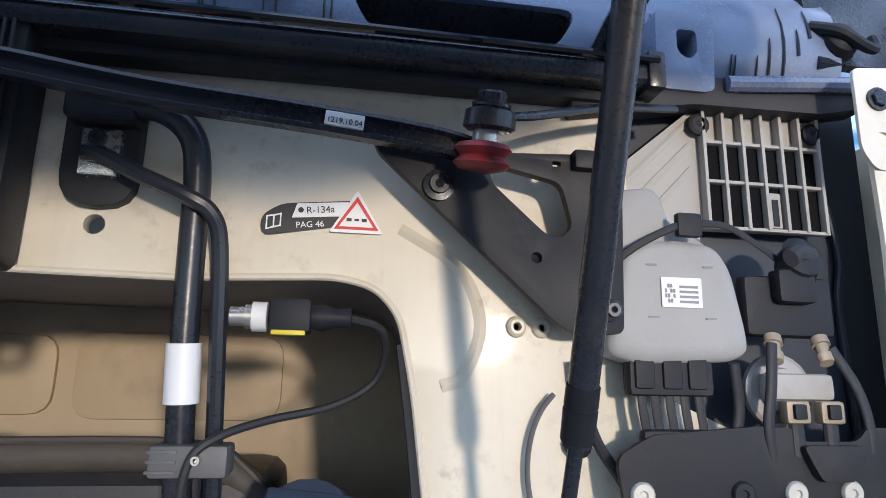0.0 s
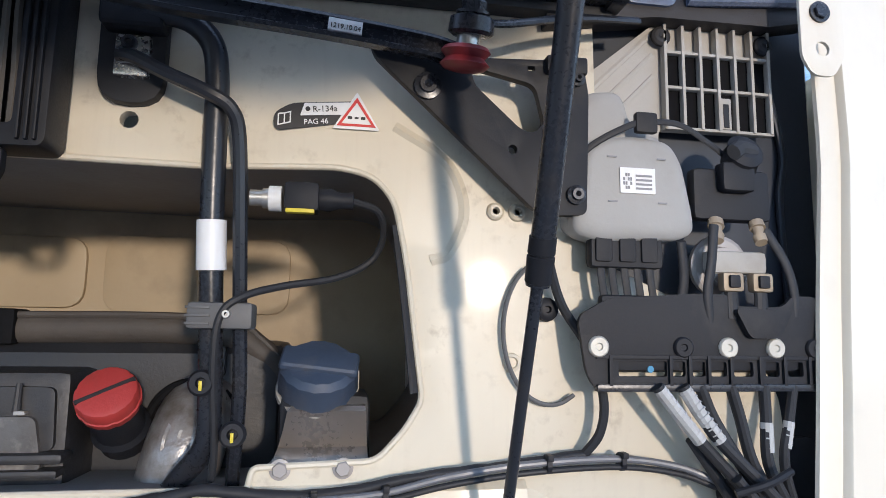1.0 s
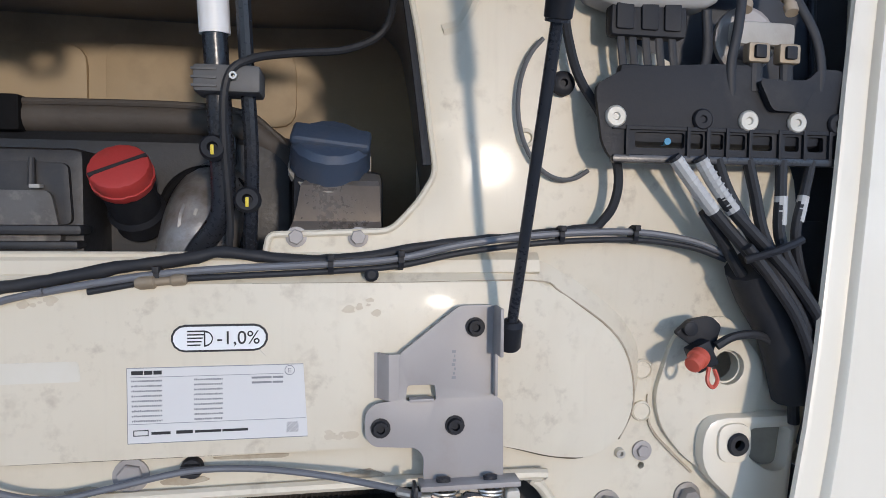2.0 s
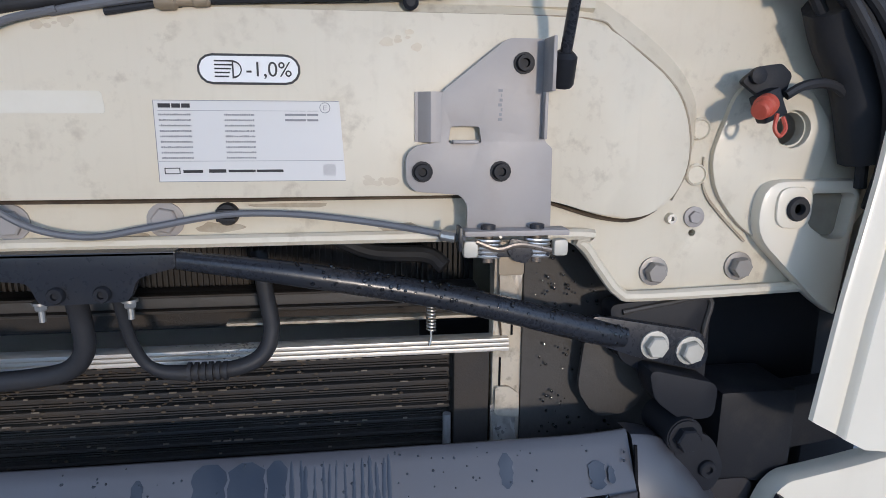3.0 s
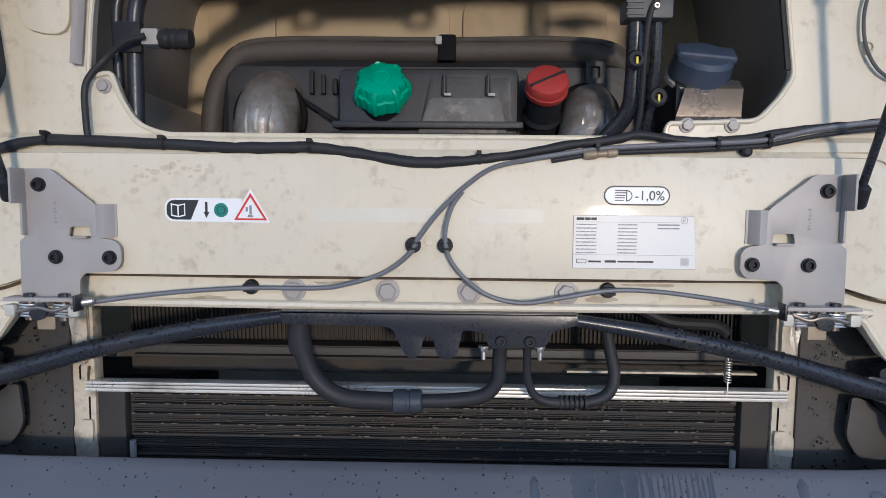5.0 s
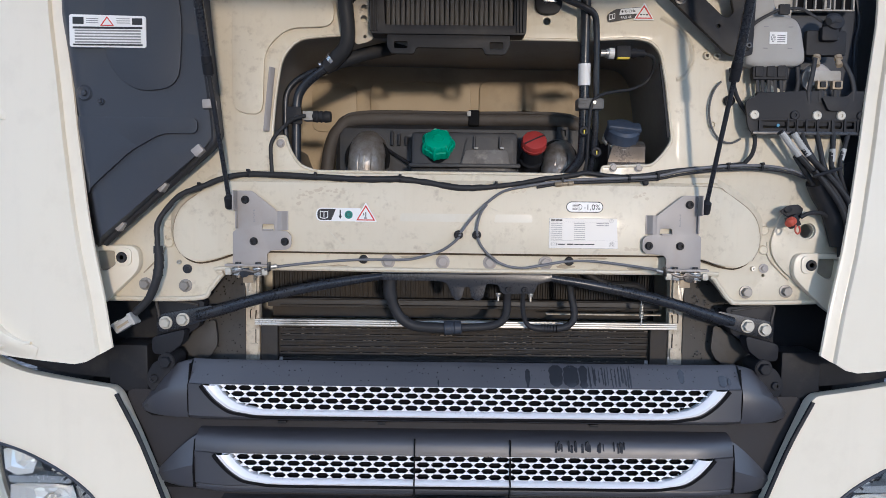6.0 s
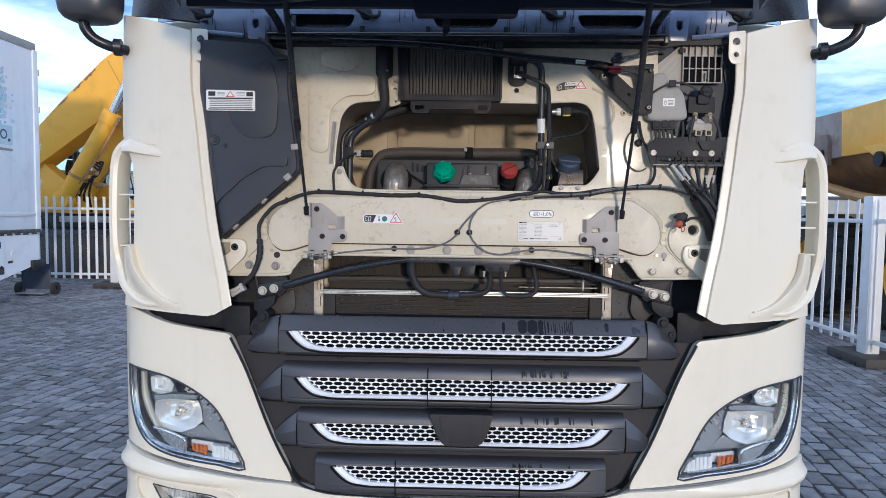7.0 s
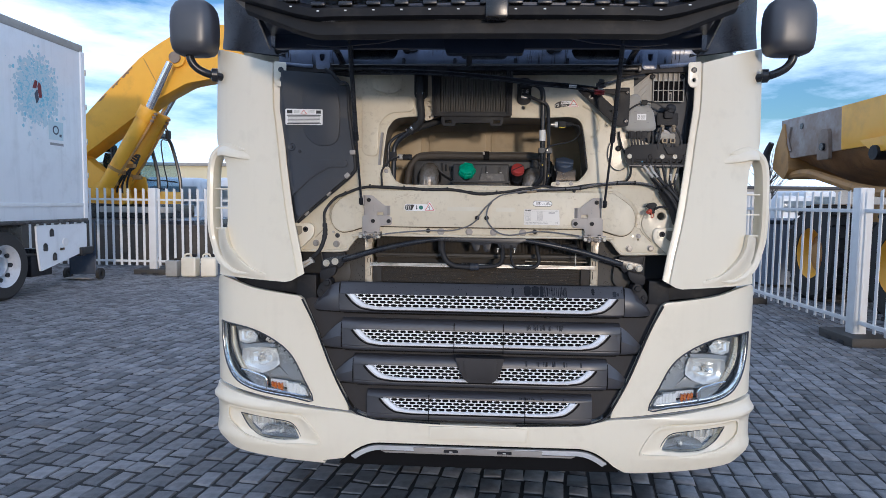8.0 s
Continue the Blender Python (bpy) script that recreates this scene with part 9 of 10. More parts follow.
part("chassis", box((-0.45, 0.25, 0.45), (0.45, 5.0, 1.05), 0.02), SATIN, truck, "dark chassis")
part("wheel_arch", box((-1.24, 0.35, 0.55), (-0.46, 0.8, 1.2), 0.02), SURROUND, truck)
part("wheel_arch", box((0.46, 0.35, 0.55), (1.24, 0.8, 1.2), 0.02), SURROUND, truck)

# rain beads on the arms, side shields and grille top
rb = random.Random(17)
bm = bmesh.new()


def bead(p, r, out):
    """A flattened water bead."""
    out = Vector(out).normalized()
    a = out.orthogonal().normalized()
    b = out.cross(a)
    p = Vector(p)
    tip = bm.verts.new(p + out * r * 0.55)
    r1 = [bm.verts.new(p + (a * math.cos(t) + b * math.sin(t)) * r * 0.7 + out * r * 0.4) for t in [math.pi * k / 3 for k in range(6)]]
    r2 = [bm.verts.new(p + (a * math.cos(t) + b * math.sin(t)) * r - out * r * 0.2) for t in [math.pi * k / 3 for k in range(6)]]
    for k in range(6):
        bm.faces.new((tip, r1[k], r1[(k + 1) % 6]))
        bm.faces.new((r1[k], r2[k], r2[(k + 1) % 6], r1[(k + 1) % 6]))


for s in (-1, 1):
    arm_path = spline([(s * 0.30, 0.004, 1.366), (s * 0.45, 0.016, 1.334), (s * 0.60, 0.032, 1.289), (s * 0.64, 0.038, 1.279)], 12)
    for k in range(150):
        i = rb.randrange(len(arm_path) - 1)
        p = arm_path[i].lerp(arm_path[i + 1], rb.random())
        th = rb.gauss(0.7, 0.55)
        out = Vector((0.15 * s, -math.cos(th), math.sin(th)))
        bead(p + out.normalized() * 0.0134, rb.uniform(0.0010, 0.0030) * rb.uniform(0.6, 1.0), out)
    for k in range(130):
        x, z = rb.uniform(0.55, 0.66), rb.uniform(1.12, 1.385)
        bead((s * x, 0.0885 + 0.05 * math.sin(3 * (x - 0.54)) * (z - 1.1) * 2, z), rb.uniform(0.0007, 0.0022), (0, -1, 0.1))
for k in range(160):
    x = rb.uniform(-0.62, 0.62)
    u = rb.random()
    bead(top_face(x, u ** 0.6, 0.0), rb.uniform(0.0006, 0.0018), (0, -0.8, 0.5))
tagged(part("rain_water", bm, WATER, truck, "dark beads of rain water"), kind="stuff")

# ---- yard: fences ----
def picket_mesh(h, w=0.050, d=0.012):
    o = [(-w / 2, 0.0), (w / 2, 0.0), (w / 2, h - 0.02), (-w / 2, h)]
    bm = plate(o, -d / 2, d / 2, (), 0.004)
    me = bpy.data.meshes.new("picket")
    bm.to_mesh(me)
    bm.free()
    me.materials.append(FENCE_WHITE)
    return me


PICKET = picket_mesh(1.60)
POST_W = 0.15


def fence_run(start, end, posts, pitch, zfoot, label):
    """A palisade fence: posts, two rails, single pickets."""
    a, b = Vector(start), Vector(end)
    d = (b - a).normalized()
    ang = math.degrees(math.atan2(d.y, d.x))
    f = tagged(new("fence"), label, "fence", "palisade fence round the yard")
    f.empty_display_size = 0.3
    f.matrix_world = pose(a.x, a.y, 0, 0, 0, ang)
    length = (b - a).length
    for z in (zfoot + 0.09, zfoot + 1.36):
        part("rail", box((0, 0.015, z - 0.022), (length, 0.055, z + 0.022), 0.004), FENCE_WHITE, f)
    for p in posts:
        post = part("post", box((p - POST_W / 2, -0.045, 0.10), (p + POST_W / 2, 0.105, 1.77), 0.008), FENCE_WHITE, f)
        part("hinge_bolt", rod((p + 0.06, 0.03, 0.33), (p + 0.10, 0.03, 0.33), 0.012, None, 8), STEEL, post)
        foot = part("foot_block", box((p - 0.32, -0.22, 0.0), (p + 0.36, 0.25, 0.11), 0.02), DUST_DARK, f, "dark recycled plastic foot block")
        part("fork_slot", box((p - 0.16, -0.224, -0.01), (p - 0.04, 0.254, 0.05), 0.004), INK, foot)
        part("fork_slot", box((p + 0.08, -0.224, -0.01), (p + 0.20, 0.254, 0.05), 0.004), INK, foot)
    n = int(length / pitch)
    for k in range(n + 1):
        x = pitch * (k + 0.5)
        if all(abs(x - p) > 0.085 for p in posts) and x < length:
            ob = new("picket", PICKET)
            ob.location = (x, 0, zfoot)
            ob.parent = f
    return f


fence_run((-9.4, 9.85, 0), (-1.2, 9.85, 0), (2.72, 5.4, 8.0), 0.163, 0.17, "white steel palisade fence on block feet")
fence_run((4.40, 2.6, 0), (4.30, 13.0, 0), (1.98, 5.0, 8.0), 0.2, 0.15, "white steel palisade fence beside the dump truck")

# ---- yard: white trailer ----
trailer = thing("trailer", "white box trailer with a blue splash print and grey skirt", "trailer", at=(-7, 5, 0))
def tp(name, bm, mat, parent=None, label=""):
    bmesh.ops.translate(bm, verts=bm.verts[:], vec=(7, -5, 0))
    ob = part(name, bm, mat, parent or trailer, label)
    return ob


body = tp("box_body", box((-9.5, -3.0, 1.18), (-7.0, 8.12, 4.10), 0.02), TRAILER)
tp("roof_rail", box((-9.52, -3.02, 4.08), (-6.985, 8.14, 4.22), 0.03), GREY_PLASTIC, body, "grey aluminium roof rail")
tp("corner_post", box((-7.02, 8.05, 1.15), (-6.975, 8.16, 4.10), 0.015), TRAILER, body)
tp("lower_rail", box((-7.01, -3.0, 1.40), (-6.985, 8.1, 1.46), 0.005), FENCE_WHITE, body)
tp("side_rail", box((-7.02, -3.0, 1.13), (-6.97, 8.13, 1.19), 0.008), SATIN, body)
for z in (1.9, 2.5, 3.1, 3.7):
    tp("post_hinge", box((-7.0, 8.14, z), (-6.965, 8.18, z + 0.10), 0.006), STEEL, body)
def side_plate(o, x0, x1, holes=(), bevel=0.0):
    bm = plate([(p[0], p[1]) for p in o], x0, x1, [[(p[0], p[1]) for p in h] for h in holes], bevel)
    for v in bm.verts:
        v.co = Vector((v.co.y, v.co.x, v.co.z))
    bmesh.ops.recalc_face_normals(bm, faces=bm.faces[:])
    return bm


skirt = tp("side_skirt", side_plate(rnd([(6.82, 1.10), (8.12, 1.10), (8.12, 0.62), (6.90, 0.36), (6.84, 0.75)], 0.03), -7.03, -7.0), TRAILER, None, "white side skirt with access holes")
for y, z in ((7.18, 0.98), (7.02, 0.75), (7.24, 0.58)):
    tp("access_hole", side_plate(rnd([(y - 0.05, z - 0.07), (y + 0.05, z - 0.07), (y + 0.05, z + 0.03), (y, z + 0.07), (y - 0.05, z + 0.03)], 0.02), -6.998, -6.99), SATIN, skirt)
tp("filler_flap", lathe([(0, 0.075), (0.012, 0.07)], (-7.0, 7.52, 0.80), (1, 0, 0), 18), FENCE_WHITE, skirt)
tp("marker_lamp", box((-7.0, 7.38, 0.67), (-6.985, 7.48, 0.71), 0.006), AMBER, skirt, "amber side marker")
tp("rear_bar", box((-9.3, 7.95, 0.52), (-7.0, 8.1, 0.64), 0.02), SATIN, trailer)
tp("side_bumper", box((-7.06, 7.9, 0.55), (-6.95, 8.22, 0.68), 0.02), RUBBER, trailer)
tp("axle_box", box((-9.0, 5.2, 0.40), (-7.5, 7.2, 1.1), 0.05), SATIN, trailer)
tp("tank_box", box((-7.5, 6.75, 0.28), (-7.05, 7.25, 0.62), 0.03), BLACK, trailer)
for y in (6.18, 4.85):
    w = tp("wheel", lathe([(-0.14, 0.32), (-0.14, 0.47), (-0.10, 0.515), (0.10, 0.515), (0.14, 0.47), (0.14, 0.32)], (-7.17, y, 0.515), (1, 0, 0), 40, hollow=True), TYRE, None, "dusty trailer wheel")
    tp("rim", lathe([(0.0, 0.0), (0.0, 0.10), (0.05, 0.14), (0.03, 0.20), (0.06, 0.24), (0.13, 0.30), (0.14, 0.325)], (-7.17, y, 0.515), (1, 0, 0), 30, caps=False), RIM_SILVER, w)
    for k in range(8):
        a = 2 * math.pi * k / 8
        tp("rim_hole", rod((-7.14, y + 0.21 * math.cos(a), 0.515 + 0.21 * math.sin(a)), (-7.105, y + 0.21 * math.cos(a), 0.515 + 0.21 * math.sin(a)), 0.035, None, 10), SATIN, w)
SPLASH = material("faded_blue_splash", (0.20, 0.52, 0.66), 0.4, second=(0.40, 0.62, 0.70), scale=3, amount=0.9)
SPLASH2 = material("pale_blue_splash", (0.46, 0.62, 0.70), 0.4, second=(0.55, 0.66, 0.72), scale=3, amount=0.9)
rt = random.Random(11)
for mat, spread, count, size in ((SPLASH2, 0.50, 900, 0.046), (SPLASH, 0.42, 620, 0.034)):
    bm = bmesh.new()
    for k in range(count):
        a, r = rt.uniform(0, 6.283), spread * math.sqrt(rt.random()) * (0.75 + 0.35 * rt.random() + 0.4 * (rt.random() < 0.1))
        cy, cz, rr = 6.92 + r * math.cos(a), 3.22 + 1.1 * r * math.sin(a), size * rt.uniform(0.2, 1.0)
        x = -6.9985 + 0.000004 * k + (0.001 if mat is SPLASH else 0)
        bm.faces.new([bm.verts.new((x, cy + rr * rt.uniform(0.6, 1.2) * math.cos(t), cz + rr * rt.uniform(0.6, 1.2) * math.sin(t))) for t in [2 * math.pi * j / 9 for j in range(9)]])
    tagged(tp("splash_print", bm, mat, body, "pale blue paint splash print"), kind="stuff")
for o, m in (([(6.84, 3.26), (6.90, 3.40), (6.95, 3.38), (6.93, 3.26)], RED_RUBBER), ([(6.95, 3.30), (6.99, 3.38), (7.04, 3.33), (7.05, 3.14), (6.99, 3.12)], RED_RUBBER), ([(6.88, 3.18), (6.95, 3.26), (6.98, 3.10), (6.92, 3.02)], BLUE_CAP)):
    tp("emblem_shape", side_plate(rnd(o, 0.02), -6.997, -6.992), m, body)
sq = tp("notice_square", side_plate([(7.19, 2.80), (7.55, 2.80), (7.55, 2.50), (7.19, 2.50)], -6.999, -6.995), SPLASH2, body, "pale blue square notice")
tp("notice_ring", side_plate(disc(7.36, 2.66, 0.075, 20), -6.994, -6.991, [disc(7.36, 2.66, 0.052, 20)]), BLUE_CAP, sq)
tp("notice_mark", side_plate([(7.45, 2.60), (7.50, 2.60), (7.50, 2.555), (7.45, 2.555)], -6.994, -6.991), BLUE_CAP, sq)
tp("notice_bar", side_plate([(7.22, 2.45), (7.55, 2.45), (7.55, 2.41), (7.22, 2.41)], -6.999, -6.995), GREY_INK, body)

# sack truck, jerrycans and blocks by the fence
sack = thing("sack_truck", "blue two-wheeled sack truck standing by the trailer", "hand truck", at=(-7.5, 8.75, 0))
part("back_plate", box((-0.24, 0, 0.10), (0.24, 0.02, 0.55), 0.01), BLUE_CAP, sack)
for s in (-1, 1):
    part("wheel", lathe([(-0.03, 0.05), (-0.03, 0.11), (0.03, 0.11), (0.03, 0.05)], (s * 0.32, 0.04, 0.112), (1, 0, 0), 20, hollow=True), TYRE, sack)
    part("side_tube", tube([(s * 0.25, 0.01, 0.06), (s * 0.25, 0.01, 0.9), (s * 0.22, 0.06, 1.10)], 0.014, 8, 4), BLUE_CAP, sack)
part("toe_plate", box((-0.25, -0.22, 0.035), (0.25, 0.02, 0.05), 0.004), ZINC, sack)
can = thing("jerrycan", "cream plastic jerrycan on the paving by the fence", "jerrycan", "jerrycans by the fence", at=(-5.72, 9.45, 0))
part("can_body", box((-0.15, -0.12, 0.012), (0.15, 0.12, 0.40), 0.045, 4), CREAM, can)
part("can_neck", lathe([(0, 0.035), (0.03, 0.035), (0.03, 0.045), (0.06, 0.045)], (0.08, 0, 0.40), (0, 0, 1), 14), BLACK, can)
part("can_handle", tube([(-0.12, 0, 0.39), (-0.10, 0, 0.45), (0.0, 0, 0.46), (0.03, 0, 0.40)], 0.016, 8, 5), CREAM, can)
copy_thing(can, pose(-5.36, 9.5, 0, 0, 0, 14))
tin = thing("oil_drum_can", "small dusty grey canister beside the jerrycans", "canister", at=(-6.06, 9.42, 0))
part("can_body", box((-0.12, -0.1, 0.012), (0.12, 0.1, 0.33), 0.03, 3), GREY_PLASTIC, tin)
part("can_cap", lathe([(0, 0.03), (0.04, 0.03)], (0.05, 0, 0.33), (0, 0, 1), 12), BLACK, tin)

# ---- yard: excavator behind the fence ----
digger = thing("excavator", "yellow tracked excavator with its boom raised, paint chipped", "excavator", at=(-8, 12, 0))
def dp_(name, bm, mat, parent=None, label=""):
    bmesh.ops.translate(bm, verts=bm.verts[:], vec=(8, -12, 0))
    return part(name, bm, mat, parent or digger, label)


boom = dp_("boom", plate(rnd([(-10.3, 2.35), (-9.6, 3.15), (-9.2, 3.56), (-8.85, 3.93), (-7.87, 4.86), (-7.39, 5.18), (-6.6, 5.60), (-4.6, 5.5), (-3.2, 4.9), (-3.3, 4.6), (-4.7, 4.55), (-6.13, 4.36), (-6.81, 4.24), (-7.49, 3.88), (-7.96, 3.54), (-9.16, 2.68), (-9.9, 2.15)], 0.14), 11.75, 12.35, (), 0.015), MACHINE, None, "yellow box-section boom with chipped edges")
dp_("boom_weld", tube([(-7.82, 11.748, 4.80), (-7.55, 11.748, 4.30), (-7.40, 11.748, 3.98)], 0.008, 5, 3), OCHRE, boom)
dp_("boom_pin", rod((-7.02, 11.60, 4.80), (-7.02, 12.45, 4.80), 0.13, None, 18), RUSTY, boom)
dp_("pin_collar", rod((-7.02, 11.66, 4.80), (-7.02, 11.74, 4.80), 0.22, None, 20), MACHINE, boom)
rc = random.Random(21)
for k in range(16):
    t = rc.random() ** 0.7
    x0, z0 = -9.15 + 1.05 * t, 3.60 + 1.02 * t
    r = rc.uniform(0.02, 0.065) * (1.4 if 0.55 < t < 0.85 else 0.8)
    o = [(x0 - r * 0.9, z0 - r * 0.9), (x0 + r * 1.3, z0 + r * 1.2), (x0 + r * 1.4, z0 + r * 0.4 * rc.random()), (x0 + r * 0.5, z0 + r * 0.1), (x0 + r * 0.2, z0 - r * rc.uniform(0.3, 0.9)), (x0 - r * 0.5, z0 - r * 1.2)]
    dp_("rust_chip", plate(rnd(o, r * 0.2), 11.742 - 0.0002 * k, 11.76), RUSTY, boom)
for y, p0, p1, p2 in ((11.5, (-8.70, 1.74), (-7.59, 3.60), (-7.06, 4.66)), (12.55, (-8.93, 1.66), (-7.80, 3.60), (-7.20, 4.55))):
    a, b = Vector((p0[0], y, p0[1])), Vector((p1[0], y, p1[1]))
    u = (b - a).normalized()
    ram = dp_("boom_ram", rod(a, b, 0.165, None, 24, 0.015), MACHINE, None, "yellow hydraulic ram with a bright rod")
    dp_("ram_rod", rod(b - u * 0.1, (p2[0], y, p2[1]), 0.088, None, 18), CHROME, ram)
    dp_("ram_gland", rod(b - u * 0.26, b + u * 0.03, 0.195, None, 24, 0.02), MACHINE, ram)
    dp_("ram_band", rod(a + u * 0.55, a + u * 0.62, 0.178, None, 24), OCHRE, ram)
    dp_("ram_pipe", tube([a + Vector((0.20, -0.05, 0.15)), a + u * 1.0 + Vector((0.19, -0.05, -0.08)), b - u * 0.25 + Vector((0.20, -0.05, -0.10)), b - u * 0.12 + Vector((0.22, -0.05, -0.08))], 0.026, 7, 4), OCHRE, ram)
    dp_("ram_eye", rod((p0[0] - 0.02, y - 0.14, p0[1] - 0.02), (p0[0] - 0.02, y + 0.14, p0[1] - 0.02), 0.20, None, 20, 0.02), MACHINE, ram)
    for k in range(3):
        dp_("gland_bolt", box((-0.03, -0.03, -0.03), (0.03, 0.03, 0.03), 0.008, turn=Matrix.Translation(b - u * (0.02 + 0.09 * k) + Vector((0.20, -0.06, -0.10)))), RUSTY, ram)
CAB_Y0, CAB_Y1 = 12.75, 14.0
cabx = dp_("cab_roof", box((-9.95, CAB_Y0, 3.16), (-8.38, CAB_Y1, 3.30), 0.05, 3), SATIN, None, "dark cab roof over large panes")
for y in (CAB_Y0 + 0.04, CAB_Y1 - 0.04):
    dp_("front_pillar", tube([(-8.40, y, 3.2), (-8.28, y, 3.0), (-8.14, y, 2.5), (-8.06, y, 2.1), (-8.04, y, 1.72)], 0.045, 8, 4), SATIN, cabx)
    dp_("middle_pillar", tube([(-9.24, y, 3.2), (-9.22, y, 2.4), (-9.20, y, 1.72)], 0.055, 8, 4), SATIN, cabx)
    dp_("rear_pillar", tube([(-9.92, y, 3.2), (-9.92, y, 1.72)], 0.06, 8, 3), SATIN, cabx)
    dp_("side_pane", plate([(-9.18, 1.78), (-9.20, 3.16), (-8.42, 3.16), (-8.20, 2.6), (-8.09, 2.1), (-8.08, 1.78)], y - 0.004, y + 0.004), TINT, cabx)
    dp_("rear_pane", plate([(-9.88, 1.78), (-9.88, 3.16), (-9.28, 3.16), (-9.26, 1.78)], y - 0.004, y + 0.004), TINT, cabx)
    dp_("door_rail", tube([(-9.15, y - 0.02, 2.05), (-8.6, y - 0.02, 2.05), (-8.12, y - 0.02, 2.0)], 0.018, 6, 3), SATIN, cabx)
dp_("cab_lower", plate(rnd([(-9.95, 1.74), (-9.95, 1.35), (-8.02, 1.35), (-8.02, 1.74)], 0.03), CAB_Y0, CAB_Y1, (), 0.02), MACHINE, cabx)
dp_("front_panel", plate(rnd([(-8.75, 1.74), (-8.70, 2.10), (-8.36, 2.10), (-8.30, 1.74)], 0.04), CAB_Y0 - 0.06, CAB_Y0 + 0.02, (), 0.01), MACHINE, cabx)
seat = dp_("cab_seat", loft([[(-9.62 + w, y, z) for y in (13.1, 13.25, 13.5, 13.65)] for w, z in ((0.0, 2.72), (-0.06, 2.5), (-0.02, 2.2), (0.02, 2.05), (0.45, 2.0), (0.50, 1.9))], 0.14), BLACK, cabx)
dp_("head_rest", box((-9.72, 13.2, 2.74), (-9.54, 13.55, 2.95), 0.05, 3), BLACK, seat)
dp_("mirror_rail", tube([(-8.25, 12.7, 3.14), (-8.0, 12.62, 3.34), (-7.74, 12.6, 3.30), (-7.66, 12.6, 3.0), (-7.88, 12.62, 2.98), (-7.84, 12.64, 2.4), (-7.76, 12.66, 1.85), (-8.02, 12.7, 1.80)], 0.016, 7, 4), BLACK, cabx)
dp_("cab_mirror", box((-7.72, 12.5, 3.03), (-7.64, 12.66, 3.24), 0.02), BLACK, cabx)
dp_("work_lamp", box((-8.75, 12.45, 2.72), (-8.55, 12.6, 2.86), 0.03), BLACK, cabx)
dp_("boom_foot", plate(rnd([(-10.4, 1.5), (-10.2, 2.5), (-9.6, 2.75), (-9.1, 2.3), (-8.5, 1.9), (-8.4, 1.4)], 0.08), 11.85, 12.2, (), 0.02), MACHINE, None, "yellow boom foot bracket")
house = dp_("upper_body", box((-12.0, 12.5, 1.05), (-7.95, 14.6, 1.42), 0.06, 3), SATIN)
dp_("engine_hood", box((-12.4, 12.6, 1.4), (-10.1, 14.5, 2.5), 0.1, 3), MACHINE, house)
dp_("step_panel", box((-8.9, 11.6, 1.22), (-7.2, 11.8, 1.36), 0.03), GREY_PLASTIC, house)
for k in range(4):
    dp_("hydraulic_hose", tube([(-8.75 + 0.12 * k, 12.0, 1.45), (-8.70 + 0.13 * k, 11.85 - 0.02 * k, 1.75 + 0.05 * k), (-8.45 + 0.07 * k, 11.9, 2.1 + 0.06 * k), (-8.25 + 0.03 * k, 12.1, 2.35 + 0.07 * k), (-8.6 + 0.1 * k, 12.2, 2.6)], 0.024, 7, 4), RUBBER, house)
for x, z in ((-8.45, 2.15), (-8.2, 2.32), (-8.62, 1.9), (-8.05, 2.05)):
    dp_("hose_clamp", box((x - 0.09, 11.72, z - 0.05), (x + 0.09, 11.86, z + 0.05), 0.02), OCHRE, house)
for y in (11.4, 14.3):
    tr = dp_("track", plate(rnd([(-11.2, 0.02), (-6.2, 0.02), (-5.85, 0.45), (-6.2, 0.92), (-11.2, 0.92), (-11.5, 0.45)], 0.25), y, y + 0.7, (), 0.03), TRACK, None, "muddy crawler track")
    for k in range(28):
        dp_("track_shoe", box((-11.1 + 0.18 * k, y - 0.02, 0.90), (-10.97 + 0.18 * k, y + 0.72, 0.955), 0.01), TRACK, tr)
    for k in range(6):
        dp_("track_roller", rod((-10.8 + 0.85 * k, y - 0.02, 0.40), (-10.8 + 0.85 * k, y, 0.40), 0.16, None, 16), TRACK, tr)
dp_("track_frame", box((-10.5, 11.6, 0.3), (-6.6, 14.8, 1.06), 0.05), SATIN)

# ---- yard: dump truck behind the side fence ----
dumper = thing("dump_truck", "ochre articulated dump truck with a scraped rusty skip", "dump truck", at=(7, 7, 0))
def du(name, bm, mat, parent=None, label=""):
    bmesh.ops.translate(bm, verts=bm.verts[:], vec=(-7, -7, 0))
    return part(name, bm, mat, parent or dumper, label)


skip = du("skip_plate", side_plate(rnd([(9.12, 3.10), (7.20, 3.08), (7.15, 2.42), (8.70, 2.40), (9.05, 2.62)], 0.03), 5.5, 5.56, (), 0.01), SCRAPED, None, "scraped grey and rusty skip tail plate")
du("skip_side", side_plate(rnd([(7.2, 3.08), (3.0, 3.10), (3.0, 2.45), (7.15, 2.42)], 0.02), 5.49, 5.56, (), 0.01), MACHINE, skip)
du("skip_belly", loft([[(5.52, y, 2.44), (5.75, y, 2.15), (6.3, y, 1.9), (7.6, y, 1.85), (8.4, y, 2.4)] for y in (3.0, 5.0, 7.0, 8.0)] + [[(5.6, 8.75, 2.42), (5.85, 8.8, 2.3), (6.3, 8.8, 2.2), (7.6, 8.8, 2.2), (8.3, 8.75, 2.4)]], 0.04), RUST_BELLY, skip)
du("skip_end", side_plate(rnd([(8.75, 2.42), (8.98, 3.05), (9.26, 2.62), (9.34, 2.25), (8.90, 2.03), (8.72, 2.2)], 0.04), 5.47, 8.3, (), 0.01), OCHRE, skip)
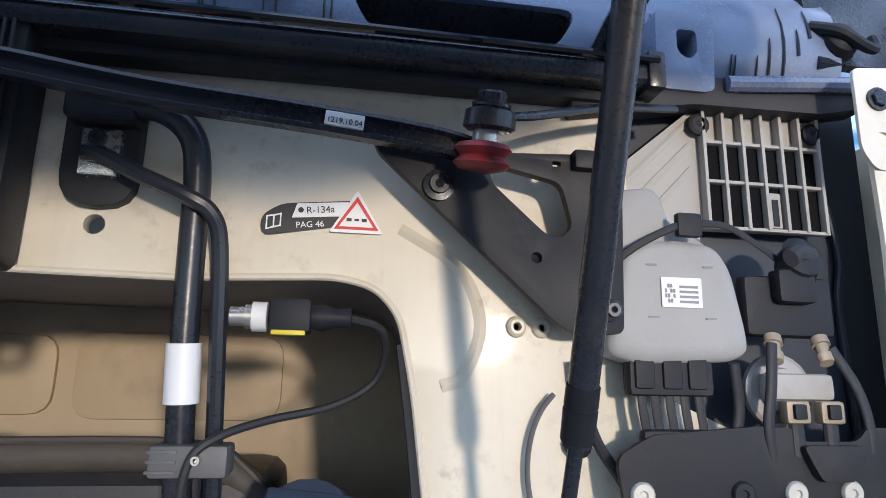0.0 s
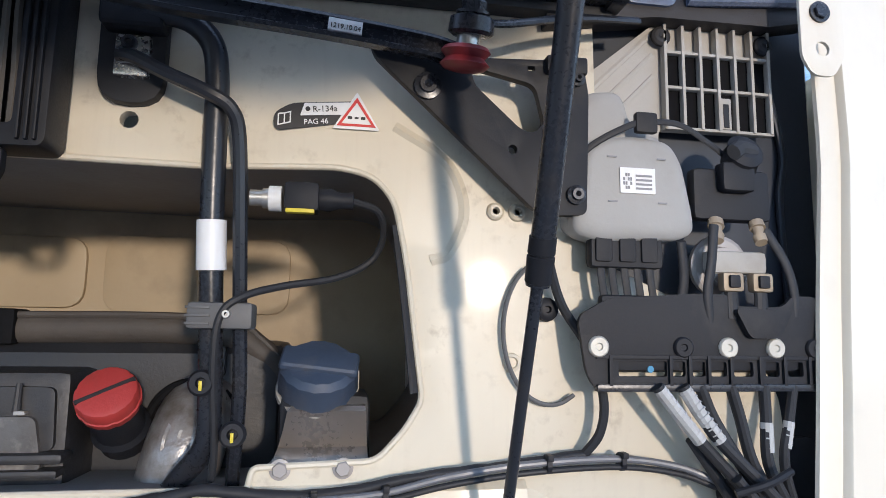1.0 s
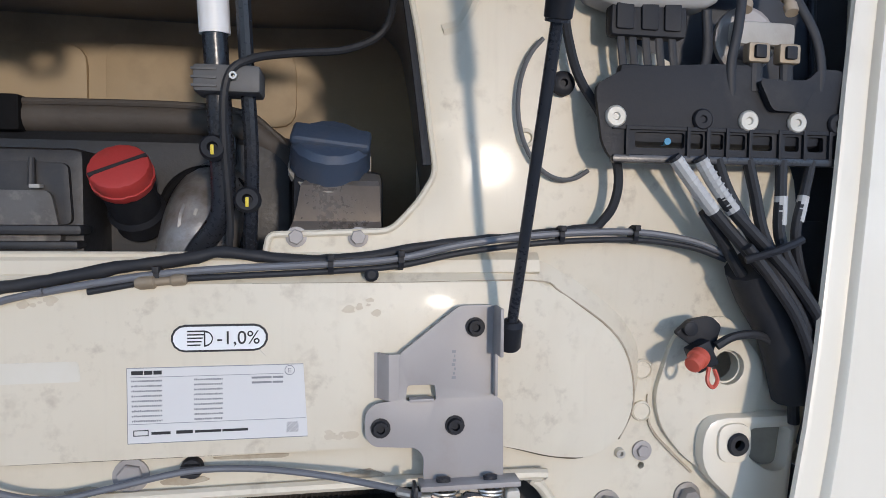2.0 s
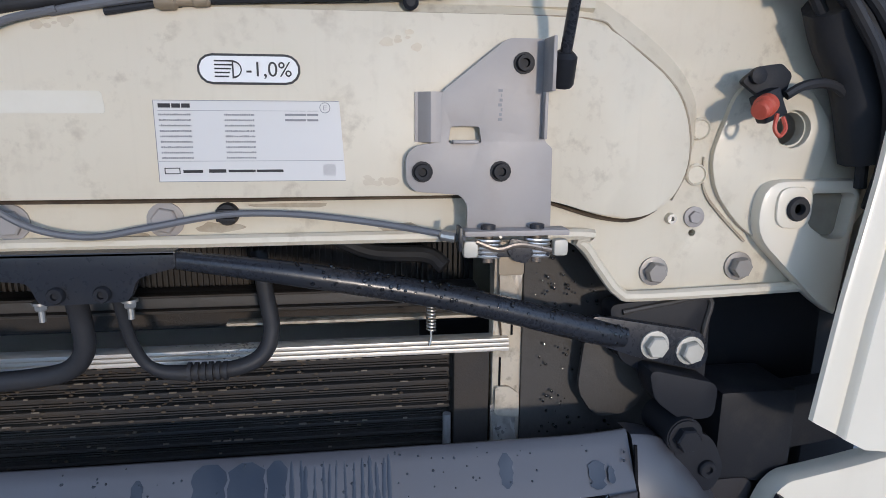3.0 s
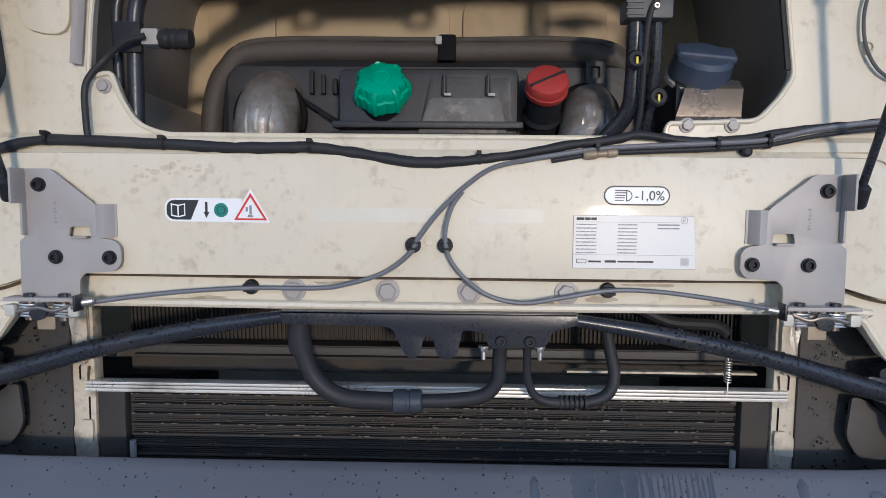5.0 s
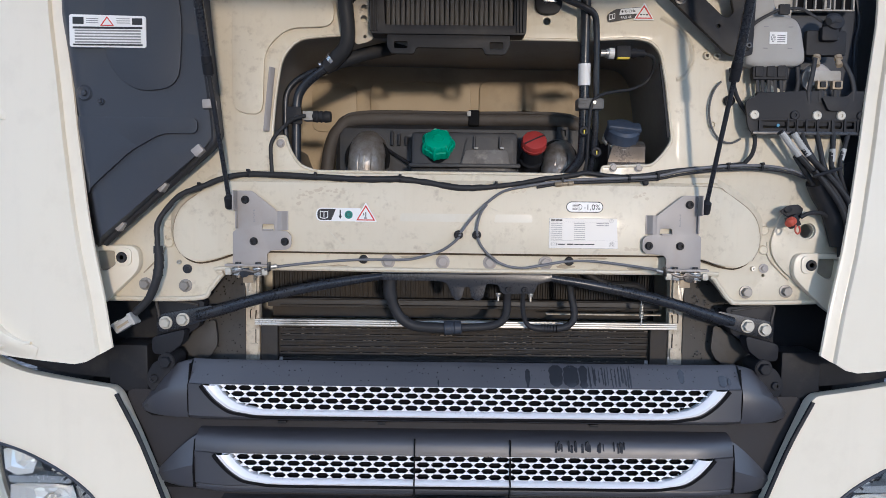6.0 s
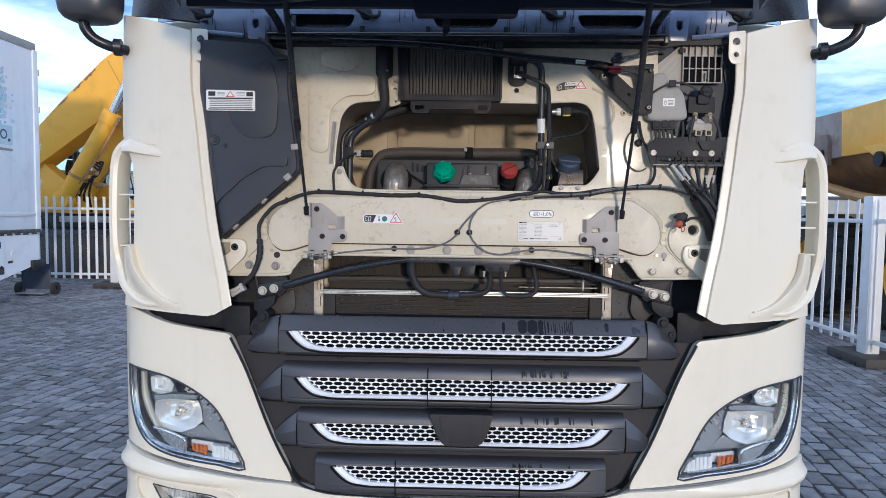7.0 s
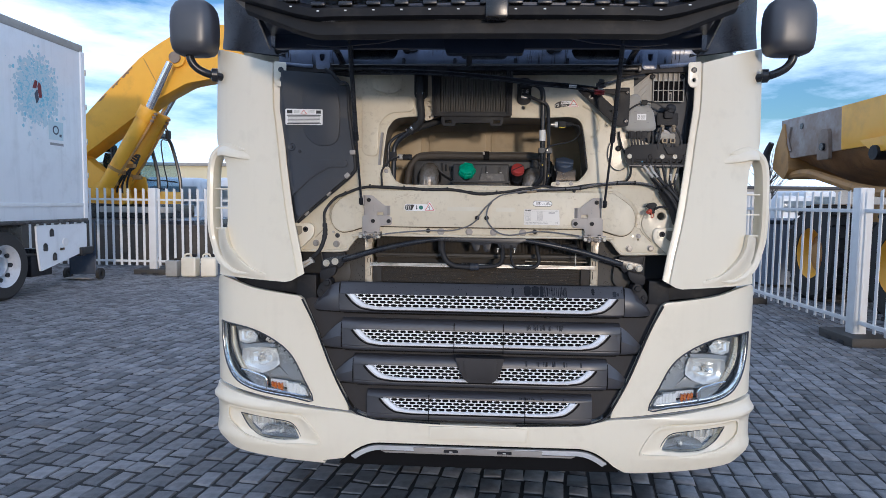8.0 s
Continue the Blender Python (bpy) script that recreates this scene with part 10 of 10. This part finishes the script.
du("skip_floor", box((5.56, 3.0, 2.44), (8.4, 9.0, 2.5)), RUSTY, skip)
du("skip_far_side", box((8.35, 3.0, 2.44), (8.42, 9.1, 3.1)), MACHINE, skip)
lug = du("lifting_lug", side_plate(rnd([(7.66, 2.78), (7.48, 2.78), (7.44, 2.70), (7.40, 2.30), (7.74, 2.30), (7.72, 2.66)], 0.03), 5.44, 5.5, (), 0.01), RUSTY, skip, "rusty lifting lug")
du("lug_pin", rod((5.40, 7.56, 2.5), (5.46, 7.56, 2.5), 0.06, None, 14), SATIN, lug)
du("belly_arch", tube([(5.60, 8.95, 2.10), (5.60, 8.3, 2.12), (5.62, 7.6, 1.98), (5.64, 6.95, 1.84), (5.65, 6.2, 1.76), (5.65, 5.0, 1.76)], 0.075, 8, 4), OCHRE, skip)
du("tail_buffer", tube([(5.42, 9.30, 2.72), (5.38, 9.40, 2.50), (5.40, 9.36, 2.22)], [0.05, 0.07, 0.04], 8, 4), RUBBER, skip)
du("eye_hole", rod((5.485, 8.38, 2.92), (5.51, 8.38, 2.92), 0.05, None, 14), SATIN, skip)
du("edge_rib", tube([(5.48, 8.72, 2.95), (5.48, 8.80, 2.72), (5.48, 8.70, 2.52)], 0.02, 6, 3), SCRAPED, skip)
du("ram_boss", rod((5.36, 6.15, 2.30), (5.6, 6.15, 2.30), 0.10, None, 18), BLACK, skip)
du("ram_plate", side_plate(rnd([(6.55, 2.50), (5.2, 2.52), (5.2, 2.36), (6.2, 2.30)], 0.03), 5.40, 5.5, (), 0.01), MACHINE, skip)
du("chassis_frame", box((6.2, 3.2, 0.9), (7.6, 9.4, 1.6), 0.05), OCHRE)
for y in (7.95, 5.75, 3.5):
    for x in (5.78, 8.0):
        w = du("wheel", lathe([(-0.28, 0.42), (-0.28, 0.70), (-0.20, 0.78), (0.20, 0.78), (0.28, 0.70), (0.28, 0.42)], (x, y, 0.78), (1, 0, 0), 44, hollow=True), TYRE, None, "large dusty earthmover wheel")
        du("rim", lathe([(-0.27, 0.43), (-0.24, 0.40), (-0.12, 0.37), (-0.08, 0.33)], (x, y, 0.78), (1, 0, 0), 30, caps=False), MACHINE, w)
        du("hub", lathe([(-0.08, 0.335), (-0.04, 0.22), (-0.15, 0.17), (-0.17, 0.10), (-0.17, 0.0)], (x, y, 0.78), (1, 0, 0), 24, caps=False), OCHRE, w)
        for k in range(22):
            a = 2 * math.pi * k / 22
            du("tread_lug", box((-0.26, -0.05, 0.76), (0.26, 0.05, 0.81), 0.01, turn=Matrix.Translation((x, y, 0.78)) @ Matrix.Rotation(a, 4, "X")), TYRE, w)

# ---- distance: sheds, parked vans, bare tree ----
shed = thing("warehouse", "long cream warehouse with a flat roof in the distance", "building", at=(-20, 45, 0))
part("wall", box((-30, 0, 0), (22, 14, 4.1), 0.05), WALL_CREAM, shed)
part("roof", box((-30.2, -0.2, 4.1), (22.2, 14.2, 4.35), 0.05), GREY_PLASTIC, shed)
for k in range(9):
    wdw = part("window", box((-26 + 5.2 * k, -0.06, 1.4), (-23.4 + 5.2 * k, 0.02, 2.7), 0.02), SATIN, shed)
    part("pane", box((-25.9 + 5.2 * k, -0.08, 1.5), (-23.5 + 5.2 * k, -0.05, 2.6)), WIND, wdw)
shed2 = thing("storage_hall", "grey storage hall beyond the side fence", "building", at=(38, 60, 0))
part("wall", box((-16, 0, 0), (30, 14, 3.2), 0.05), GREY_PLASTIC, shed2)
part("roof", box((-16.2, -0.2, 3.2), (30.2, 14.2, 3.5), 0.05), COVER, shed2)
hedge = bmesh.new()
rh = random.Random(8)
for k in range(1500):
    x, y = rh.uniform(-120, 140), rh.uniform(75, 90)
    z, r = rh.uniform(0, 3.4) ** 1.0, rh.uniform(0.25, 0.8)
    n = Vector((rh.gauss(0, 1), rh.gauss(0, 1), rh.gauss(0, 1))).normalized()
    s1 = n.orthogonal() * r
    s2 = n.cross(s1)
    hedge.faces.new([hedge.verts.new(Vector((x, y, z)) + s1 * math.cos(t) * rh.uniform(0.5, 1) + s2 * math.sin(t) * rh.uniform(0.5, 1)) for t in [2 * math.pi * j / 6 for j in range(6)]])
tagged(part("far_hedge", hedge, material("winter_foliage", (0.05, 0.055, 0.035), 0.8, second=(0.08, 0.07, 0.05), scale=0.2)), "dark hedge and scrub along the horizon", "hedge", kind="stuff")
for i, (x, y, w, h, turn, lab_) in enumerate(((-11.2, 20.0, 2.0, 2.35, 8, "white van parked beyond the fence"), (-9.4, 21.0, 1.7, 2.4, -6, "white box van parked beyond the fence"), (22.5, 40.0, 2.2, 2.6, 10, "white lorry cab parked beyond the side fence"), (19.0, 36.0, 2.0, 2.2, 0, "pale van parked beyond the side fence"))):
    van = thing("van", lab_, "van", "parked vans")
    van.matrix_world = pose(x, y, 0, 0, 0, turn)
    part("van_body", box((-w / 2, 0, 0.35), (w / 2, 4.6, h), 0.22, 4), TRAILER, van)
    part("windscreen", box((-w / 2 + 0.15, -0.03, h * 0.55), (w / 2 - 0.15, 0.06, h * 0.86), 0.03), WIND, van)
    part("bumper", box((-w / 2 + 0.02, -0.05, 0.32), (w / 2 - 0.02, 0.2, 0.62), 0.05), COVER, van)
    for s in (-1, 1):
        part("headlamp", box((s * (w / 2 - 0.25) - 0.12, -0.03, 0.78), (s * (w / 2 - 0.25) + 0.12, 0.05, 0.95), 0.03), CHROME, van)
        for yy in (0.9, 3.7):
            part("wheel", lathe([(-0.1, 0.2), (-0.1, 0.31), (0.1, 0.31), (0.1, 0.2)], (s * (w / 2 - 0.05), yy, 0.315), (1, 0, 0), 20, hollow=True), TYRE, van)
tree = thing("bare_tree", "bare winter tree beyond the side fence", "tree", at=(15.5, 32, 0))
part("trunk", tube([(0, 0, 0), (0.05, 0, 1.5), (0.0, 0.1, 3.0)], [0.16, 0.11, 0.08], 8, 3), DUST_DARK, tree)
bm = bmesh.new()
for k in range(60):
    a, e = rh.uniform(0, 6.28), rh.uniform(0.5, 1.4)
    d = Vector((math.cos(a) * math.cos(e), math.sin(a) * math.cos(e), math.sin(e)))
    b0 = Vector((0.0, 0.05, rh.uniform(1.6, 3.0)))
    ln = rh.uniform(0.8, 1.7)
    join(bm, tube([b0, b0 + d * ln * 0.5, b0 + d * ln + Vector((0, 0, 0.15))], [0.03, 0.018, 0.006], 4, 2))
tagged(part("crown", bm, DUST_DARK, tree), kind="stuff")
bin_ = thing("container_bin", "blue-grey steel container bin behind the side fence", "container", at=(6.4, 10.6, 0))
part("bin_wall", box((-0.9, -1.1, 0.05), (0.9, 1.1, 1.25), 0.03), material("blue_grey_paint", (0.20, 0.24, 0.31), 0.5, second=(0.16, 0.19, 0.25)), bin_)
part("bin_rim", box((-0.94, -1.14, 1.21), (0.94, 1.14, 1.29), 0.02), COVER, bin_)
